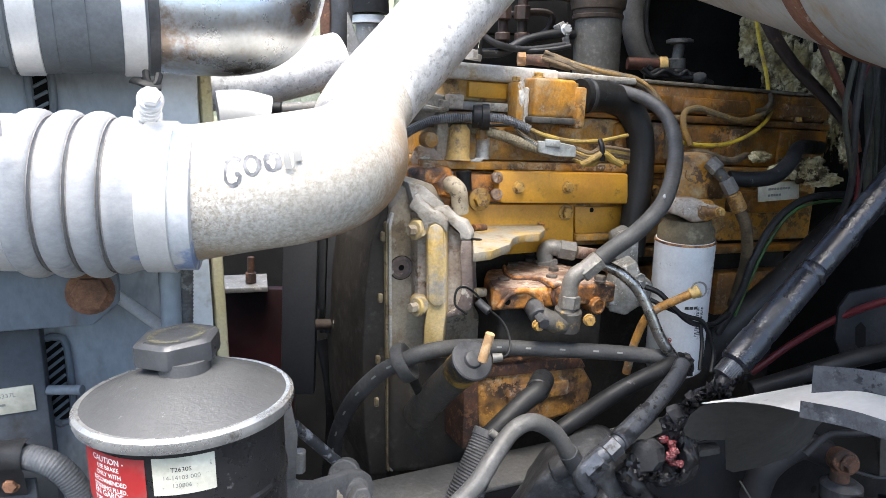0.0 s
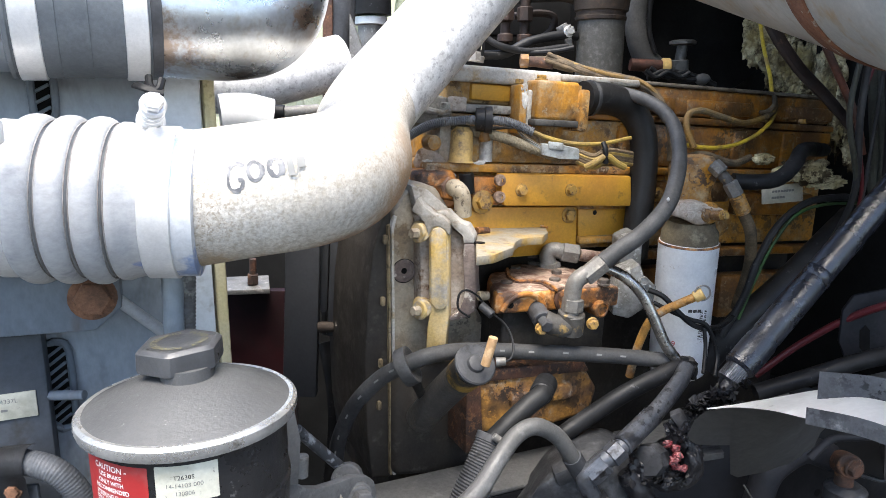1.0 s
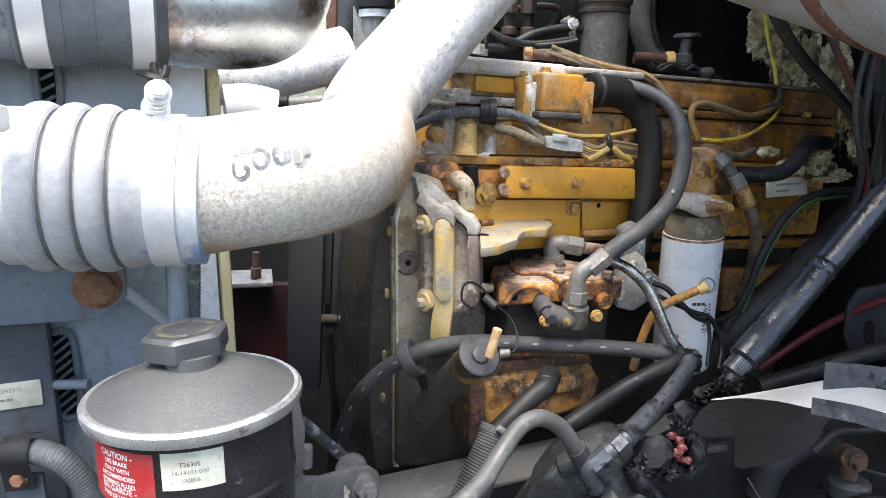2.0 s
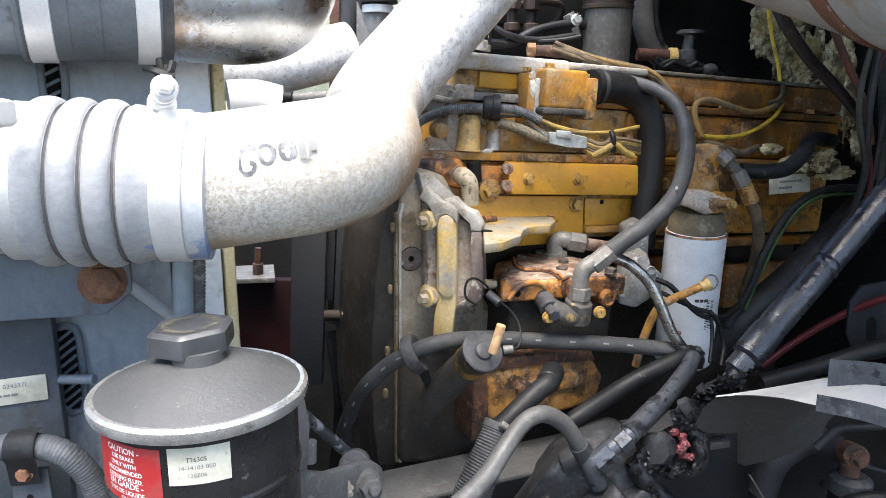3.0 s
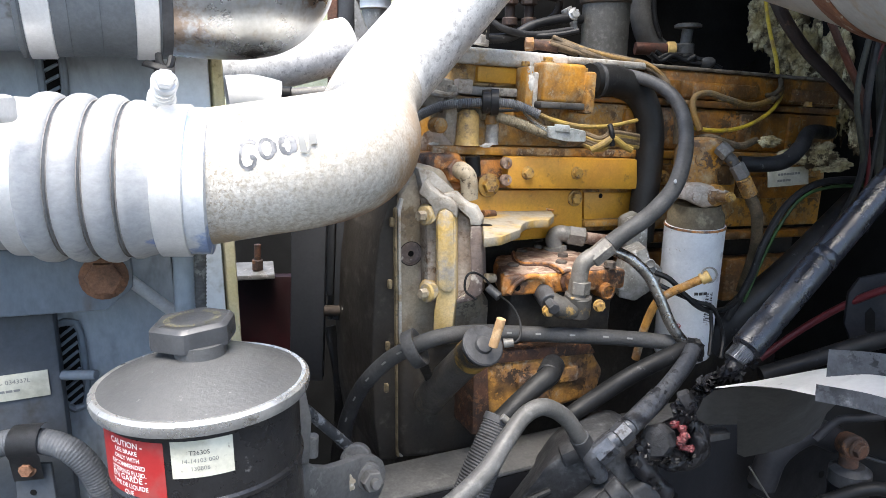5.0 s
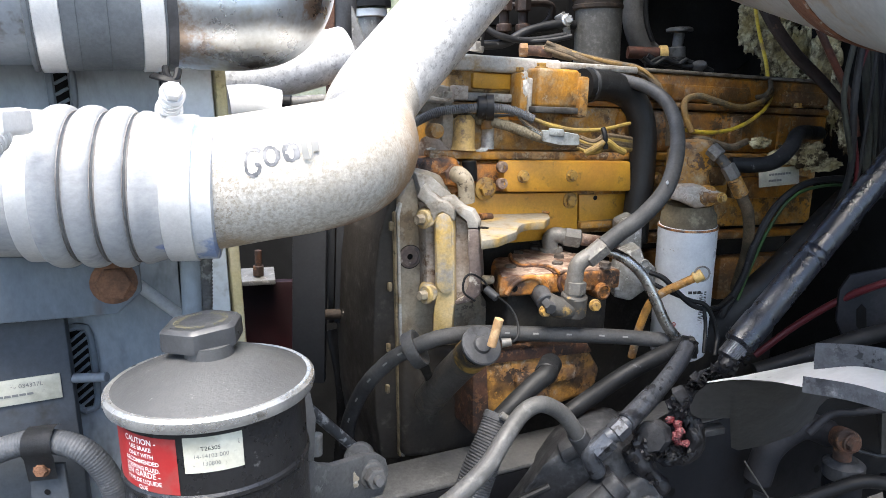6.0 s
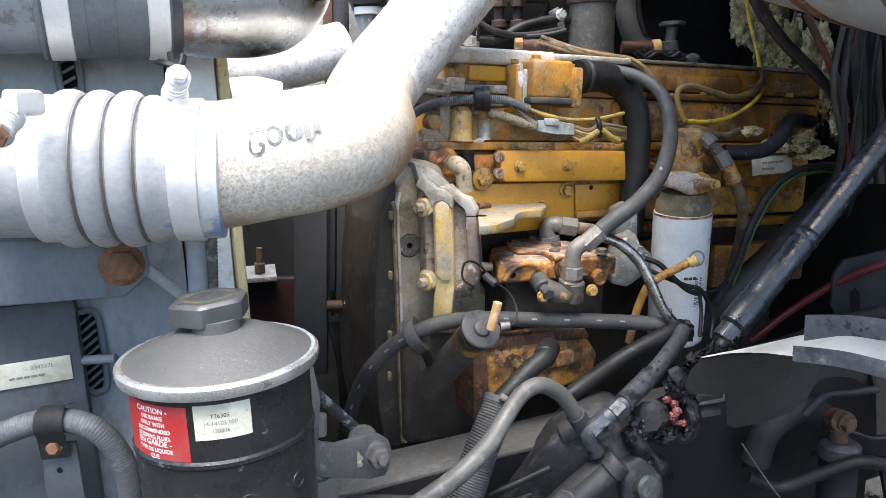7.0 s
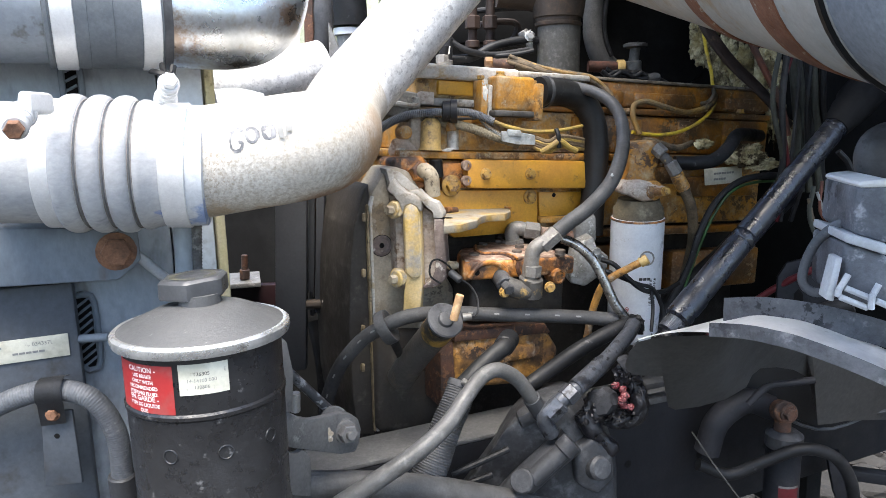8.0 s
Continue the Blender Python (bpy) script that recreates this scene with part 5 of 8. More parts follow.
# rusty water outlet
ep("water_outlet", slab([(-0.1633, -0.0500, 0.0115), (-0.1078, -0.0500, 0.0157), (-0.0955, -0.0500, -0.0118), (-0.1119, -0.0500, -0.0381), (-0.1504, -0.0500, -0.0413), (-0.1639, -0.0500, -0.0124)], (0, 0.07, 0), 0.008, 3), RUST)
ep("outlet_boss", rod((-0.1057, -0.0300, -0.0224), (-0.1251, -0.0650, -0.0152), 0.022), RUST)
ep("outlet_pipe", tube([(-0.1209, -0.0550, -0.0115), (-0.1223, -0.0850, -0.0066), (-0.1146, -0.0920, -0.0167), (-0.1093, -0.0880, -0.0442)], 0.0122, 18, 8), CREAM, "peeling painted elbow pipe")
ep("sensor", rod((-0.0764, -0.0300, -0.0206), (-0.0801, -0.0300, 0.0095), 0.011), RUBBER)
ep("rust_boss", block((-0.062, -0.018, -0.040), (-0.008, 0.005, 0.004), 0.006), RUST)
# lifting tab
ep("lifting_tab", slab([(-0.0810, -0.0738, -0.0760), (-0.1478, -0.2143, -0.0760), (-0.1176, -0.2044, -0.0760), (-0.0689, -0.1645, -0.0760), (-0.0488, -0.1330, -0.0760), (-0.0278, -0.1084, -0.0760), (-0.0062, -0.0967, -0.0760), (0.0189, -0.0947, -0.0760), (0.0516, -0.0575, -0.0760), (0.0755, -0.0102, -0.0760), (-0.0296, -0.0121, -0.0760)], (0, 0, -0.012), 0.0015), TAB, "pale flaking lifting tab")
ep("tab_hole", lathe((-0.1014, -0.1281, -0.0757), (0, 0, 1), [(-0.001, 0.008), (0.0004, 0.008)], 18), BLACKISH)
ep("tab_weld", tube([(-0.0258, -0.0083, -0.0740), (0.0184, -0.0006, -0.0740), (0.0580, -0.0039, -0.0740), (0.0687, -0.0277, -0.0740)], 0.003, 8, 8, wob=0.5), RUST)
ep("tab_stud", rod((-0.0727, -0.0600, -0.0718), (-0.0490, -0.0500, -0.0739), 0.006), RUST)

# front gear housing
ep("front_housing", slab([(-0.1656, -0.0700, -0.0008), (-0.1804, -0.0700, -0.0041), (-0.2051, -0.0700, -0.0430), (-0.2097, -0.0700, -0.0727), (-0.1958, -0.0700, -0.4317), (-0.0427, -0.0700, -0.4239), (-0.0412, -0.0700, -0.2761), (-0.0577, -0.0700, -0.2037), (-0.1087, -0.0700, -0.1241), (-0.1130, -0.0700, -0.0500), (-0.1431, -0.0700, -0.0084)], (0, 0.08, 0), 0.004), GRIMY, "grey grimy front gear housing")
ep("housing_shoulder", slab([(-0.1878, -0.0850, -0.0026), (-0.1629, -0.0850, -0.0085), (-0.1340, -0.0930, -0.0330), (-0.1360, -0.0950, -0.0560), (-0.1537, -0.0950, -0.0553), (-0.1774, -0.0900, -0.0403)], (0, 0.03, 0), 0.003), CRUST_GREY)
ep("gasket", slab([(-0.2136, -0.0730, -0.0611), (-0.2105, -0.0730, -0.0581), (-0.1925, -0.0730, -0.4307), (-0.1960, -0.0730, -0.4302)], (0, 0.14, 0), 0.001), TAN, "tan gasket edge")
for w in (-0.085, -0.172, -0.262, -0.325):
    ep("flange_tab", block((-0.2205, -0.078, w), (-0.2145, -0.070, w + 0.013), 0.002), TAN)
ep("front_cover", slab([(-0.2073, -0.0650, -0.0265), (-0.2134, -0.0650, -0.0358), (-0.2237, -0.0650, -0.0670), (-0.2316, -0.0650, -0.0967), (-0.2368, -0.0650, -0.1604), (-0.2378, -0.0650, -0.2590), (-0.2308, -0.0650, -0.3710), (-0.2210, -0.0650, -0.4345), (-0.1929, -0.0650, -0.4393)], (0, 0.20, 0), 0.012, 3), OILY_COVER, "dark oily front cover")
ep("lower_sump", slab([(-0.2019, -0.0850, -0.2554), (-0.0607, -0.0850, -0.2690), (-0.0604, -0.0850, -0.3862), (-0.0780, -0.0850, -0.4390), (-0.1950, -0.0850, -0.4287)], (0, 0.1, 0), 0.012, 3), OILY_COVER)
ep("housing_rim", slab([(-0.2092, -0.0745, -0.0610), (-0.2050, -0.0745, -0.0454), (-0.2016, -0.0745, -0.0470), (-0.2050, -0.0745, -0.0642), (-0.1877, -0.0745, -0.4308), (-0.1921, -0.0745, -0.4300)], (0, 0.02, 0), 0.0008), CRUST)
ep("plug_groove", lathe((-0.1870, -0.0705, -0.1243), (0, -1, 0), [(0, 0.0174), (0.0010, 0.0174)], 28), BLACKISH)
ep("plug", lathe((-0.1872, -0.0710, -0.1241), (0, -1, 0), [(0, 0.0165), (0.002, 0.0160), (0.003, 0.0125), (0.0015, 0.0120), (0.0015, 0.0045), (-0.001, 0.004)], 24), BROWN_EDGE, "recessed round plug")
ep("accessory_plate", slab([(-0.1767, -0.0950, -0.0442), (-0.1327, -0.0950, -0.0524), (-0.0927, -0.0950, -0.0689), (-0.0834, -0.0950, -0.1695), (-0.1052, -0.0950, -0.1933), (-0.1681, -0.0950, -0.1890)], (0, 0.03, 0), 0.003), UMBER, "brown worn accessory plate")
part("vertical_cover", slab([(-0.0250, 0.9250, 1.3370), (-0.0140, 0.9250, 1.3440), (0.0060, 0.9250, 1.3450), (0.0060, 0.9250, 1.2110), (0.0030, 0.9250, 1.1890), (0.0010, 0.9250, 1.1620), (-0.0260, 0.9250, 1.1620), (-0.0240, 0.9250, 1.1990), (-0.0210, 0.9250, 1.2150), (-0.0210, 0.9250, 1.3250)], (0.004, 0.035, 0), 0.003), BARCOVER, eng, "pale crusted vertical cover, yellow at its foot")
part("cover_rib", slab([(-0.0190, 0.9200, 1.3290), (-0.0160, 0.9200, 1.3370), (-0.0080, 0.9200, 1.3410), (0.0010, 0.9200, 1.3360), (0.0030, 0.9200, 1.3290), (0.0040, 0.9200, 1.2340), (-0.0010, 0.9200, 1.2270), (-0.0110, 0.9200, 1.2270), (-0.0180, 0.9200, 1.2360)], (0, 0.005, 0), 0.002), BARCOVER, eng)
part("bridge_plate", slab([(-0.0440, 0.9220, 1.3630), (-0.0350, 0.9220, 1.3790), (-0.0280, 0.9220, 1.3690), (-0.0140, 0.9220, 1.3580), (-0.0020, 0.9220, 1.3540), (0.0070, 0.9220, 1.3450), (0.0070, 0.9220, 1.3280), (-0.0000, 0.9220, 1.3370), (-0.0080, 0.9220, 1.3420), (-0.0170, 0.9220, 1.3390), (-0.0210, 0.9220, 1.3280), (-0.0270, 0.9220, 1.3460), (-0.0340, 0.9220, 1.3550)], (0.004, 0.03, 0), 0.0015), CRUST_GREY, eng, "flaking grey-white bridge plate")
part("bracket_web", slab([(0.0060, 0.9550, 1.3360), (0.0170, 0.9550, 1.3270), (0.0280, 0.9550, 1.3180), (0.0300, 0.9550, 1.2130), (0.0080, 0.9550, 1.2030)], (0.004, 0.012, 0), 0.0015), UMBER, eng, "brown recessed web")
part("plate_edge", slab([(0.0260, 0.9360, 1.3150), (0.0410, 0.9360, 1.3150), (0.0430, 0.9360, 1.3070), (0.0420, 0.9360, 1.2840), (0.0440, 0.9360, 1.2440), (0.0420, 0.9360, 1.2200), (0.0290, 0.9360, 1.2100), (0.0090, 0.9360, 1.2050), (0.0040, 0.9360, 1.2090), (0.0120, 0.9360, 1.2140), (0.0200, 0.9360, 1.2200), (0.0260, 0.9360, 1.2360), (0.0270, 0.9360, 1.2600), (0.0250, 0.9360, 1.2920)], (0.006, 0.024, 0), 0.002), BROWN_EDGE, eng, "brown worn bracket arm")
part("arm_top", slab([(-0.0120, 0.9360, 1.3590), (0.0030, 0.9360, 1.3600), (0.0090, 0.9360, 1.3530), (0.0200, 0.9360, 1.3440), (0.0310, 0.9360, 1.3400), (0.0400, 0.9360, 1.3240), (0.0400, 0.9360, 1.3160), (0.0260, 0.9360, 1.3160), (0.0240, 0.9360, 1.3260), (0.0160, 0.9360, 1.3330), (0.0070, 0.9360, 1.3430)], (0.006, 0.028, 0), 0.0015), CRUST_GREY, eng, "flaking grey-white bracket top")
for p in ((-0.1842, -0.1160, -0.0634), (-0.1769, -0.1160, -0.1692)):
    ep("bolt_boss", rod((p[0] + 0.012, p[1] + 0.03, p[2]), (p[0] + 0.004, p[1] + 0.004, p[2]), 0.0125), BARCOVER)
    ep("flange_washer", lathe(p, (-0.94, -0.33, 0.05), [(0, 0.0120), (0.001, 0.0130), (0.004, 0.0130), (0.005, 0.0118)], 24), BARCOVER)
    ep("bolt", hexa(Vector(p) + Vector((-0.0042, -0.0015, 0)), (-0.94, -0.33, 0.05), 0.0122, 0.0110, 0.8), BOLT_PALE, "pale worn flange bolt")
ep("stop_screw", rod((-0.0992, -0.1300, -0.1497), (-0.0836, -0.1300, -0.1506), 0.0065), CREAM)
# lower rusty casting
ep("cooler_end", slab([(-0.1164, -0.1460, -0.2835), (-0.0915, -0.1460, -0.2647), (-0.0787, -0.1460, -0.3732), (-0.1124, -0.1460, -0.3767)], (0, 0.14, 0), 0.006), RUST_DARK)
ep("oil_cooler", slab([(-0.0969, -0.1500, -0.2659), (-0.0674, -0.1500, -0.2582), (0.0746, -0.1500, -0.2594), (0.1032, -0.1500, -0.2997), (0.0929, -0.1500, -0.3374), (0.0146, -0.1500, -0.3513), (-0.0898, -0.1500, -0.3457)], (0, 0.14, 0), 0.010, 3), OCHRE, "rust-stained yellow lower casting")
ep("cooler_ledge", slab([(-0.0970, -0.1550, -0.2493), (0.0682, -0.1550, -0.2501), (0.0821, -0.1550, -0.2689), (-0.0958, -0.1550, -0.2675)], (0, 0.14, 0), 0.004), RUST_DARK)
ep("cooler_pad", slab([(-0.0516, -0.1580, -0.2862), (0.0517, -0.1580, -0.2822), (0.0542, -0.1580, -0.3070), (-0.0496, -0.1580, -0.3118)], (0, 0.02, 0), 0.006), OCHRE)

# oil filler
fill = thing("oil_filler", (-0.0163, 0.8800, 1.0986), "oily black filler tube with a round cap and wired tan pin", "filler tube")
part("tube", tube([(-0.0334, 0.9300, 1.0630), (-0.0128, 0.9000, 1.1020), (0.0137, 0.8650, 1.1451), (0.0358, 0.8300, 1.1804)], 0.022, 24, 8), FILL, fill)
FA = (Vector((0.0393, 0.8150, 1.1906)) - Vector((0.0137, 0.8650, 1.1451))).normalized()
part("collar", lathe(Vector((0.0278, 0.8430, 1.1678)) - FA * 0.014, FA, [(0, 0.0222), (0.002, 0.0232), (0.032, 0.0235)], 24), FLAKED, fill, "collar with flaking yellow paint")
part("cap", lathe((0.0361, 0.8220, 1.1850), FA, [(0, 0.024), (0.001, 0.0265), (0.006, 0.0268), (0.0075, 0.025), (0.0068, 0.012), (0.010, 0.010), (0.011, 0.006)], 36), RUBBER_GREY, fill, "dusty grey cap")
part("pin", rod((0.0488, 0.8000, 1.1934), (0.0586, 0.8000, 1.2291), 0.0058), WOODPIN, fill, "tan T-handle pin")
part("eyelet", lathe((0.0625, 0.8100, 1.1939), (1, 0, 0.1), [(0, 0.006), (0.012, 0.005)], 12), STEEL, fill)
part("wire", tube([(0.0652, 0.8100, 1.1939), (0.0813, 0.8200, 1.1946), (0.0857, 0.8400, 1.2081), (0.0779, 0.8700, 1.2223), (0.0576, 0.9000, 1.2332), (0.0462, 0.9150, 1.2461), (0.0307, 0.9100, 1.2569), (0.0200, 0.9050, 1.2528), (0.0186, 0.9050, 1.2333), (0.0338, 0.9050, 1.2206)], 0.0016, 7, 8), RUBBER, fill)
part("wire_clip", rod((0.0488, 0.9050, 1.2380), (0.0634, 0.8950, 1.2268), 0.006), RUBBER_GREY, fill)

# ================= rusted pump with its fittings =================
pump = thing("hydraulic_pump", (0.10, 1.0, 1.15), "rusty orange hydraulic pump with bolted top plates", "pump", turn=TURN_E)
pb = world_of(pump).inverted() @ world_of(eng)


def pp(name, bm, m_, label="", parent=None):
    bmesh.ops.transform(bm, matrix=pb, verts=bm.verts)
    return part(name, bm, m_, parent or pump, label, local=True)


PT = -0.142
pp("body", slab([(-0.086, -0.155, PT), (0.120, -0.155, PT), (0.124, -0.03, PT), (-0.03, -0.03, PT), (-0.056, -0.071, PT)], (0, 0, -0.029), 0.005, 3), RUST)
pp("upper_body", slab([(-0.080, -0.150, PT + 0.0015), (-0.030, -0.152, PT + 0.0015), (0.012, -0.150, PT + 0.0015), (0.070, -0.152, PT + 0.0015), (0.114, -0.149, PT + 0.0015), (0.119, -0.036, PT + 0.0015), (-0.026, -0.036, PT + 0.0015), (-0.052, -0.074, PT + 0.0015)], (0, 0, -0.006), 0.0012), RUST_TOP)
pp("top_plate", slab([(0.0023, -0.0309, -0.1372), (-0.0175, -0.0750, -0.1372), (-0.0195, -0.0969, -0.1372), (-0.0006, -0.1001, -0.1372), (0.0143, -0.1100, -0.1372), (0.0137, -0.1381, -0.1372), (0.0087, -0.1574, -0.1372), (0.0570, -0.1388, -0.1372), (0.1085, -0.0880, -0.1372), (0.1009, -0.0115, -0.1372), (0.0330, -0.0016, -0.1372)], (0, 0, -0.006), 0.0015), RUST_TOP)
pp("top_ridge", tube([(0.0027, -0.0250, -0.1385), (-0.0198, -0.0727, -0.1385), (-0.0225, -0.1016, -0.1385), (-0.0034, -0.1049, -0.1385), (0.0120, -0.1147, -0.1385), (0.0111, -0.1424, -0.1385), (0.0068, -0.1608, -0.1395)], 0.0020, 8, 8), RUST)
pp("top_ridge", tube([(-0.0018, -0.0279, -0.1395), (-0.0240, -0.0751, -0.1395), (-0.0262, -0.1074, -0.1395), (-0.0077, -0.1124, -0.1395), (0.0053, -0.1234, -0.1395), (0.0025, -0.1501, -0.1395), (0.0012, -0.1610, -0.1400)], 0.0016, 8, 8), RUST_DARK)
pp("front_arch", tube([(-0.0751, -0.1560, -0.1667), (-0.0674, -0.1560, -0.1553), (-0.0548, -0.1570, -0.1463), (-0.0380, -0.1580, -0.1437), (-0.0227, -0.1570, -0.1487), (-0.0130, -0.1560, -0.1574), (-0.0075, -0.1560, -0.1674)], 0.0050, 12, 8, squash=0.8), RUST)
pp("front_rib", tube([(0.0121, -0.1550, -0.1460), (0.0099, -0.1570, -0.1551), (0.0153, -0.1550, -0.1674)], 0.0034, 10, 8), RUST_DARK)
pp("recess", lathe((-0.0153, -0.1552, -0.1567), (0, -1, 0), [(0, 0.0055), (0.0006, 0.0052)], 16), BLACKISH)
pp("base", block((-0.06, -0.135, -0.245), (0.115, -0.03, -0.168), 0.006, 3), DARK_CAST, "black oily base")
for i, p in enumerate(((0.0890, 0.9820, 1.2430), (0.1110, 1.0730, 1.2430), (0.1500, 1.1770, 1.2430), (0.1430, 1.1090, 1.2430), (0.1710, 1.0480, 1.2430), (0.1610, 1.0000, 1.2430), (0.2310, 0.9940, 1.2430), (0.1850, 1.2060, 1.2430))):
    part("bolt", hexa(p, (0.05, -0.02, 1), 0.0150, 0.0085, 0.85, turn=i * 0.7), PUMP_BOLT, pump)
pp("port", rod((-0.018, -0.145, -0.166), (-0.024, -0.180, -0.176), 0.0135), RUBBER_GREY)
pp("port_plug", nut((-0.024, -0.180, -0.176), (-0.027, -0.198, -0.180), 0.015), RUBBER_GREY)
pp("side_plug", lathe((0.0856, -0.1580, -0.1722), (0, -1, 0), [(-0.03, 0.0125), (0.004, 0.0125), (0.006, 0.0095), (0.004, 0.008), (0.004, 0.004)], 20), RUST)
pp("eye", lathe((-0.0614, -0.1552, -0.1590), (0, -1, 0), [(0, 0.0045), (0.0004, 0.0045)], 16), BLACKISH)
fit1 = part("elbow_fitting", tube([(0.1666, 1.0960, 1.2445), (0.1641, 1.0960, 1.2648), (0.1738, 1.0960, 1.2722), (0.1928, 1.0960, 1.2685)], 0.0129, 18, 6), DIRTY_STEEL, pump, "grey steel elbow fitting")
part("nut", nut((0.1856, 1.0960, 1.2694), (0.2128, 1.0960, 1.2648), 0.0285), DIRTY_STEEL, fit1)
part("nut", nut((0.1666, 1.0960, 1.2427), (0.1654, 1.0960, 1.2519), 0.0329), DIRTY_STEEL, fit1)
part("line", tube([(0.2128, 1.0960, 1.2648), (0.2553, 1.1160, 1.2549), (0.2975, 1.1360, 1.2447)], 0.010, 14, 6), RUST_TOP, fit1)
fit2 = part("swivel_fitting", tube([(0.1718, 0.9350, 1.1958), (0.1731, 0.9300, 1.2218), (0.1752, 0.9300, 1.2483), (0.1793, 0.9300, 1.2643), (0.1931, 0.9320, 1.2749)], 0.0118, 20, 6), DIRTY_STEEL, pump, "grey steel swivel fitting")
part("nut", nut((0.1903, 0.9320, 1.2686), (0.2160, 0.9340, 1.2903), 0.0245), DIRTY_STEEL, fit2)
part("nut", nut((0.1747, 0.9300, 1.2218), (0.1763, 0.9300, 1.2403), 0.026), DIRTY_STEEL, fit2)
part("collar", rod((0.1708, 0.9320, 1.2090), (0.1724, 0.9300, 1.2210), 0.0162), ELBOW, fit2)
fit3 = part("lower_elbow", tube([(0.1763, 0.9350, 1.2015), (0.1642, 0.9280, 1.2005), (0.1480, 0.9250, 1.2047), (0.1346, 0.9250, 1.2112)], 0.0150, 18, 6), ELBOW, pump, "grimy lower elbow")
part("body", rod((0.1752, 0.9350, 1.1884), (0.1763, 0.9300, 1.2194), 0.0172), ELBOW, fit3)
for p in ((0.2034, 0.9300, 1.2047), (0.1312, 0.9150, 1.2023)):
    part("screw", hexa(p, (0.1, -1, 0), 0.012, 0.010), BOLT_Y, fit3)
alu = thing("bracket_casting", (0.2861, 1.0400, 1.1753), "rough bare aluminium bracket casting beside the pump", "casting")
part("body", slab([(0.2642, 1.0300, 1.2512), (0.2940, 1.0300, 1.2651), (0.3023, 1.0300, 1.2406), (0.3217, 1.0300, 1.2301), (0.3179, 1.0300, 1.2070), (0.2999, 1.0300, 1.1918), (0.2817, 1.0300, 1.1784), (0.2537, 1.0300, 1.1856), (0.2588, 1.0300, 1.2230)], (0, 0.05, 0), 0.005, 2), ALU, alu)
part("rear_lug", slab([(0.2755, 1.1000, 1.2897), (0.3000, 1.1000, 1.3016), (0.3152, 1.1000, 1.2879), (0.3160, 1.1000, 1.2417), (0.2800, 1.1000, 1.2361)], (0, 0.05, 0), 0.006), ALU, alu)
part("hole", lathe((0.3001, 1.0280, 1.2394), (0, -1, 0), [(0, 0.007), (0.002, 0.006), (0.001, 0.004)], 16), ALU, alu)

# ================= fuel filter =================
flt = thing("fuel_filter", (0.3653, 1.0800, 1.0862), "white spin-on fuel filter canister with rust at its rim", "filter")
F0, F1 = Vector((0.3909, 1.1250, 1.0538)), Vector((0.3917, 1.1100, 1.2841))
fx, fl = (F1 - F0).normalized(), (F1 - F0).length
part("canister", lathe(F0, fx, [(0, 0.02), (0.002, 0.038), (0.008, 0.0445), (0.016, 0.0465), (fl - 0.008, 0.0470), (fl - 0.003, 0.0477), (fl, 0.0468), (fl + 0.001, 0.044)], 56), WHITE, flt)
part("seam", lathe(F1 - fx * 0.0035, fx, [(0, 0.0474), (0.001, 0.0484), (0.0038, 0.0474)], 56), RUST, flt, "rusty rim seam")


def on_filter(a0, s0):
    side = fx.cross(Vector((0, 1, 0))).normalized()
    if side.x < 0:
        side = -side
    front = fx.cross(side)
    if front.y > 0:
        front = -front

    def f(x, y):
        a = radians(a0) + x / 0.0472
        return F0 + fx * (s0 + y) + (side * math.sin(a) + front * math.cos(a)) * 0.0472
    return f


f = on_filter(24, 0.083)
bb = bmesh.new()
for r_ in range(2):
    y = -0.004 + r_ * 0.028
    for k in range(9):
        h_ = 0.0012 + 0.0009 * ((k * 7 + r_) % 3)
        bb.faces.new([bb.verts.new(f(*q)) for q in ((-0.007, y + k * 0.0026), (0.007, y + k * 0.0026), (0.007, y + k * 0.0026 + h_ * 0.6), (-0.007, y + k * 0.0026 + h_ * 0.6))])
part("barcode", bb, INK, flt)
part("print", lettering("9", 0.014, on_filter(-30, 0.066)), RED, flt)
part("print", bars([(-0.01, 0, 0.022)], 0.005, on_filter(4, 0.126)), INK, flt)
head = thing("filter_head", (0.4175, 1.1300, 1.3008), "grimy yellow cast filter head with valve fittings", "filter head")
part("neck", lathe(F1, fx, [(0, 0.0445), (0.018, 0.0435), (0.024, 0.039), (0.034, 0.036)], 40), NECK, head)
part("casting", slab([(0.3720, 1.1000, 1.4170), (0.4210, 1.1000, 1.4200), (0.4280, 1.1000, 1.3890), (0.4180, 1.1000, 1.3630), (0.4240, 1.1000, 1.3430), (0.4140, 1.1000, 1.3300), (0.3750, 1.1000, 1.3280), (0.3600, 1.1000, 1.3390), (0.3700, 1.1000, 1.3650)], (0, 0.06, 0), 0.006, 3), YELLOW, head)
part("side_face", slab([(0.3690, 1.1300, 1.4030), (0.3830, 1.1300, 1.4120), (0.3820, 1.1300, 1.3520), (0.3730, 1.1300, 1.3360), (0.3690, 1.1300, 1.3480)], (0, 0.04, 0), 0.003, 2), HEAD, head)
part("cast_mark", tube([(0.3820, 1.1000, 1.3940), (0.3820, 1.1000, 1.3830), (0.3900, 1.1000, 1.3770), (0.3970, 1.1000, 1.3790)], 0.0007, 6, 6), OCHRE, head)
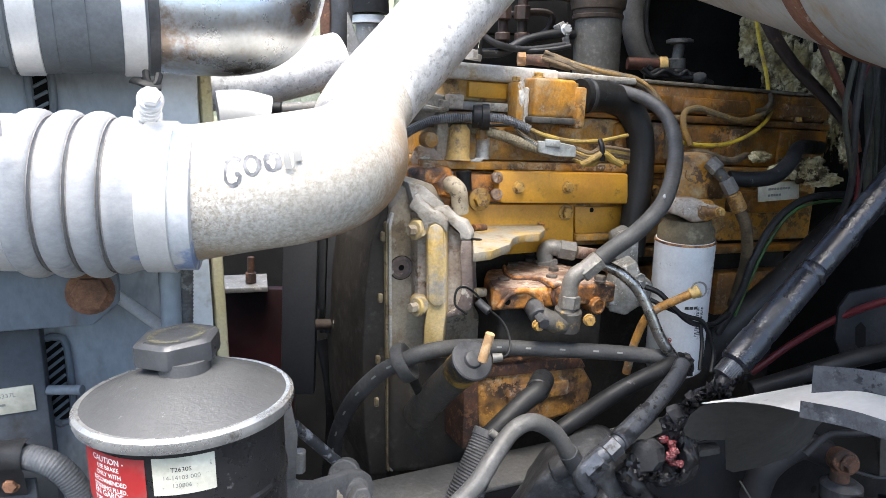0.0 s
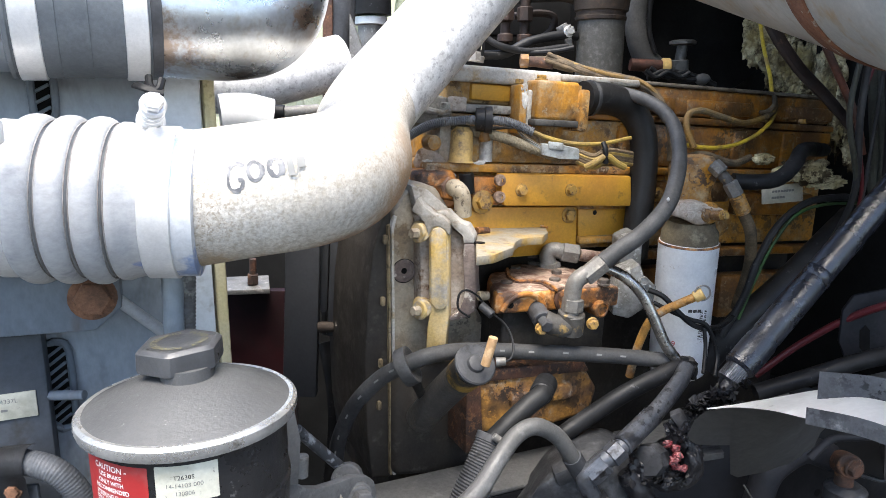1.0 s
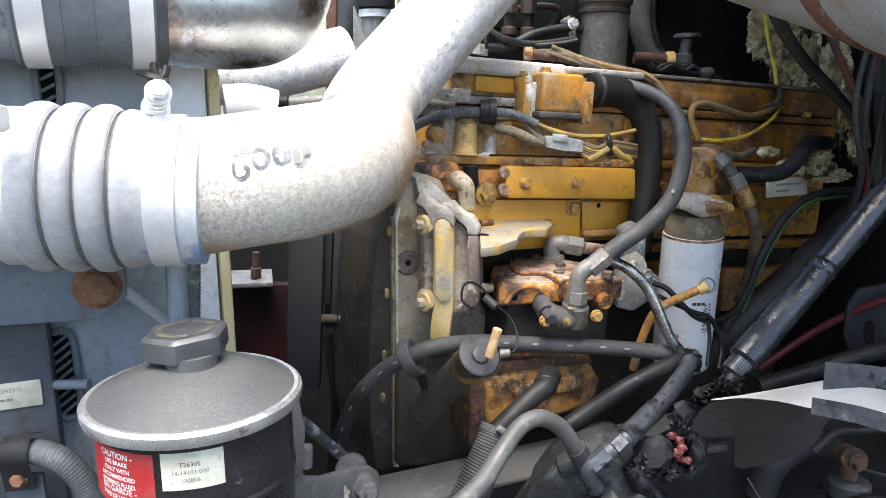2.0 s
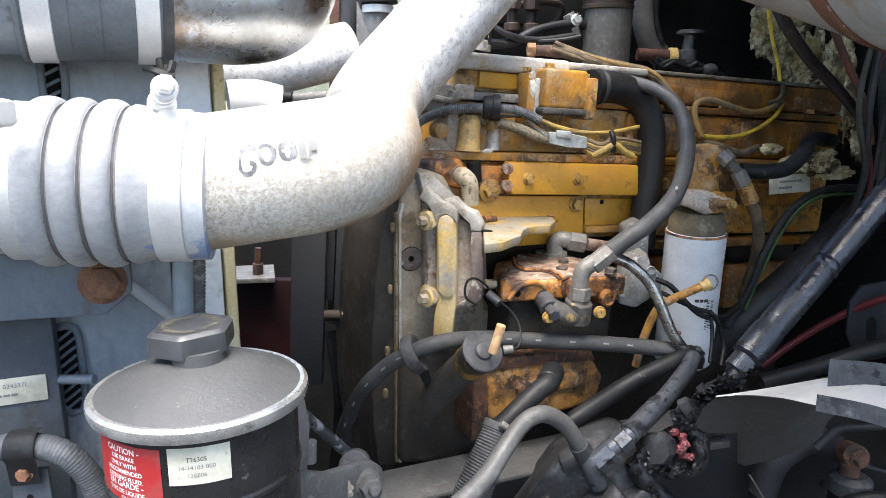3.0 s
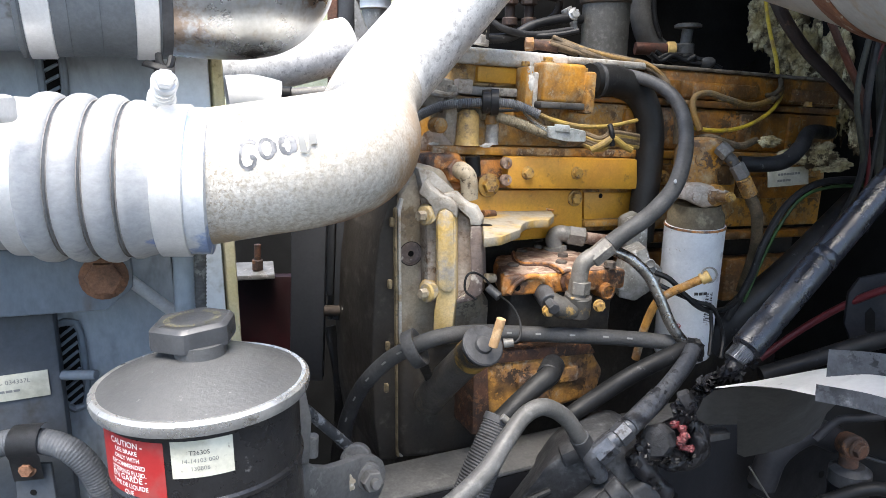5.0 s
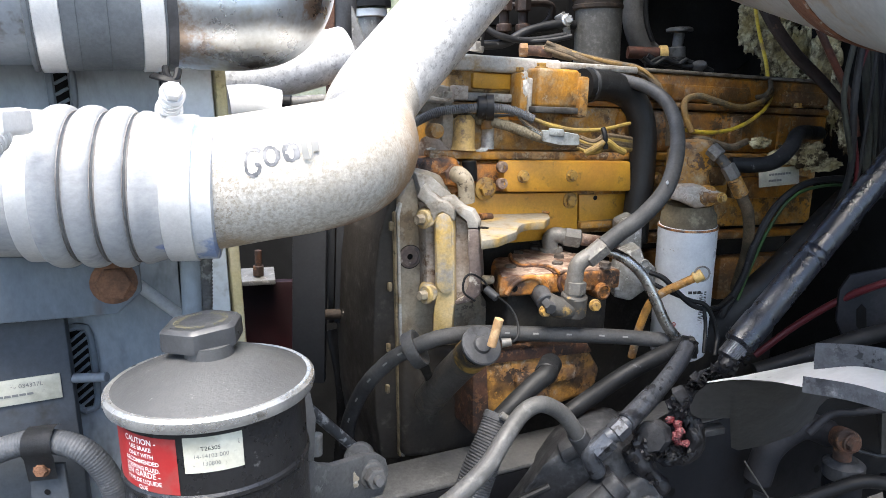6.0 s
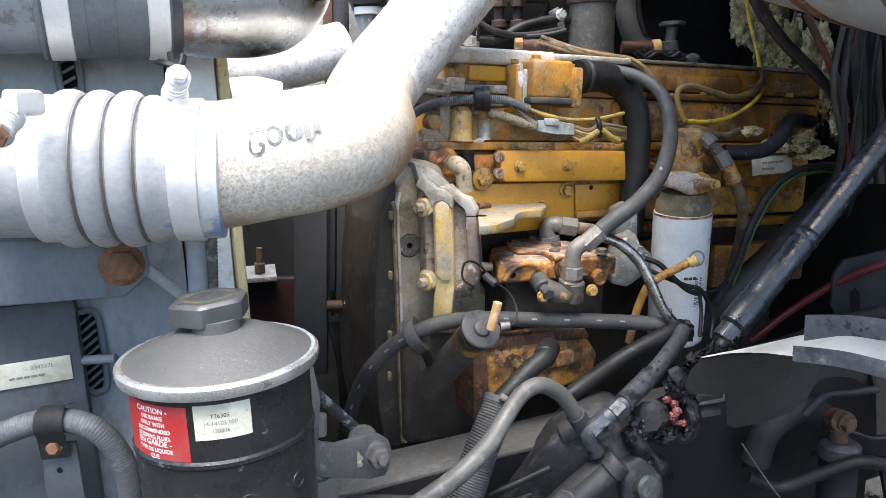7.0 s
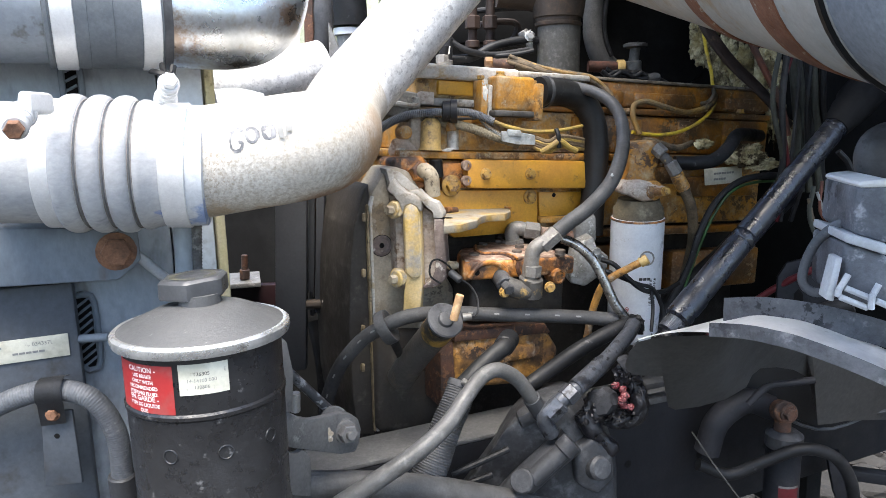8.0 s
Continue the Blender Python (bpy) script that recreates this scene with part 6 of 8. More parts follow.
part("lower_flange", slab([(0.3430, 1.0700, 1.3400), (0.3550, 1.0700, 1.3520), (0.3910, 1.0700, 1.3530), (0.4100, 1.0700, 1.3470), (0.4300, 1.0700, 1.3410), (0.4340, 1.0700, 1.3300), (0.4210, 1.0700, 1.3250), (0.4050, 1.0700, 1.3180), (0.3890, 1.0700, 1.3150), (0.3650, 1.0700, 1.3270), (0.3490, 1.0700, 1.3310)], (0, 0.05, 0), 0.006, 3), UMBER, head, "grimy grey-brown flange")
part("flange_lobe", lathe((0.4070, 1.0850, 1.3330), (0.1, -1, 0.25), [(0, 0.018), (0.012, 0.0165), (0.016, 0.012), (0.017, 0.004)], 24), YELLOW, head)
part("bolt", hexa((0.3750, 1.0690, 1.3330), (-0.1, -1, 0.1), 0.012, 0.007), UMBER, head)
part("bleed_stem", rod((0.4080, 1.0700, 1.3320), (0.4260, 1.0550, 1.3360), 0.0075), YELLOW, head)
part("bolt", hexa((0.4190, 1.0500, 1.3360), (0.3, -1, 0), 0.011, 0.008), BOLT_Y, head)
vf = part("valve_fitting", tube([(0.4196, 1.0900, 1.4001), (0.4288, 1.0750, 1.3877), (0.4385, 1.0700, 1.3727), (0.4487, 1.0700, 1.3536)], 0.0085, 16, 6), ELBOW, head, "dirty union fitting")
part("nut", nut((0.4128, 1.0900, 1.4088), (0.4249, 1.0800, 1.3958), 0.0205), DIRTY_STEEL, vf)
part("nut", nut((0.4324, 1.0700, 1.3831), (0.4445, 1.0680, 1.3626), 0.0195), DIRTY_STEEL, vf)
part("ferrule", rod((0.4437, 1.0680, 1.3626), (0.4589, 1.0700, 1.3361), 0.0115), YELLOW, vf)
part("line", tube([(0.4570, 1.0700, 1.3379), (0.4766, 1.0800, 1.3007), (0.4954, 1.1200, 1.2369), (0.4977, 1.1600, 1.1579)], 0.009, 12, 8), WIRE_DIRTY, vf)

rod_ = thing("dipstick", (0.2866, 1.0000, 1.1348), "yellow dipstick tube with a ring handle", "dipstick")
part("tube", tube([(0.2783, 1.0000, 1.0988), (0.2849, 0.9900, 1.1472), (0.2979, 0.9850, 1.1881), (0.3143, 0.9800, 1.2059), (0.3386, 0.9700, 1.2224), (0.3587, 0.9650, 1.2338)], 0.0062, 12, 8), OCHRE, rod_)
part("tip", rod((0.3544, 0.9660, 1.2311), (0.3657, 0.9630, 1.2385), 0.0085), YELLOW_PALE, rod_)
part("ring", tube([Vector((0.3646, 0.9600, 1.2385)) + Vector((math.cos(a) * 0.011, 0.003, math.sin(a) * 0.011)) for a in (2 * math.pi * k / 12 for k in range(13))], 0.0014, 6, 2), STEEL, rod_)

# ================= hoses in front of the engine =================


def hose_thing(name, pts, r, m_, label, category="hose", group="", **kw):
    h = thing(name, pts[0], label, category, group)
    part("run", tube(pts, r, **kw), m_, h)
    return h


big = hose_thing("coolant_hose", [(0.2170, 1.1300, 1.5080), (0.2430, 1.1450, 1.5080), (0.2740, 1.1600, 1.5040), (0.3040, 1.1700, 1.4880), (0.3230, 1.1700, 1.4550), (0.3290, 1.1700, 1.4120), (0.3270, 1.1650, 1.3610), (0.3210, 1.1600, 1.3000), (0.3190, 1.1600, 1.2470)], lambda f: 0.0262 - 0.0038 * min(1.0, f * 2), COOLANT, "thick dusty black rubber coolant hose", n=24, steps=10)
part("clamp", lathe((0.2270, 1.1360, 1.5080), (1, 0.5, 0), [(0, 0.0262), (0.0005, 0.0276), (0.006, 0.0276), (0.0065, 0.0262)], 28), RUBBER_GREY, big, "dull hose clamp")
grey = hose_thing("pressure_hose", [(0.2164, 0.9360, 1.2898), (0.2340, 0.9380, 1.3036), (0.2678, 0.9400, 1.3283), (0.3009, 0.9500, 1.3624), (0.3250, 0.9880, 1.3960), (0.3410, 1.0300, 1.4260), (0.3460, 1.0600, 1.4510), (0.3430, 1.0820, 1.4730), (0.3330, 1.1050, 1.4910), (0.3140, 1.1350, 1.5060), (0.2880, 1.1700, 1.5170)], lambda f: 0.0122 - 0.0026 * f, HOSE_DUST, "grey rubber pressure hose with paint flecks", n=18, steps=10)
part("fleck", blob((0.2999, 0.9390, 1.3748), (0.0022, 0.0012, 0.003), 3, 0.3, 3, 2), HOSE_GREY, grey)
hose_thing("steel_hose", [(0.2275, 0.9550, 1.2758), (0.2505, 0.9500, 1.2649), (0.2741, 0.9450, 1.2418), (0.2921, 0.9400, 1.2065), (0.3086, 0.9350, 1.1709), (0.3311, 0.9300, 1.1419)], 0.0078, LIT_HOSE, "dark steel-grey fuel hose", n=16, steps=10)
lng = hose_thing("long_hose", [(-0.1561, 0.9300, 0.9956), (-0.1485, 0.9200, 1.0376), (-0.1236, 0.9000, 1.0962), (-0.0853, 0.8800, 1.1438), (-0.0514, 0.8700, 1.1667), (-0.0158, 0.8720, 1.1800), (0.0370, 0.9000, 1.1761), (0.1170, 0.9300, 1.1628), (0.2150, 0.9450, 1.1531), (0.2809, 0.9500, 1.1462), (0.3239, 0.9450, 1.1429)], 0.0110, HOSE_DUST, "grey rubber hose with pale dashes", n=16, steps=10)
lp = spline([(-0.1561, 0.9300, 0.9956), (-0.1485, 0.9200, 1.0376), (-0.1236, 0.9000, 1.0962), (-0.0853, 0.8800, 1.1438), (-0.0514, 0.8700, 1.1667), (-0.0158, 0.8720, 1.1800), (0.0370, 0.9000, 1.1761), (0.1170, 0.9300, 1.1628), (0.2150, 0.9450, 1.1531), (0.2809, 0.9500, 1.1462)], 10)
for i in list(range(6, 40, 6)) + list(range(60, 90, 5)):
    d_ = (lp[i + 1] - lp[i]).normalized()
    n_ = (Vector((0, -0.9, 0.35)) - d_ * Vector((0, -0.9, 0.35)).dot(d_)).normalized()
    part("dash", slab([lp[i] + n_ * 0.0108 + d_ * a + n_.cross(d_) * b for a, b in ((-0.004, -0.0012), (0.004, -0.0012), (0.004, 0.0012), (-0.004, 0.0012))], n_ * 0.0004, 0), DASH, lng)
gd = thing("hose_guide", (-0.0488, 0.8600, 1.1550), "dusty rubber hose guide ring", "clamp")
GA = (Vector((-0.0343, 0.8700, 1.1737)) - Vector((-0.0643, 0.8730, 1.1577))).normalized()
part("ring", lathe(Vector((-0.0559, 0.8700, 1.1612)), GA, [(0.006, 0.0125), (0, 0.0225), (0.0005, 0.0255), (0.003, 0.0262), (0.014, 0.0262), (0.0165, 0.0255), (0.017, 0.0225), (0.011, 0.0125)], 24), HOSE_DUST, gd)
part("foot", slab([(-0.0495, 0.8720, 1.1502), (-0.0324, 0.8720, 1.1470), (-0.0206, 0.9000, 1.0937), (-0.0360, 0.9000, 1.1061)], (0, 0.01, 0), 0.002), DARK_CAST, gd)

corr = hose_thing("ribbed_hose", [(0.0583, 0.7900, 1.0996), (0.0469, 0.7780, 1.0760), (0.0316, 0.7650, 1.0461), (0.0146, 0.7500, 1.0061), (-0.0022, 0.7350, 0.9713)], lambda f: 0.0205 + 0.003 * f, RUBBER_GREY, "grey ribbed rubber hose with a worm clamp", n=24, steps=8, rings=0.0009, pitch=0.0036)
CAX = (Vector((0.0583, 0.7900, 1.0996)) - Vector((0.0469, 0.7780, 1.0760))).normalized()
cl_ = part("clamp", lathe((0.0569, 0.7890, 1.0964), CAX, [(0, 0.0205), (0.001, 0.0218), (0.009, 0.0218), (0.010, 0.0205)], 28), RUBBER_GREY, corr, "worm drive clamp")
part("screw", rod((0.0580, 0.7680, 1.1179), (0.0688, 0.7680, 1.1092), 0.0045), STEEL, cl_)
eh = hose_thing("elbow_hose", [(0.0597, 0.7900, 1.1026), (0.0822, 0.8000, 1.1215), (0.1058, 0.8150, 1.1371), (0.1228, 0.8280, 1.1451), (0.1330, 0.8650, 1.1440)], 0.0125, COOLANT, "slate rubber hose between clamp and casting", n=18, steps=8)
part("end_collar", rod((0.1205, 0.8275, 1.1440), (0.1330, 0.8640, 1.1445), 0.0150), RUBBER, eh)
rh = hose_thing("return_hose", [(-0.1684, 0.6400, 0.9613), (-0.1089, 0.6450, 1.0045), (-0.0518, 0.6550, 1.0376), (-0.0019, 0.6700, 1.0652), (0.0361, 0.6950, 1.0896), (0.0598, 0.7200, 1.1131), (0.0823, 0.7450, 1.1304), (0.1058, 0.7570, 1.1354), (0.1336, 0.7750, 1.1142), (0.1535, 0.7850, 1.0834), (0.1700, 0.8000, 1.0531)], lambda f: 0.0124 - 0.0022 * min(1.0, f * 2), HOSE_SILVER, "dusty grey power steering hose", n=18, steps=10)
part("crimp", rod((0.1538, 0.7870, 1.0826), (0.1716, 0.8000, 1.0496), 0.0125), RUBBER_GREY, rh)
hose_thing("feed_hose", [(0.1554, 0.9000, 1.0475), (0.1955, 0.9100, 1.0722), (0.2500, 0.9150, 1.1078), (0.3048, 0.9200, 1.1350), (0.3350, 0.9300, 1.1436)], 0.0125, RUBBER, "black rubber feed hose", n=16, steps=8)
sh = hose_thing("steel_line", [(0.1828, 0.7900, 1.0251), (0.1723, 0.7850, 1.0510), (0.1814, 0.7850, 1.0661), (0.2066, 0.7900, 1.0838), (0.2400, 0.8150, 1.0992), (0.2776, 0.8500, 1.1160), (0.3148, 0.8900, 1.1347), (0.3322, 0.9150, 1.1452)], 0.0115, GREASY_STEEL, "greasy hydraulic line with steel collars", n=18, steps=8)
for a, b, s in (((0.1761, 0.7840, 1.0561), (0.1964, 0.7860, 1.0761), 0.0255), ((0.2006, 0.7870, 1.0793), (0.2153, 0.7930, 1.0905), 0.0245)):
    part("collar_nut", nut(a, b, s), GREASY_STEEL, sh)
part("ferrule", rod((0.2171, 0.7950, 1.0910), (0.2685, 0.8430, 1.1106), 0.0132), GUNMETAL, sh)
jt = thing("hose_tie", (0.3320, 0.9200, 1.1391), "bunch of black tie straps and tape where hoses meet", "cable tie")
part("wrap", blob((0.3343, 0.9250, 1.1413), (0.017, 0.017, 0.016), 4, 0.35, 3, 3), RUBBER, jt)

hose_thing("black_cable", [(0.3053, 1.0200, 1.2274), (0.3249, 1.0100, 1.2197), (0.3458, 1.0000, 1.1982), (0.3724, 1.0000, 1.1772), (0.4116, 1.0200, 1.1690), (0.4511, 1.0600, 1.1727)], 0.0042, RUBBER, "black cable looped round the filter", "cable", n=8)
hose_thing("black_cable", [(0.3133, 1.0200, 1.2081), (0.3364, 1.0100, 1.1978), (0.3633, 1.0000, 1.1877), (0.3893, 1.0000, 1.1772), (0.4069, 1.0000, 1.1347), (0.3983, 0.9800, 1.1068)], 0.0035, RUBBER, "thin black cable round the filter", "cable", n=8)
hose_thing("black_cable", [(0.3852, 1.0000, 1.1746), (0.3854, 0.9900, 1.1472), (0.3774, 0.9700, 1.1152)], 0.003, RUBBER, "thin black cable dropping past the filter", "cable", n=8)

# ================= wiring on the engine =================
wl = hose_thing("wire_loom", [(-0.0648, 1.0000, 1.4451), (-0.0432, 1.0200, 1.4599), (-0.0135, 1.0350, 1.4722), (0.0234, 1.0400, 1.4761), (0.0566, 1.0450, 1.4768), (0.0942, 1.0500, 1.4734), (0.1303, 1.0500, 1.4587)], 0.0066, LOOM, "grey corrugated wire loom", "cable", n=12, steps=10, rings=0.0012, pitch=0.0032)
part("grommet", lathe((0.0449, 1.0430, 1.4777), (1, 0.02, -0.02), [(0, 0.010), (0.001, 0.0165), (0.013, 0.0165), (0.0135, 0.019), (0.024, 0.019), (0.0245, 0.010)], 24), RUBBER, wl, "black rubber grommet")
part("tab", slab([(0.0575, 1.0350, 1.4947), (0.0689, 1.0350, 1.4947), (0.0690, 1.0350, 1.4835), (0.0576, 1.0350, 1.4835)], (0, 0.02, 0), 0.002), RUBBER, wl)
part("stud", rod((0.0589, 1.0550, 1.4601), (0.0599, 1.0550, 1.4452), 0.0085), YELLOW, wl)
hose_thing("wire_loom", [(-0.0582, 1.0600, 1.4715), (-0.0181, 1.0650, 1.4697), (0.0323, 1.0600, 1.4616), (0.0825, 1.0550, 1.4518), (0.1284, 1.0500, 1.4356), (0.1722, 1.0600, 1.4207)], 0.0078, CLOTH, "dirty cloth-wrapped wire loom", "cable", n=12, steps=8, rings=0.0006, pitch=0.0036)
pl_ = thing("wire_plug", (0.1723, 1.0450, 1.4218), "grey plastic plug on engine wiring", "connector")
part("body", slab([(0.1408, 1.0380, 1.4429), (0.1676, 1.0350, 1.4414), (0.1976, 1.0400, 1.4354), (0.1982, 1.0400, 1.4189), (0.1683, 1.0350, 1.4209), (0.1412, 1.0380, 1.4265)], (0, 0.02, 0), 0.003), PLUG, pl_)
part("latch", slab([(0.1511, 1.0360, 1.4462), (0.1731, 1.0340, 1.4439), (0.1735, 1.0340, 1.4333), (0.1515, 1.0360, 1.4356)], (0, 0.006, 0), 0.0015), PLUG, pl_)
for i in range(4):
    dz = Vector((0.002, 0, -0.0022)) * i
    part("wire", tube([Vector((0.1069, 1.0500, 1.4620)) + dz, Vector((0.1216, 1.0450, 1.4507)) + dz, Vector((0.1444, 1.0450, 1.4375)) + dz], 0.0018, 6, 6), PLUG if i % 2 else WIRE_DIRTY, pl_)
hose_thing("yellow_wire", [(0.1277, 1.0500, 1.4603), (0.1530, 1.0500, 1.4504), (0.1926, 1.0600, 1.4416), (0.2392, 1.0800, 1.4405), (0.2920, 1.1200, 1.4470)], 0.0032, WIRE_OCHRE, "dirty yellow wire along the engine head", "cable", n=8)
wr = thing("wire_bundle", (0.2471, 1.0700, 1.4071), "taped bundle of ochre wires", "cable")
for i in range(5):
    dz = Vector((0, 0, -0.0040)) * i
    part("wire", tube([Vector((0.1981, 1.0650, 1.4312)) + dz, Vector((0.2229, 1.0600, 1.4232)) + dz, Vector((0.2437, 1.0600, 1.4316)) + dz, Vector((0.2873, 1.0900, 1.4244)) + dz], 0.0042, 8, 8), WIRE_OCHRE if i % 3 == 1 else WEBBING, wr)
part("loop", tube([(0.2099, 1.0550, 1.4068), (0.2254, 1.0500, 1.4156), (0.2401, 1.0500, 1.4239), (0.2561, 1.0550, 1.4135), (0.2703, 1.0600, 1.4063)], 0.0050, 10, 8), WIRE_OCHRE, wr)
part("band", tube([(0.2353, 1.0550, 1.4436), (0.2376, 1.0480, 1.4324), (0.2390, 1.0500, 1.4131)], 0.004, 8, 6), RUBBER, wr)
hose_thing("yellow_wire", [(0.6475, 1.5200, 1.6688), (0.6349, 1.4600, 1.6084), (0.6259, 1.4000, 1.5516), (0.6158, 1.3600, 1.5140)], 0.0036, WIRE_Y, "bright yellow wire hanging over the engine", "cable", n=8)
hose_thing("yellow_wire", [(0.3950, 1.1700, 1.4330), (0.4200, 1.1800, 1.4290), (0.4550, 1.2000, 1.4260), (0.4970, 1.2250, 1.4290), (0.5380, 1.2500, 1.4410), (0.5760, 1.2800, 1.4600), (0.6010, 1.3100, 1.4800), (0.6140, 1.3400, 1.5030)], 0.0036, WIRE_Y, "bright yellow wire sagging beside the head", "cable", n=8, steps=8)
hose_thing("wire_loom", [(0.4066, 1.1600, 1.4285), (0.3967, 1.1700, 1.4582), (0.4003, 1.1800, 1.4808), (0.4247, 1.1900, 1.4879), (0.4621, 1.2000, 1.4776), (0.5174, 1.2400, 1.4662), (0.5685, 1.2800, 1.4739), (0.6009, 1.3100, 1.4885), (0.6090, 1.3400, 1.5139)], 0.0052, LOOM_OCHRE, "ochre overspray-painted wire loom", "cable", n=10, steps=8)
hose_thing("wire_loop", [(0.5716, 1.3100, 1.4824), (0.5790, 1.2900, 1.4847), (0.5901, 1.2900, 1.4966), (0.5978, 1.3100, 1.5106)], 0.0045, WIRE_DIRTY, "grey plastic wire retainer loop", "cable", n=10)
strd = thing("wire_loom", (0.1900, 1.3600, 1.5830), "brown cloth-wrapped loom strands across the cover", "cable")
part("strand", tube([(0.1900, 1.3600, 1.5830), (0.2280, 1.3400, 1.5670), (0.2710, 1.3200, 1.5530), (0.3050, 1.2800, 1.5440), (0.3290, 1.2200, 1.5300), (0.3500, 1.2000, 1.5040), (0.3650, 1.1900, 1.4710)], 0.0052, 10, 8, squash=0.8), WEBBING, strd)
part("strand", tube([(0.1920, 1.3560, 1.5890), (0.2350, 1.3360, 1.5680), (0.2720, 1.3160, 1.5580), (0.3110, 1.2760, 1.5460), (0.3300, 1.2160, 1.5350), (0.3590, 1.1960, 1.5060), (0.3690, 1.1860, 1.4760)], 0.0042, 10, 8, squash=0.8), WIRE_DIRTY, strd)
part("strand", tube([(0.1880, 1.3520, 1.5770), (0.2220, 1.3320, 1.5640), (0.2680, 1.3120, 1.5470), (0.2990, 1.2720, 1.5420), (0.3260, 1.2120, 1.5250), (0.3510, 1.1920, 1.5020), (0.3680, 1.1820, 1.4650)], 0.0036, 10, 8, squash=0.8), WEBBING, strd)
fitp = thing("pipe_union", (0.1690, 1.3800, 1.5760), "rust-brown pipe union lying on the cover", "pipe fitting")
part("pipe", rod((0.1590, 1.3800, 1.5770), (0.2050, 1.3700, 1.5700), 0.0095), RUST_DARK, fitp)
part("nut", nut((0.1430, 1.3800, 1.5770), (0.1590, 1.3800, 1.5770), 0.022), OCHRE, fitp)
hose_thing("wire_loom", [(0.3986, 1.1800, 1.4114), (0.4276, 1.1700, 1.4168), (0.4795, 1.1800, 1.4020), (0.5240, 1.2200, 1.4083)], 0.006, WIRE_DIRTY, "brown dirty wire loom", "cable", n=10)
hose_thing("wire_loom", [(0.1920, 1.3600, 1.5780), (0.2150, 1.3450, 1.5730), (0.2520, 1.3200, 1.5570), (0.2940, 1.2800, 1.5420), (0.3220, 1.2000, 1.5310), (0.3430, 1.1750, 1.5130), (0.3580, 1.1650, 1.4840), (0.3680, 1.1600, 1.4490), (0.3710, 1.1650, 1.4080)], 0.0062, WIRE_DIRTY, "tan cloth-wrapped loom draped over the cover edge", "cable", n=10, steps=8)
hose_thing("wire_loom", [(0.2070, 1.3600, 1.5840), (0.2520, 1.3200, 1.5630), (0.2920, 1.2750, 1.5480), (0.3230, 1.1900, 1.5340), (0.3490, 1.1700, 1.5080), (0.3630, 1.1600, 1.4760), (0.3720, 1.1550, 1.4360)], 0.0034, LOOM_OCHRE, "thin ochre loom strand beside the thick hose", "cable", n=8, steps=8)
hose_thing("fuel_hose", [(0.4577, 1.1200, 1.3793), (0.4938, 1.1200, 1.3775), (0.5340, 1.1300, 1.3818), (0.5670, 1.1500, 1.4018), (0.6052, 1.2000, 1.4222), (0.6913, 1.3000, 1.4155)], 0.0125, RUBBER, "black rubber fuel hose", n=16)
lb = thing("engine_tag", (0.5976, 1.2400, 1.3270), "white printed engine tag", "label")
part("plate", slab([(0.5566, 1.2350, 1.3568), (0.6427, 1.2650, 1.3594), (0.6461, 1.2650, 1.3266), (0.5596, 1.2350, 1.3247)], (0, 0.003, 0), 0.0006), PAPER, lb)
tp = on_plane((0.6002, 1.2485, 1.3411), Vector((0.6434, 1.2630, 1.3433)) - Vector((0.5572, 1.2330, 1.3411)), (0, 0, 1))
part("print", bars([(-0.024, 0.004, 0.05), (-0.024, -0.007, 0.03)], 0.004, tp), INK_PALE, lb)

# ================= steering shaft, joint and gear =================
st = thing("steering_shaft", (0.3504, 0.7900, 1.1828), "glossy black telescoping steering shaft", "steering shaft")
S0 = Vector((0.3770, 0.8560, 1.1670))
S1 = S0 + Vector((1.0794, 0.5, 1.0)).normalized() * 0.47
sx, sl = (S1 - S0).normalized(), (S1 - S0).length
part("lower_tube", lathe(S0, sx, [(0, 0.016), (0.004, 0.0202), (0.048, 0.0205), (0.052, 0.0190), (0.058, 0.0188), (0.061, 0.0194), (0.158, 0.0190), (0.161, 0.0183), (0.164, 0.0196), (0.169, 0.0196), (0.176, 0.0187), (0.177, 0.0180)], 36), SHAFT, st)
part("upper_tube", lathe(S0 + sx * 0.172, sx, [(0, 0.0184), (0.003, 0.0186), (sl - 0.172, 0.0182)], 36), SHAFT, st)
part("spline_end", lathe(S0 - sx * 0.022, sx, [(0, 0.012), (0.001, 0.0145), (0.022, 0.0145)], 30), GUNMETAL, st)
for k in range(32):
    a = 2 * math.pi * k / 32
    o = sx.orthogonal().normalized()
    rr_ = (o * math.cos(a) + sx.cross(o) * math.sin(a)) * 0.0145
    part("spline_tooth", rod(S0 - sx * 0.020 + rr_, S0 + rr_, 0.0008, 6), GUNMETAL, st)
part("boot", tube([S1 - sx * 0.05, S1 - sx * 0.01, S1 + sx * 0.03 + Vector((0.01, 0, 0.01)), S1 + sx * 0.09 + Vector((0.04, 0, 0.01))], lambda f: 0.0195 + 0.012 * min(1.0, f * 2), 20, 6, wob=0.1), BOOT, st)
gb_ = thing("grease_boot", (0.3222, 0.8000, 1.1569), "torn greasy black rubber boot on the shaft", "boot")
part("core", tube([(0.3740, 0.8560, 1.1640), (0.3560, 0.8450, 1.1410), (0.3130, 0.8200, 1.1300), (0.3040, 0.8200, 1.0960)], 0.011, 14, 6, wob=0.3), GREASE, gb_, sharp=180)


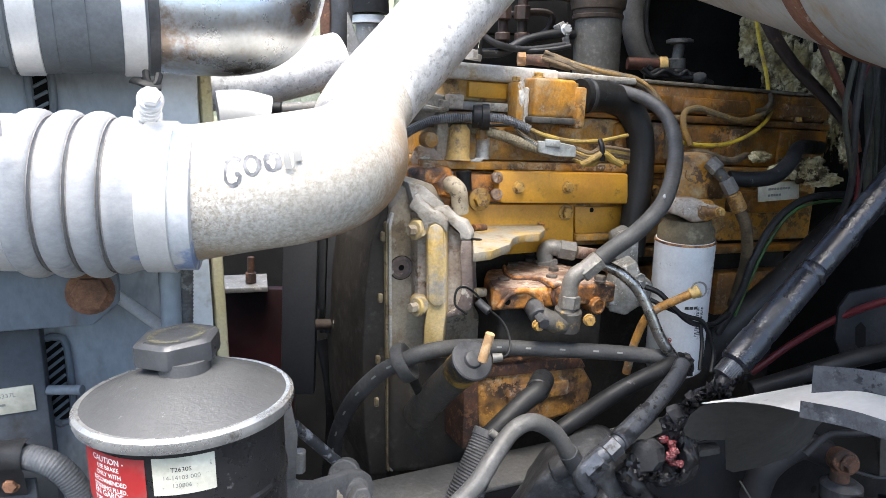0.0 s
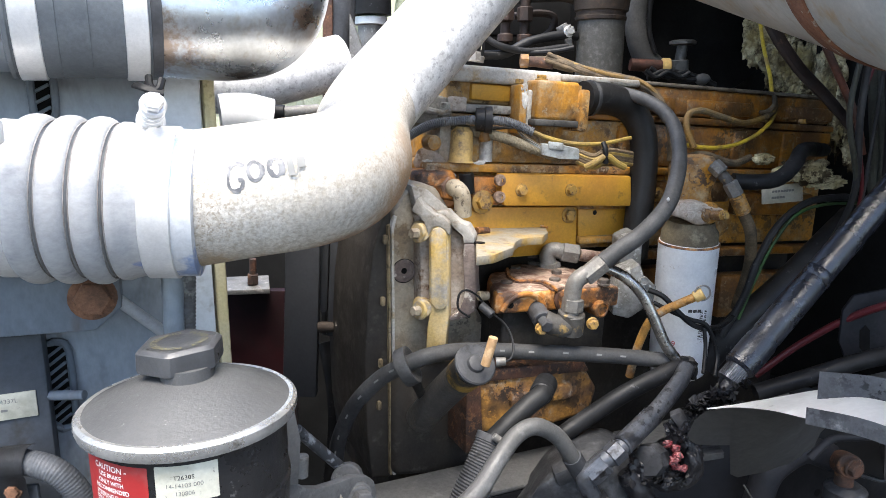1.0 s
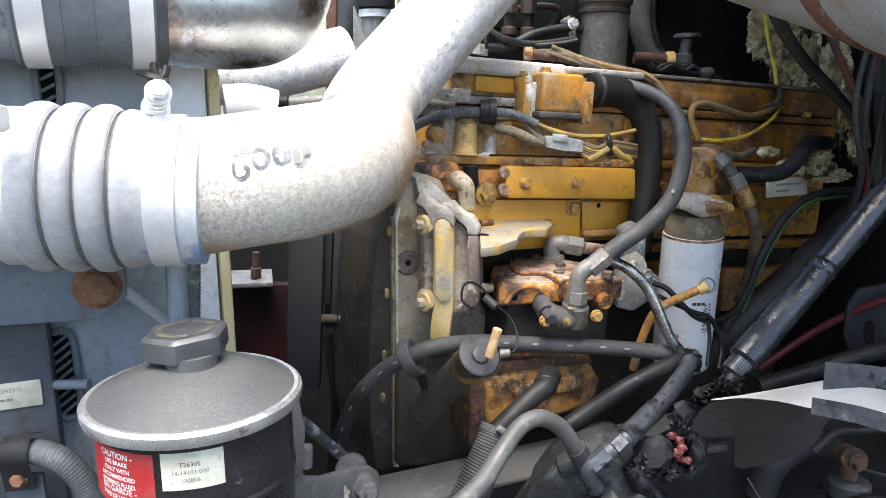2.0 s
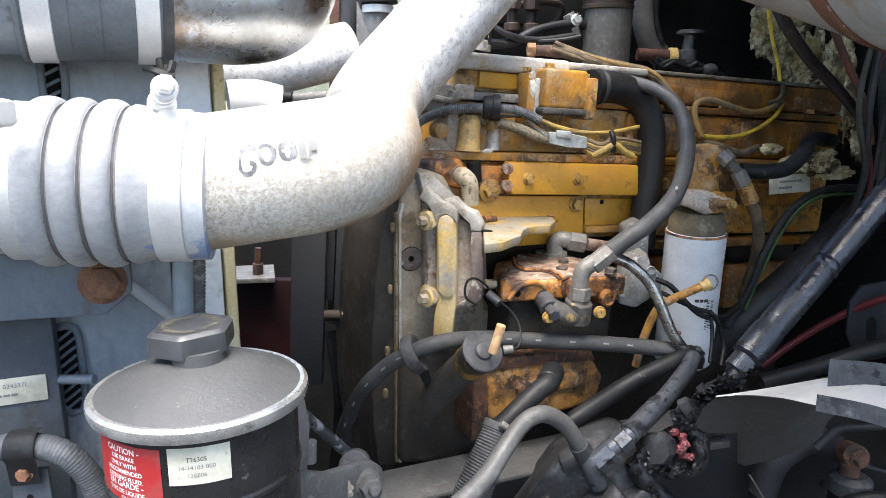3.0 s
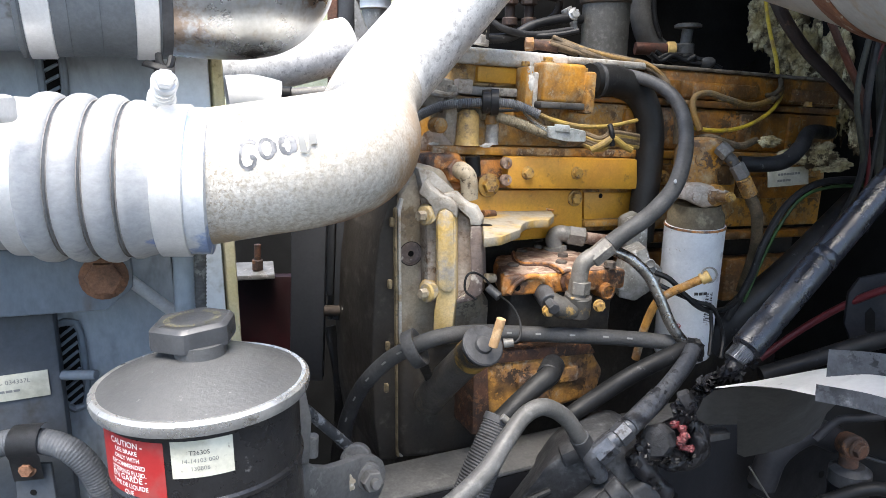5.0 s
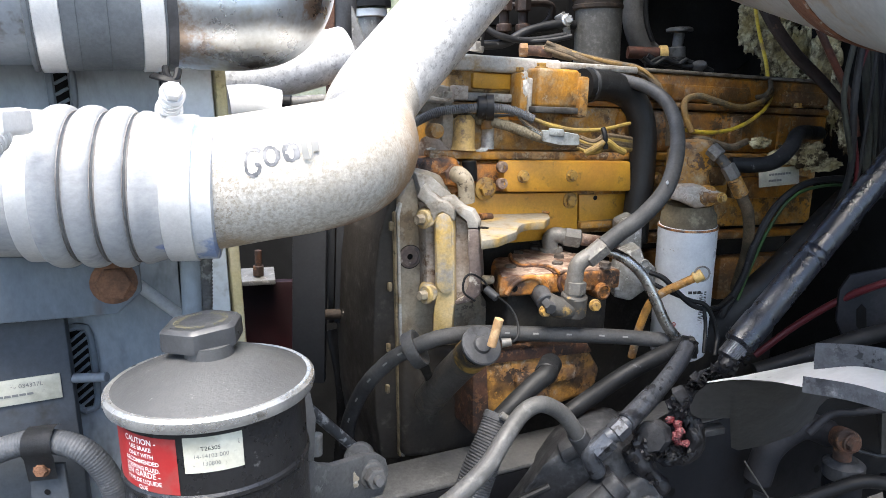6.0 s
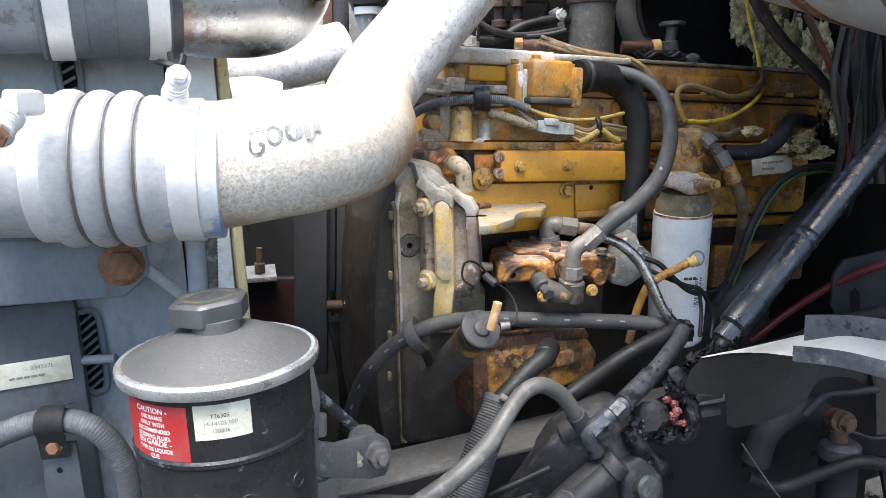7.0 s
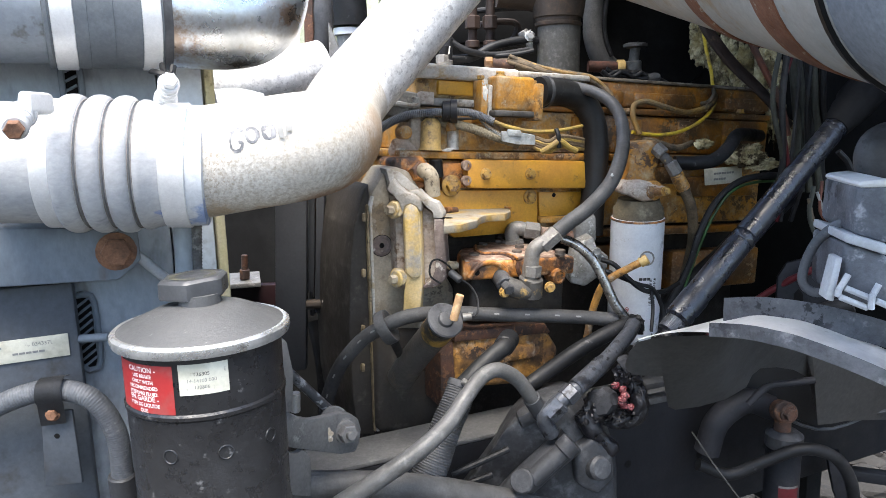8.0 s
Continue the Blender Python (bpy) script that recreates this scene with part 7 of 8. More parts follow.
def shred(c, size, seed):
    """A bent, torn flake of rubber."""
    rnd = random.Random(seed)
    turn = Euler((rnd.uniform(-0.9, 0.9), rnd.uniform(-0.9, 0.9), rnd.uniform(0, 6.28))).to_matrix()
    bm, n = bmesh.new(), 7
    rim = [size * rnd.uniform(0.45, 1.1) for k in range(n)]
    lift = size * rnd.uniform(0.1, 0.5)
    mid = bm.verts.new(Vector(c))
    out = [bm.verts.new(Vector(c) + turn @ Vector((math.cos(6.2832 * k / n) * r, math.sin(6.2832 * k / n) * r * 0.7, lift * math.cos(12.566 * k / n)))) for k, r in enumerate(rim)]
    for k in range(n):
        bm.faces.new((mid, out[k], out[(k + 1) % n]))
    bmesh.ops.solidify(bm, geom=bm.faces[:], thickness=0.0016)
    return bm


BOOT_A, BOOT_B = Vector((0.3670, 0.8350, 1.1510)), Vector((0.2970, 0.8000, 1.1330))
for i in range(90):
    w_ = 1.0 - 0.5 * i / 89
    c = BOOT_A.lerp(BOOT_B, i / 89) + Vector((random.uniform(-.014, .014), random.uniform(-.018, .006), random.uniform(-.018, .016))) * w_
    part("torn_flake", shred(c, random.uniform(0.005, 0.011), i), GREASE if i % 3 else GRIT, gb_, sharp=50)
uj = thing("universal_joint", (0.2763, 0.8200, 1.0524), "grease-caked universal joint with red grease", "universal joint")
JA = Vector((-0.62, -0.74, 0.25)).normalized()
part("boot_ring", lathe((0.2980, 0.8350, 1.0466), JA, [(-0.03, 0.026), (-0.012, 0.033), (0.004, 0.034), (0.012, 0.031), (0.014, 0.024), (0.004, 0.020)], 36), GREASE, uj)
part("yoke", blob((0.2584, 0.8200, 1.0500), (0.024, 0.020, 0.022), 21, 0.25, 2.4, 4), GREASE, uj)
part("cross_cap", lathe((0.2596, 0.8120, 1.0637), JA, [(-0.012, 0.0205), (0.006, 0.0215), (0.011, 0.0195), (0.013, 0.008)], 8), GRIT, uj, "dust-caked square joint cap")
part("upper_yoke", blob((0.2984, 0.8200, 1.0982), (0.018, 0.018, 0.020), 22, 0.45, 2.8, 4), GREASE, uj)
part("yoke_arm", blob((0.3138, 0.8220, 1.0543), (0.013, 0.018, 0.030), 71, 0.25, 2.0, 4), GREASE, uj, sharp=180)
part("yoke_fork", slab([(0.2770, 0.8080, 1.1240), (0.2910, 0.8080, 1.1300), (0.3100, 0.8080, 1.1100), (0.3130, 0.8080, 1.0910), (0.2990, 0.8080, 1.0950)], (0.004, 0.016, 0.0), 0.003), GRIT, uj, "dust-caked fork arm")
part("yoke_heel", blob((0.2810, 0.8150, 1.0340), (0.020, 0.016, 0.013), 77, 0.3, 2.4, 4), GREASE, uj, sharp=180)
part("yoke_side", blob((0.3170, 0.8200, 1.0620), (0.009, 0.014, 0.022), 78, 0.25, 2.0, 4), GREASE, uj, sharp=180)
for i in range(26):
    c = Vector((0.2490, 0.8000, 1.0470)).lerp(Vector((0.2970, 0.8000, 1.0480)), i / 25) + Vector((random.uniform(-.004, .004), random.uniform(-.010, .0), random.uniform(-.009, .006)))
    part("grease_flake", shred(c, random.uniform(0.004, 0.007), i + 300), GRIT if i % 4 == 0 else GREASE, uj, sharp=25)
for i in range(9):
    c = Vector((0.2800, 0.8000, 1.0884)).lerp(Vector((0.2932, 0.8000, 1.0578)), i / 8)
    part("red_grease", blob(c + Vector((random.uniform(-.006, .006), random.uniform(-.003, .003), random.uniform(-.004, .004))), (0.0055, 0.0035, 0.0045), i + 30, 0.42, 2.2, 4), RED_GREASE, uj, sharp=180)
part("lower_yoke", tube([(0.2290, 0.8150, 1.0450), (0.2430, 0.8120, 1.0250), (0.2600, 0.8120, 1.0050), (0.2760, 0.8150, 0.9840)], 0.0135, 14, 6, wob=0.35), GREASE, uj, sharp=180)
YOKE_A, YOKE_B = Vector((0.2200, 0.8000, 1.0530)), Vector((0.2710, 0.8000, 1.0030))
for i in range(12):
    c = YOKE_A.lerp(YOKE_B, i / 11) + Vector((random.uniform(-.008, .008), random.uniform(-.004, .006), random.uniform(-.006, .006)))
    part("grease_flake", shred(c, random.uniform(0.005, 0.010), i + 90), GREASE if i % 3 else GRIT, uj, sharp=25)

sg = thing("steering_gear", (0.1972, 0.8500, 0.8763), "dusty grey steering gear box with hydraulic ports", "steering gear")
part("housing", slab([(0.0066, 0.8400, 0.8565), (0.0998, 0.8300, 0.9823), (0.1158, 0.8200, 1.0175), (0.1503, 0.8200, 1.0485), (0.1993, 0.8200, 1.0573), (0.2323, 0.8200, 1.0310), (0.2677, 0.8200, 0.9815), (0.2839, 0.8200, 0.9182), (0.2856, 0.8200, 0.8353), (0.0052, 0.8400, 0.8045)], (0.03, 0.11, 0), 0.016, 4), GEAR, sg)
part("valve_tower", tube([(0.1061, 0.8000, 0.9046), (0.1391, 0.8000, 0.9434), (0.1830, 0.7950, 0.9882), (0.2121, 0.8000, 1.0106)], 0.021, 22, 6), GEAR, sg)
part("port_tube", rod((0.1505, 0.7650, 0.9708), (0.1983, 0.7700, 1.0129), 0.013), GEAR, sg)
part("port_end", rod((0.1950, 0.7690, 1.0093), (0.2093, 0.7710, 1.0229), 0.0165), GEAR, sg)
part("port_foot", rod((0.1517, 0.7850, 0.9599), (0.1351, 0.7550, 0.9751), 0.017), GEAR, sg)
part("side_cover", slab([(0.2163, 0.8000, 0.9932), (0.2444, 0.8000, 1.0138), (0.2731, 0.8000, 0.9912), (0.2781, 0.8000, 0.9473), (0.2539, 0.8000, 0.9216), (0.2209, 0.8000, 0.9405)], (0, 0.04, 0), 0.008, 3), GEAR, sg)
part("plug", lathe((0.2532, 0.8000, 0.9675), (0.3, -0.9, 0.3), [(-0.01, 0.019), (0.006, 0.018), (0.010, 0.014), (0.011, 0.004)], 24), GEAR, sg)
part("pitman_lug", slab([(0.1374, 0.8150, 1.0408), (0.1659, 0.8150, 1.0553), (0.1741, 0.8150, 1.0352), (0.1455, 0.8150, 1.0214)], (0, 0.03, 0), 0.005), GEAR, sg)
hose_thing("cross_pipe", [(-0.2197, 0.7000, 1.0192), (-0.1628, 0.7000, 1.0109), (-0.0764, 0.7000, 1.0078), (0.0099, 0.7200, 0.9873), (0.1027, 0.7600, 0.9456), (0.1718, 0.8000, 0.9067)], 0.018, HOSE_DUST, "dusty grey pipe under the bracket", "pipe", n=18)
hose_thing("brake_line", [(0.0414, 0.7800, 0.9751), (0.0820, 0.7900, 0.9873), (0.1233, 0.8000, 1.0007)], 0.005, RUBBER, "thin black brake line", "pipe", group="brake lines along the rail", n=10)
hose_thing("brake_line", [(-0.0070, 0.7600, 0.9368), (0.0409, 0.7800, 0.9510), (0.0986, 0.8000, 0.9624)], 0.005, RUBBER, "thin black brake line", "pipe", group="brake lines along the rail", n=10)

# ================= behind and beside the shaft =================
hose_thing("dark_hose", [(0.4310, 1.1200, 1.0709), (0.4869, 1.1200, 1.1404), (0.5702, 1.1500, 1.2005), (0.6653, 1.2000, 1.2684), (0.7288, 1.2500, 1.3001)], 0.023, RUBBER, "thick black hose behind the shaft", n=16)
hose_thing("black_cable", [(0.4522, 1.1000, 1.1275), (0.4834, 1.1000, 1.1946), (0.5008, 1.1000, 1.2556), (0.5319, 1.1100, 1.3089), (0.5835, 1.1300, 1.3425), (0.6541, 1.1600, 1.3477), (0.7255, 1.2000, 1.3375)], 0.006, RUBBER, "black cable arching to the firewall", "cable", n=10)
hose_thing("green_wire", [(0.4775, 1.1000, 1.1565), (0.4992, 1.1000, 1.2229), (0.5212, 1.1000, 1.2786), (0.5575, 1.1100, 1.3244), (0.6166, 1.1400, 1.3383), (0.7164, 1.2000, 1.3326)], 0.0027, WIRE_G, "green wire arching to the firewall", "cable", n=8)
for i, (x0, x1, m_, nm, lab) in enumerate(((1546, 1550, WIRE_R, "red_wire", "dark red wire"), (1528, 1535, OLIVE, "green_wire", "dull green wire"), (1545, 1550, CABLE_GREY, "grey_cable", "dark grey sheathed cable"), (1566, 1572, CABLE_GREY, "grey_cable", "dark grey sheathed cable"), (1590, 1590, RUBBER, "black_cable", "black sheathed cable"))):
    e_, k_ = Vector((0.6026, 1.0800, 1.5650)), Vector((0.6865, 1.0800, 1.5650))
    a = e_.lerp(k_, (x0 - 1500) / 100)
    hose_thing(nm, [a + Vector((0, 0, 0.12)), a + Vector((random.uniform(-.01, .015), 0.01, 0.03)), a + Vector((random.uniform(-.02, .015), random.uniform(-.02, .02), -0.08)), a + Vector((random.uniform(-.02, .02), 0.02, -0.20)), a + Vector((random.uniform(-.01, .03), 0.06, -0.30))], 0.0030 + 0.0012 * (i % 3), m_, lab + " hanging from above", "cable", group="cables hanging from above", n=9)
hose_thing("olive_cable", [(0.6510, 1.1200, 1.5960), (0.6610, 1.1200, 1.5290), (0.6690, 1.1200, 1.4710), (0.6760, 1.1200, 1.4260), (0.6790, 1.1200, 1.3760), (0.6890, 1.1200, 1.3200)], 0.0062, OLIVE, "dull olive sheathed cable hanging by the firewall", "cable", group="cables hanging by the firewall", n=10)
hose_thing("olive_cable", [(0.6690, 1.1320, 1.5970), (0.6790, 1.1320, 1.5290), (0.6880, 1.1320, 1.4700), (0.6960, 1.1320, 1.4260), (0.7020, 1.1320, 1.3750), (0.7120, 1.1320, 1.3190)], 0.0066, OLIVE, "dull olive sheathed cable hanging by the firewall", "cable", group="cables hanging by the firewall", n=10)
hose_thing("grey_cable", [(0.6890, 1.1440, 1.5970), (0.7000, 1.1440, 1.5290), (0.7070, 1.1440, 1.4700), (0.7140, 1.1440, 1.4250), (0.7210, 1.1440, 1.3740), (0.7310, 1.1440, 1.3170)], 0.0055, CABLE_GREY, "dark grey sheathed cable hanging by the firewall", "cable", group="cables hanging by the firewall", n=10)
hose_thing("olive_cable", [(0.6870, 1.1200, 1.5950), (0.6980, 1.1200, 1.5280), (0.7050, 1.1200, 1.4700), (0.7130, 1.1200, 1.4250), (0.7140, 1.1200, 1.3750), (0.7240, 1.1200, 1.3200)], 0.0058, OLIVE, "dull olive sheathed cable hanging by the firewall", "cable", group="cables hanging by the firewall", n=10)
hose_thing("black_cable", [(0.7090, 1.1320, 1.5960), (0.7200, 1.1320, 1.5280), (0.7240, 1.1320, 1.4690), (0.7310, 1.1320, 1.4250), (0.7280, 1.1320, 1.3740), (0.7380, 1.1320, 1.3180)], 0.006, RUBBER, "black sheathed cable hanging by the firewall", "cable", group="cables hanging by the firewall", n=10)
hose_thing("dark_strap", [(0.5120, 1.2000, 1.6600), (0.5450, 1.2000, 1.6040), (0.5860, 1.2000, 1.5540), (0.6350, 1.2000, 1.5090), (0.6700, 1.2000, 1.4730), (0.7020, 1.2000, 1.4360)], lambda f: 0.0185 - 0.006 * f, STRAP, "dark brown rubberised strap hanging over the engine", "strap", n=12, squash=0.45)
hose_thing("red_brown_cable", [(0.5780, 1.1200, 1.5940), (0.5980, 1.1200, 1.5570), (0.6220, 1.1200, 1.5150), (0.6440, 1.1200, 1.4730), (0.6580, 1.1200, 1.4210)], 0.0058, STRAP_RED, "dull red-brown cable near the firewall", "cable", n=9)
hose_thing("red_cable", [(0.5370, 1.1500, 1.0387), (0.6004, 1.1500, 1.0902), (0.6556, 1.1200, 1.1453), (0.7013, 1.0800, 1.1861), (0.7502, 1.0500, 1.2085)], 0.0062, WIRE_R, "dark red battery cable", "cable", n=10)
hose_thing("dark_hose", [(0.4934, 1.0500, 1.0501), (0.5804, 1.0500, 1.0787), (0.6602, 1.0400, 1.1107), (0.7260, 1.0000, 1.1435)], 0.014, RUBBER, "black hose along the frame", n=14)
pbk = thing("black_bracket", (0.7054, 1.1100, 1.0746), "black steel bracket plate with slots", "bracket")
part("plate", slab([(0.6522, 1.1100, 1.1678), (0.6677, 1.1100, 1.1937), (0.7531, 1.1100, 1.2109), (0.8092, 1.1100, 1.0746), (0.6667, 1.1100, 1.0826), (0.6518, 1.1100, 1.1143)], (0, 0.008, 0), 0.003), RAIL_DARK, pbk)
part("slot", slab([(0.6827, 1.1092, 1.1341), (0.6908, 1.1092, 1.1438), (0.6995, 1.1092, 1.1341), (0.7033, 1.1092, 1.1027), (0.6949, 1.1092, 1.0948), (0.6862, 1.1092, 1.1047)], (0, 0.0005, 0), 0), BLACKISH, pbk)

ins = thing("insulation", (0.7538, 1.5500, 1.4738), "torn yellowed fibre insulation hanging off the firewall", "insulation")
for i, (c, rad_) in enumerate((((0.6903, 1.6200, 1.6319), (0.026, 0.02, 0.045)), ((0.7398, 1.6000, 1.5802), (0.034, 0.02, 0.050)), ((0.7844, 1.5800, 1.5578), (0.034, 0.02, 0.055)), ((0.7953, 1.5000, 1.5437), (0.026, 0.02, 0.06)), ((0.7802, 1.4200, 1.4598), (0.018, 0.018, 0.055)), ((0.7075, 1.6400, 1.6758), (0.030, 0.02, 0.04)), ((0.7780, 1.6200, 1.6295), (0.036, 0.02, 0.035)), ((0.7888, 1.3800, 1.4069), (0.014, 0.014, 0.03)))):
    part("tuft", blob(c, (rad_[0] * 1.15, rad_[1] * 0.6, rad_[2] * 1.1), i + 5, 0.45, 2.8, 5), INSUL, ins, sharp=180)
for i, (c, rad_) in enumerate((((0.6290, 1.2400, 1.3821), (0.040, 0.015, 0.020)), ((0.5441, 1.2100, 1.4062), (0.015, 0.008, 0.009)), ((0.6711, 1.2500, 1.3631), (0.030, 0.012, 0.012)))):
    part("tuft", blob(c, (rad_[0] * 1.1, rad_[1] * 0.7, rad_[2]), i + 15, 0.45, 2.8, 5), INSUL, ins, sharp=180)

# ================= top of the engine =================
stk = thing("exhaust_pipe", (0.3287, 1.5200, 1.5615), "mottled grey exhaust riser pipe", "pipe")
part("pipe", lathe((0.3190, 1.5100, 1.5500), (0.02, 0, 1), [(0, 0.0478), (0.19, 0.0478), (0.195, 0.047)], 40), STACK, stk)
part("collar", lathe((0.3190, 1.5100, 1.6610), (0.02, 0, 1), [(0, 0.0485), (0.002, 0.0515), (0.008, 0.0525), (0.010, 0.0500), (0.018, 0.0505), (0.020, 0.0545), (0.06, 0.060), (0.2, 0.064)], 40), TURBO, stk, "dark brown rusted collar")
part("elbow", tube([(0.3200, 1.5200, 1.7460), (0.3150, 1.5300, 1.7460), (0.2700, 1.5300, 1.7610), (0.1900, 1.5300, 1.7710)], 0.062, 24, 6), TURBO, stk, "dark brown rusted elbow")
kv = thing("shutoff_valve", (0.5205, 1.6200, 1.5592), "grey hand valve with a round knob", "valve")
part("body", rod((0.5206, 1.6200, 1.5567), (0.5196, 1.6200, 1.5909), 0.022), VALVE, kv)
part("stem", rod((0.5222, 1.6200, 1.5896), (0.5262, 1.6200, 1.6223), 0.012), VALVE, kv)
part("knob", lathe((0.5262, 1.6200, 1.6223), (0, 0, 1), [(0, 0.020), (0.002, 0.029), (0.008, 0.029), (0.011, 0.022), (0.012, 0.01)], 24), VALVE, kv)
part("pipe", tube([(0.4122, 1.6200, 1.5811), (0.4563, 1.6200, 1.5787), (0.5004, 1.6200, 1.5763)], 0.0135, 16, 4), STRAP_RED, kv)
part("collar", rod((0.4816, 1.6200, 1.5763), (0.5004, 1.6200, 1.5763), 0.019), YELLOW_PALE, kv)
hose_thing("black_hose", [(0.4460, 1.6000, 1.5524), (0.4951, 1.6000, 1.5633), (0.5582, 1.6000, 1.5512), (0.5969, 1.6000, 1.5342)], 0.008, RUBBER, "black hose under the valve", n=12)
for run, r_ in (([(0.4460, 1.5800, 1.5720), (0.4680, 1.5800, 1.5580), (0.4920, 1.5800, 1.5540), (0.5190, 1.5800, 1.5630), (0.5440, 1.5800, 1.5540)], 0.006), ([(0.4510, 1.5750, 1.5560), (0.4720, 1.5750, 1.5650), (0.4980, 1.5750, 1.5610), (0.5230, 1.5750, 1.5490), (0.5450, 1.5750, 1.5470)], 0.005), ([(0.4340, 1.5700, 1.5670), (0.4570, 1.5700, 1.5520), (0.4820, 1.5700, 1.5630), (0.5090, 1.5700, 1.5530), (0.5300, 1.5700, 1.5620)], 0.005)):
    hose_thing("black_hose", run, r_, RUBBER, "thin black hose tangled round the valve foot", group="hoses round the valve foot", n=10)
part("clip", blob((0.5610, 1.5800, 1.5490), (0.018, 0.008, 0.012), 71, 0.2, 20.0, 2, bmesh.new()), HOSE_DUST, kv, "dusty grey clip")
dct = thing("rubber_duct", (0.4857, 1.7000, 1.5747), "black rubber air duct with a grey rim", "duct")
part("rim", tube([(0.4650, 1.7000, 1.8260), (0.4460, 1.7000, 1.7600), (0.4420, 1.7000, 1.7000), (0.4450, 1.7000, 1.6520), (0.4630, 1.7000, 1.6050), (0.4890, 1.7000, 1.5790)], 0.026, 18, 8), HOSE_DUST, dct, "dusty grey rolled rim")
part("bead", tube([(0.4930, 1.6800, 1.8220), (0.4730, 1.6800, 1.7540), (0.4650, 1.6800, 1.6960), (0.4690, 1.6800, 1.6490), (0.4840, 1.6800, 1.6080)], 0.006, 10, 8), RUBBER, dct)
part("mouth", lathe((0.6143, 1.7500, 1.6809), (0.1, -1, 0.1), [(0, 0.17), (0.02, 0.165), (0.01, 0.15)], 40), BLACKISH, dct)
man = thing("fuel_rail_fittings", (0.1370, 1.5000, 1.6001), "dark rusted fuel rail with union nuts", "pipe fitting")
# block behind the lines coloured as dark shade
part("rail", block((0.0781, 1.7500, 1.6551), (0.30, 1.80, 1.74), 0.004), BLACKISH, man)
part("line", rod((0.1300, 1.5800, 1.6080), (0.1340, 1.5800, 1.7960), 0.0105), STRAP, man)
part("union", nut((0.1300, 1.5700, 1.6680), (0.1310, 1.5700, 1.6980), 0.030), STRAP, man)
part("collar", rod((0.1300, 1.5700, 1.6250), (0.1300, 1.5700, 1.6420), 0.0165), STRAP, man)
part("line", rod((0.1710, 1.5800, 1.6070), (0.1750, 1.5800, 1.7960), 0.0105), STRAP, man)
part("union", nut((0.1710, 1.5700, 1.6670), (0.1710, 1.5700, 1.6970), 0.030), STRAP, man)
part("collar", rod((0.1710, 1.5700, 1.6240), (0.1710, 1.5700, 1.6410), 0.0165), STRAP, man)
part("cross_line", tube([(0.1360, 1.6000, 1.7120), (0.1920, 1.6000, 1.7160), (0.2580, 1.6000, 1.7170), (0.2980, 1.6000, 1.7060)], 0.007, 10, 6), GEAR, man)
part("cross_line", tube([(0.1530, 1.6200, 1.6840), (0.2070, 1.6200, 1.6900), (0.2400, 1.6200, 1.6820), (0.2340, 1.6200, 1.6530), (0.1990, 1.6200, 1.6300)], 0.008, 10, 6), STRAP, man)
part("clip", rod((0.2447, 1.5000, 1.6390), (0.2373, 1.5000, 1.6534), 0.012), STEEL, man)
hose_thing("black_hose", [(0.0765, 1.4500, 1.5914), (0.1214, 1.4500, 1.5947), (0.1668, 1.4600, 1.6171), (0.2314, 1.4800, 1.6318), (0.2692, 1.5000, 1.6313)], 0.0095, RUBBER, "black hose over the valve cover", n=12)
hose_thing("black_hose", [(0.0746, 1.4200, 1.6266), (0.1077, 1.4200, 1.6076), (0.1650, 1.4400, 1.5984), (0.2459, 1.4600, 1.6084)], 0.0065, RUBBER, "thin black hose over the valve cover", n=12)
hose_thing("brown_pipe", [(0.1501, 1.4000, 1.5748), (0.1935, 1.4000, 1.5769), (0.2482, 1.4000, 1.5643)], 0.010, WIRE_DIRTY, "brown rusty pipe on the cover", "pipe", n=12)
kn = thing("steel_union", (0.0507, 1.3000, 1.5726), "small bright steel union on the cover", "pipe fitting")
part("nut", nut((0.0527, 1.3000, 1.5726), (0.0526, 1.3000, 1.5891), 0.022), STEEL, kn)
part("tube", rod((0.0546, 1.3000, 1.5872), (0.0585, 1.3000, 1.6066), 0.009), RUBBER, kn)
sns = thing("sensor_canister", (0.0650, 1.4200, 1.5820), "small black sensor with a white label on the cover", "sensor")
part("body", rod((0.0650, 1.4200, 1.5820), (0.0690, 1.4200, 1.6330), 0.0115), RUBBER, sns)
part("base", rod((0.0620, 1.4200, 1.5770), (0.0640, 1.4200, 1.5890), 0.015), STEEL, sns)
part("label", slab([(0.0570, 1.4060, 1.5990), (0.0710, 1.4060, 1.5990), (0.0730, 1.4060, 1.6150), (0.0590, 1.4060, 1.6150)], (0, 0.001, 0), 0), PAPER, sns)
hose_thing("black_cable", [(0.0720, 1.4400, 1.6370), (0.0920, 1.4400, 1.6160), (0.1240, 1.4400, 1.6020), (0.1750, 1.4400, 1.5960), (0.2210, 1.4400, 1.5990), (0.2540, 1.4400, 1.6050)], 0.0052, RUBBER, "thin black cable over the valve cover", "cable", n=10)
clp = thing("pipe_clip", (0.2520, 1.4800, 1.6270), "bright steel pipe clip above the cover", "clip")
part("strap", slab([(0.2370, 1.4800, 1.6500), (0.2540, 1.4800, 1.6540), (0.2590, 1.4800, 1.6130), (0.2470, 1.4800, 1.6090)], (0, 0.012, 0), 0.001), STEEL, clp)
part("bolt", hexa((0.2500, 1.4780, 1.6390), (0.2, -1, 0.2), 0.016, 0.012), RIM, clp)
mnf = thing("intake_manifold", (0.1712, 1.9000, 1.7238), "black manifold across the engine", "manifold")
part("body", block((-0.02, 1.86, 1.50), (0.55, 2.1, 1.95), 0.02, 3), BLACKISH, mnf)

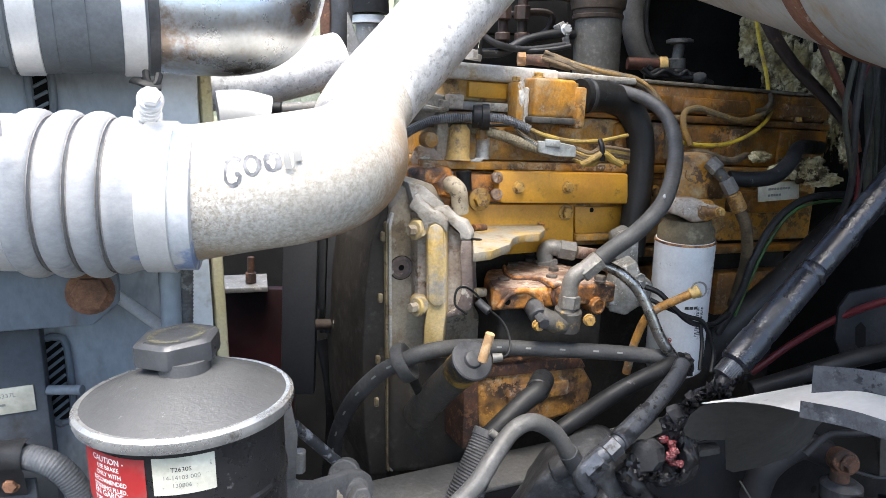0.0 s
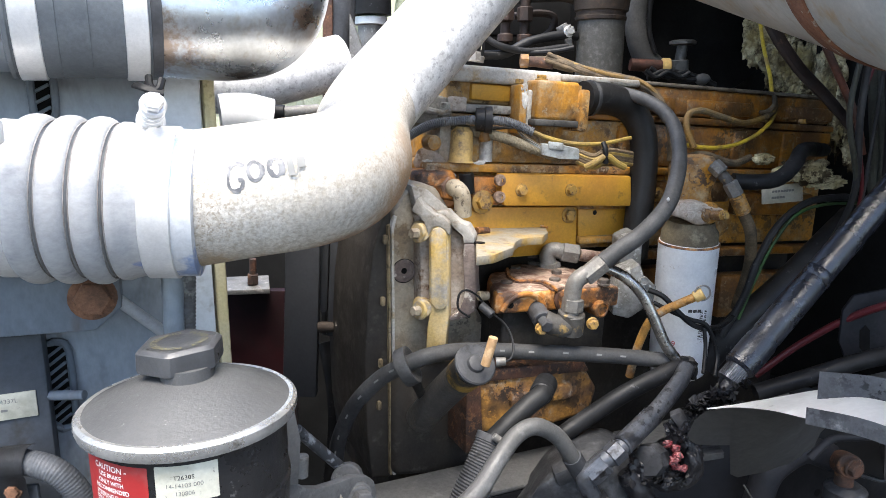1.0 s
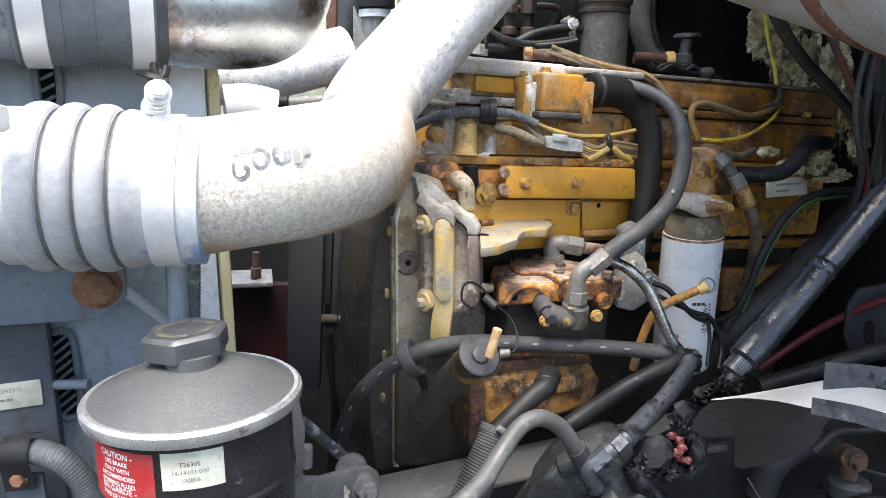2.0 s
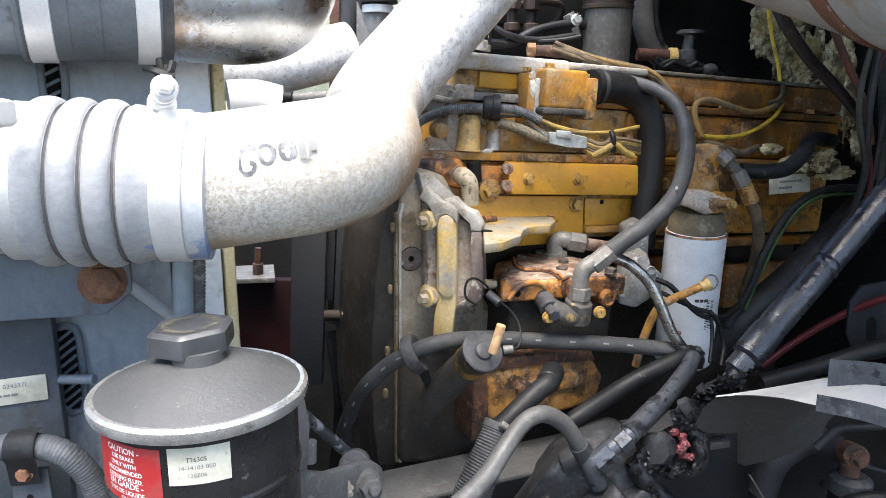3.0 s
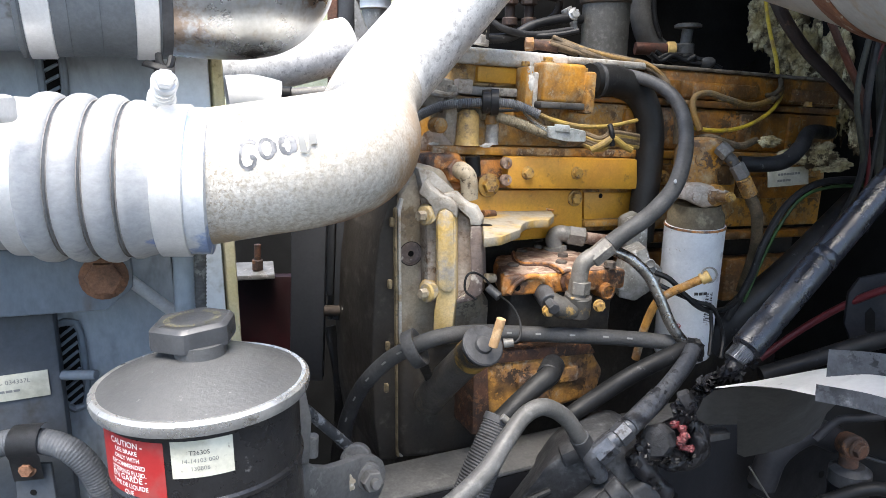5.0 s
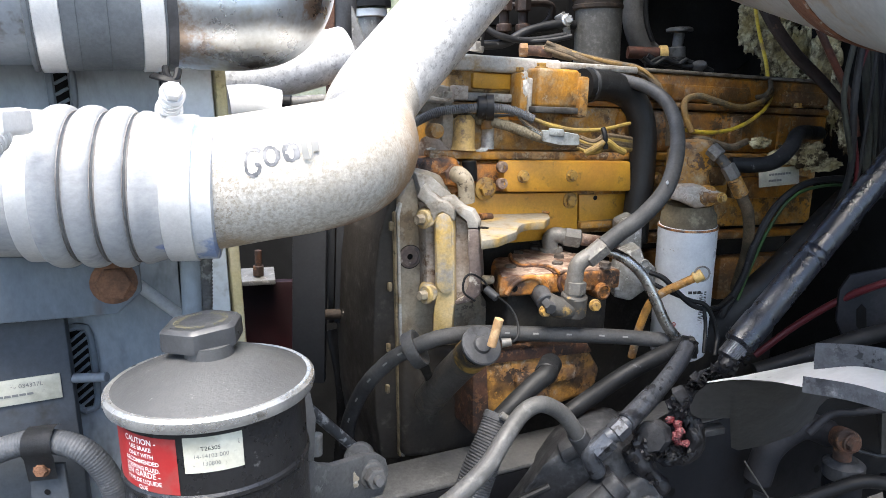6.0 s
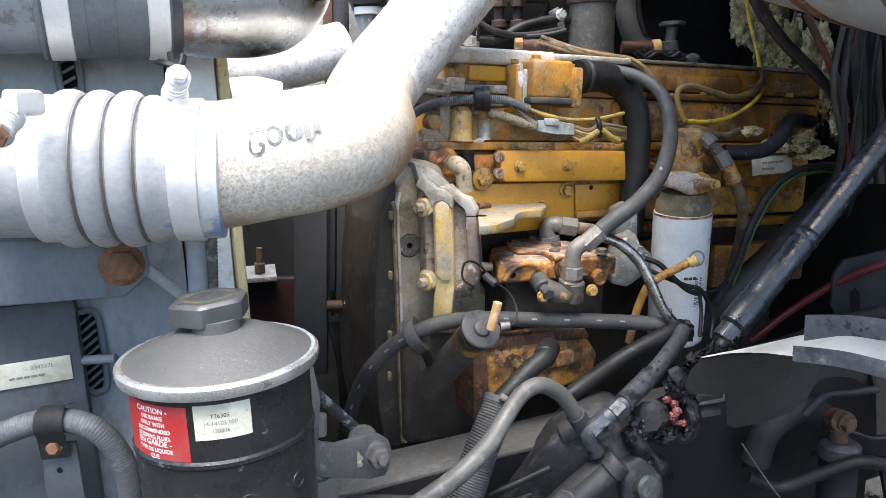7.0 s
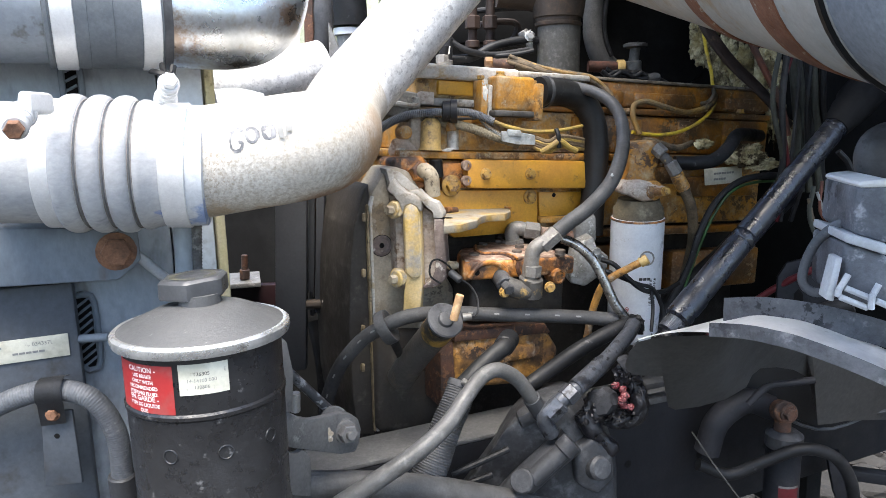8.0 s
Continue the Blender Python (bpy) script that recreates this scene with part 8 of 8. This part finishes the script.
# ================= air cleaner =================
ac = thing("air_cleaner", (0.45, 0.55, 1.5), "grey painted air cleaner canister with rust bands", "air cleaner")
AD = Vector((0.03, -1.0, -0.25)).normalized()
AC_ = Vector((0.388, 0.43, 1.618))
part("shell", lathe(AC_ - AD * 0.62, AD, [(0, 0.124), (0.62, 0.127), (0.735, 0.127)], 72), DUCT, ac)
for s, w in ((0.000, 0.040), (-0.165, 0.030)):
    part("rust_band", lathe(AC_ + AD * s, AD, [(0, 0.1272), (0.001, 0.1282), (w, 0.1282), (w + 0.001, 0.1272)], 72), DUCT_RUST, ac, "rusted strap band")
part("seal_ring", lathe(AC_ + AD * 0.106, AD, [(0, 0.126), (0.001, 0.130), (0.006, 0.130), (0.007, 0.126)], 72), RUBBER, ac)
part("end_cap", lathe(AC_ + AD * 0.112, AD, [(0, 0.1265), (0.06, 0.1255), (0.07, 0.119), (0.072, 0.05)], 72), CAPGREY, ac, "pale grey end cap")
part("latch", block((0.296, 0.318, 1.512), (0.302, 0.326, 1.522), 0.001), BAND, ac)

# ================= fender and things beside it =================
fn = thing("inner_fender", (0.3454, 0.5800, 1.1636), "white inner fender with dark lining and rubber skirts", "fender")
def sheet(upper, lower, ext):
    """A thin curved panel between two rows of points."""
    bm, prev = bmesh.new(), None
    for p, q in zip(upper, lower):
        p, q = Vector(p), Vector(q)
        col = [bm.verts.new(p), bm.verts.new(p.lerp(q, 0.5)), bm.verts.new(q)]
        if prev:
            for k in range(2):
                bm.faces.new((prev[k], col[k], col[k + 1], prev[k + 1]))
        prev = col
    bmesh.ops.solidify(bm, geom=bm.faces[:], thickness=ext)
    return bm


FRONT = [Vector(p) for p in ((0.2580, 0.6450, 1.2060), (0.2750, 0.6170, 1.2210), (0.2880, 0.5800, 1.2350), (0.2990, 0.5410, 1.2459), (0.3180, 0.5050, 1.2542), (0.3312, 0.4780, 1.2572), (0.3513, 0.4520, 1.2555), (0.3988, 0.4150, 1.2388), (0.4482, 0.3800, 1.2104))]
part("lining", sheet([(0.2510, 0.6720, 1.1680), (0.2540, 0.6640, 1.1880), (0.2590, 0.6500, 1.2040), (0.2770, 0.6370, 1.2130), (0.2800, 0.6350, 1.2140), (0.2860, 0.6310, 1.2160), (0.3040, 0.6150, 1.2210), (0.3420, 0.6300, 1.2160), (0.3860, 0.6780, 1.2060), (0.4080, 0.7000, 1.2000), (0.4310, 0.7290, 1.1890), (0.4880, 0.7960, 1.1640), (0.5490, 0.8600, 1.1380), (0.6000, 0.9100, 1.1150), (0.6080, 0.9180, 1.1100), (0.6180, 0.9240, 1.1070), (0.6540, 0.9470, 1.0910), (0.6990, 0.9730, 1.0710), (0.8980, 1.0800, 0.9730)], [(0.2560, 0.6800, 1.1580), (0.2650, 0.6830, 1.1510), (0.2830, 0.6890, 1.1470), (0.3060, 0.6970, 1.1430), (0.3320, 0.7480, 1.0800), (0.3440, 0.7550, 1.0720), (0.3860, 0.7790, 1.0650), (0.4370, 0.8110, 1.0610), (0.4840, 0.8510, 1.0620), (0.4970, 0.8620, 1.0760), (0.5170, 0.8790, 1.0800), (0.5600, 0.9140, 1.0680), (0.6080, 0.9520, 1.0480), (0.6510, 0.9840, 1.0210), (0.6660, 0.9910, 0.9780), (0.6800, 0.9960, 0.9300), (0.7120, 1.0110, 0.9240), (0.7510, 1.0300, 0.9200), (0.9230, 1.1000, 0.8870)], 0.003), FENDER_IN, fn, "dusty dark fender lining with an arched cut-out")
# white top between the front edge and the rear edge
REAR = [Vector(p) for p in ((0.2570, 0.6450, 1.2060), (0.2843, 0.6360, 1.2161), (0.3161, 0.6255, 1.2278), (0.3480, 0.6150, 1.2395))] + [p + Vector((0.045, 0.075, 0.003)) for p in FRONT[4:]]
front_run, rear_run = spline(FRONT, 6), spline(REAR, 6)
fb, prev = bmesh.new(), None
for p, q in zip(front_run, rear_run):
    col = [fb.verts.new(p + Vector((0, 0, 0.002))), fb.verts.new(p.lerp(q, 0.5) + Vector((0, 0, 0.0035))), fb.verts.new(q + Vector((0, 0, 0.002)))]
    if prev:
        for k in range(2):
            fb.faces.new((prev[k], col[k], col[k + 1], prev[k + 1]))
    prev = col
bmesh.ops.solidify(fb, geom=fb.faces[:], thickness=0.003)
part("top_edge", fb, FENDER, fn, "white painted top edge")
spl = thing("splash_panel", (0.7340, 1.0000, 0.9390), "dark blue-black splash panel behind the fender", "panel")
part("edge_bead", tube([(1.0085, 1.0580, 0.9176), (0.8485, 1.0580, 0.9261), (0.7170, 1.0580, 0.8921), (0.5665, 1.0580, 0.9695)], 0.003, 8, 5), RUBBER_GREY, spl, "dusty folded edge")
part("panel", slab([(0.5516, 1.0600, 1.0597), (0.6650, 1.0600, 1.0395), (0.8420, 1.0600, 0.9887), (1.0052, 1.0600, 0.9452), (1.0084, 1.0600, 0.9176), (0.8484, 1.0600, 0.9261), (0.7169, 1.0600, 0.8922), (0.5664, 1.0600, 0.9696)], (0, 0.006, 0), 0.0015), SPLASH, spl)


def skirt(base, lift, h, m_):
    """An upright rubber strip along base."""
    bm, prev = bmesh.new(), None
    for q in base:
        q = q + Vector((0, 0, lift))
        col = [bm.verts.new(q), bm.verts.new(q + Vector((0.0, 0.001, h * 0.5))), bm.verts.new(q + Vector((0.001, 0.003, h)))]
        if prev:
            for k in range(2):
                bm.faces.new((prev[k], col[k], col[k + 1], prev[k + 1]))
        prev = col
    bmesh.ops.solidify(bm, geom=bm.faces[:], thickness=0.006)
    return part("skirt", bm, m_, fn, "grey rubber skirt strip")


skirt([p + Vector((-0.002, -0.004, 0)) for p in front_run[18:]], -0.001, 0.0135, SKIRT)
skirt(spline([(0.3302, 0.5830, 1.2483), (0.3568, 0.5500, 1.2570), (0.3958, 0.5150, 1.2574), (0.4395, 0.4800, 1.2492), (0.4994, 0.4500, 1.2299)], 6), -0.002, 0.025, SKIRT)

av = thing("air_valve", (0.650, 1.02, 0.78), "dusty air valve with a rusted cap and pipe elbow", "valve")
part("body", lathe((0.6250, 1.0000, 0.7833), (0, 0, 1), [(0, 0.029), (0.105, 0.029), (0.108, 0.026)], 28), RAIL_DARK, av)
part("shoulder", lathe(Vector((0.6250, 1.0000, 0.7833)) + Vector((0, 0, 0.108)), (0, 0, 1), [(0, 0.027), (0.001, 0.031), (0.022, 0.031), (0.030, 0.020)], 28), GEAR, av)
for z0, z1, r_, m_ in ((0.010, 0.046, 0.0292, BRACKET), (0.014, 0.042, 0.0294, WIRE_R)):
    lb_, prev = bmesh.new(), None
    for k in range(9):
        a = radians(-125 + 70 * k / 8)
        col = [lb_.verts.new(Vector((0.6250, 1.0000, 0.7833)) + Vector((math.cos(a) * r_, math.sin(a) * r_, z))) for z in (z0, z1)]
        if prev:
            lb_.faces.new((prev[0], col[0], col[1], prev[1]))
        prev = col
    part("label", lb_, m_, av)
part("neck", rod((0.6209, 1.0000, 0.9116), (0.6200, 1.0000, 0.9575), 0.014), RUST_DARK, av)
part("cap", rod((0.6193, 1.0100, 0.9532), (0.6076, 0.9650, 0.9689), 0.0185), RUST_DARK, av)
part("cap_face", hexa((0.6082, 0.9660, 0.9685), (0.35, -0.93, -0.1), 0.020, 0.012), RUST_DARK, av)
part("elbow", tube([(0.4980, 1.0200, 0.8744), (0.5154, 1.0200, 0.9324), (0.5682, 1.0300, 0.9633), (0.6143, 1.0300, 0.9491)], 0.022, 18, 8), RAIL_DARK, av)
hose_thing("air_line", [(0.4679, 0.9800, 0.8723), (0.5226, 0.9800, 0.8515), (0.5752, 0.9700, 0.8779), (0.6361, 0.9600, 0.9044), (0.6901, 0.9600, 0.8893), (0.7290, 0.9700, 0.8391), (0.7515, 0.9800, 0.7579)], 0.0105, RUBBER, "black rubber air line", n=14)
hose_thing("thin_rod", [(0.4519, 0.9700, 0.9365), (0.4857, 0.9600, 0.8841), (0.5307, 0.9500, 0.8209)], 0.0014, ELBOW, "thin grey rod beside the frame", "rod", n=8)
hose_thing("grey_pipe", [(0.5356, 0.9500, 0.9918), (0.5647, 0.9500, 1.0210), (0.5942, 0.9400, 1.0296), (0.6316, 0.9300, 1.0387)], 0.006, RAIL_DARK, "dusty pipe along the frame", "pipe", n=12)
spr = thing("chassis_bracket", (0.3653, 0.9300, 1.0210), "dark slotted bracket behind the joint", "bracket")
for bar_ in ([(0.3358, 0.8600, 1.0674), (0.3728, 0.8600, 1.0728), (0.3732, 0.8600, 1.0642), (0.3363, 0.8600, 1.0571)], [(0.3368, 0.8600, 1.0433), (0.3715, 0.8600, 1.0488), (0.3720, 0.8600, 1.0392), (0.3372, 0.8600, 1.0328)]):
    part("bar", slab(bar_, (0, 0.02, 0), 0.002), RAIL, spr)

hgr = thing("spring_hanger", (0.7960, 1.1200, 0.7670), "dark dusty steel hanger arms under the frame", "bracket")
part("arm", slab([(0.7740, 1.1200, 0.8080), (0.8040, 1.1200, 0.8070), (0.8290, 1.1200, 0.7130), (0.7980, 1.1200, 0.7150)], (0.01, 0.03, 0), 0.003), RAIL_DARK, hgr)
part("cross_arm", slab([(0.8250, 1.1400, 0.7650), (0.9450, 1.1400, 0.7440), (0.9470, 1.1400, 0.7200), (0.8290, 1.1400, 0.7430)], (0.0, 0.03, 0), 0.003), RAIL_DARK, hgr)

lmp = thing("heater_box", (0.4222, 0.4800, 1.2785), "grey plastic box with bright clips and hose", "box")
part("upper_shell", slab([(0.3956, 0.4700, 1.4019), (0.4101, 0.4500, 1.4053), (0.4152, 0.4500, 1.3496), (0.3942, 0.4700, 1.3577), (0.3941, 0.4700, 1.3739)], (0.02, 0.09, 0), 0.005, 3), SKIRT, lmp)
part("white_lid", slab([(0.3931, 0.4680, 1.4042), (0.4085, 0.4480, 1.4084), (0.4093, 0.4480, 1.3999), (0.3943, 0.4680, 1.3978)], (0.02, 0.09, 0), 0.004), FENDER, lmp)
part("ledge", slab([(0.3843, 0.4650, 1.3596), (0.4105, 0.4430, 1.3515), (0.4114, 0.4430, 1.3417), (0.3838, 0.4650, 1.3512)], (0.02, 0.09, 0), 0.002), LEDGE, lmp, "pale grey moulded ledge")
part("lower_shell", slab([(0.3875, 0.4720, 1.3495), (0.4160, 0.4500, 1.3402), (0.4201, 0.4500, 1.2954), (0.3893, 0.4720, 1.2939)], (0.02, 0.09, 0), 0.005, 3), SKIRT, lmp)
part("strip", slab([(0.3782, 0.4660, 1.3375), (0.3845, 0.4660, 1.3373), (0.3791, 0.4660, 1.2967), (0.3713, 0.4660, 1.2995)], (0.004, 0.02, 0), 0.0015), LEDGE, lmp)
for p, q in (((0.3880, 0.4620, 1.3229), (0.3803, 0.4620, 1.3086)), ((0.3803, 0.4620, 1.3093), (0.3798, 0.4620, 1.3030)), ((0.3848, 0.4600, 1.3111), (0.4046, 0.4520, 1.3025)), ((0.3796, 0.4580, 1.3035), (0.4013, 0.4520, 1.2945)), ((0.4069, 0.4480, 1.3167), (0.4017, 0.4480, 1.3059)), ((0.4016, 0.4480, 1.3067), (0.4018, 0.4480, 1.2944)), ((0.4061, 0.4500, 1.3018), (0.4188, 0.4480, 1.2959))):
    part("clip", rod(p, q, 0.0028, 10), LEDGE, lmp)
part("hose", tube([(0.4115, 0.5000, 1.3648), (0.4057, 0.5050, 1.3625), (0.3991, 0.5100, 1.3574), (0.3894, 0.5200, 1.3414), (0.3826, 0.5250, 1.3182), (0.3819, 0.5250, 1.3012), (0.3892, 0.5200, 1.2927), (0.3983, 0.5100, 1.2945)], 0.0046, 14, 8), HOSE_SLATE, lmp)
part("elbow", tube([(0.4469, 0.5200, 1.4042), (0.4393, 0.5200, 1.4176), (0.4443, 0.5200, 1.4332), (0.4653, 0.5200, 1.4380)], 0.018, 14, 6), RUBBER_GREY, lmp)
# ---- loose wires beside the heater box ----
hose_thing("brown_wire", [(0.4550, 0.6600, 1.3660), (0.4630, 0.6600, 1.3390), (0.4780, 0.6600, 1.3290), (0.4960, 0.6600, 1.3350), (0.5090, 0.6600, 1.3460)], 0.0022, WIRE_DIRTY, "thin dirty brown wire looped beside the heater box", "cable", group="loose wires beside the heater box", n=8)
hose_thing("olive_wire", [(0.4600, 0.6600, 1.3800), (0.4570, 0.6600, 1.3480), (0.4690, 0.6600, 1.3210), (0.4930, 0.6600, 1.3240), (0.5090, 0.6600, 1.3330)], 0.0026, OLIVE, "thin olive wire looped beside the heater box", "cable", group="loose wires beside the heater box", n=8)
hose_thing("red_brown_wire", [(0.4690, 0.6600, 1.3860), (0.4690, 0.6600, 1.3520), (0.4820, 0.6600, 1.3390), (0.5010, 0.6600, 1.3520)], 0.0018, STRAP_RED, "thin red-brown wire looped beside the heater box", "cable", group="loose wires beside the heater box", n=8)
hose_thing("grey_wire", [(0.4640, 0.6600, 1.3730), (0.4770, 0.6600, 1.3440), (0.4890, 0.6600, 1.3200), (0.4830, 0.6600, 1.3000)], 0.0018, PLUG, "thin pale grey wire looped beside the heater box", "cable", group="loose wires beside the heater box", n=8)
hose_thing("black_wire", [(0.4850, 0.6600, 1.4190), (0.4970, 0.6600, 1.4060), (0.5060, 0.6600, 1.3850), (0.5050, 0.6600, 1.3650)], 0.0035, RUBBER, "thin black wire looped beside the heater box", "cable", group="loose wires beside the heater box", n=8)
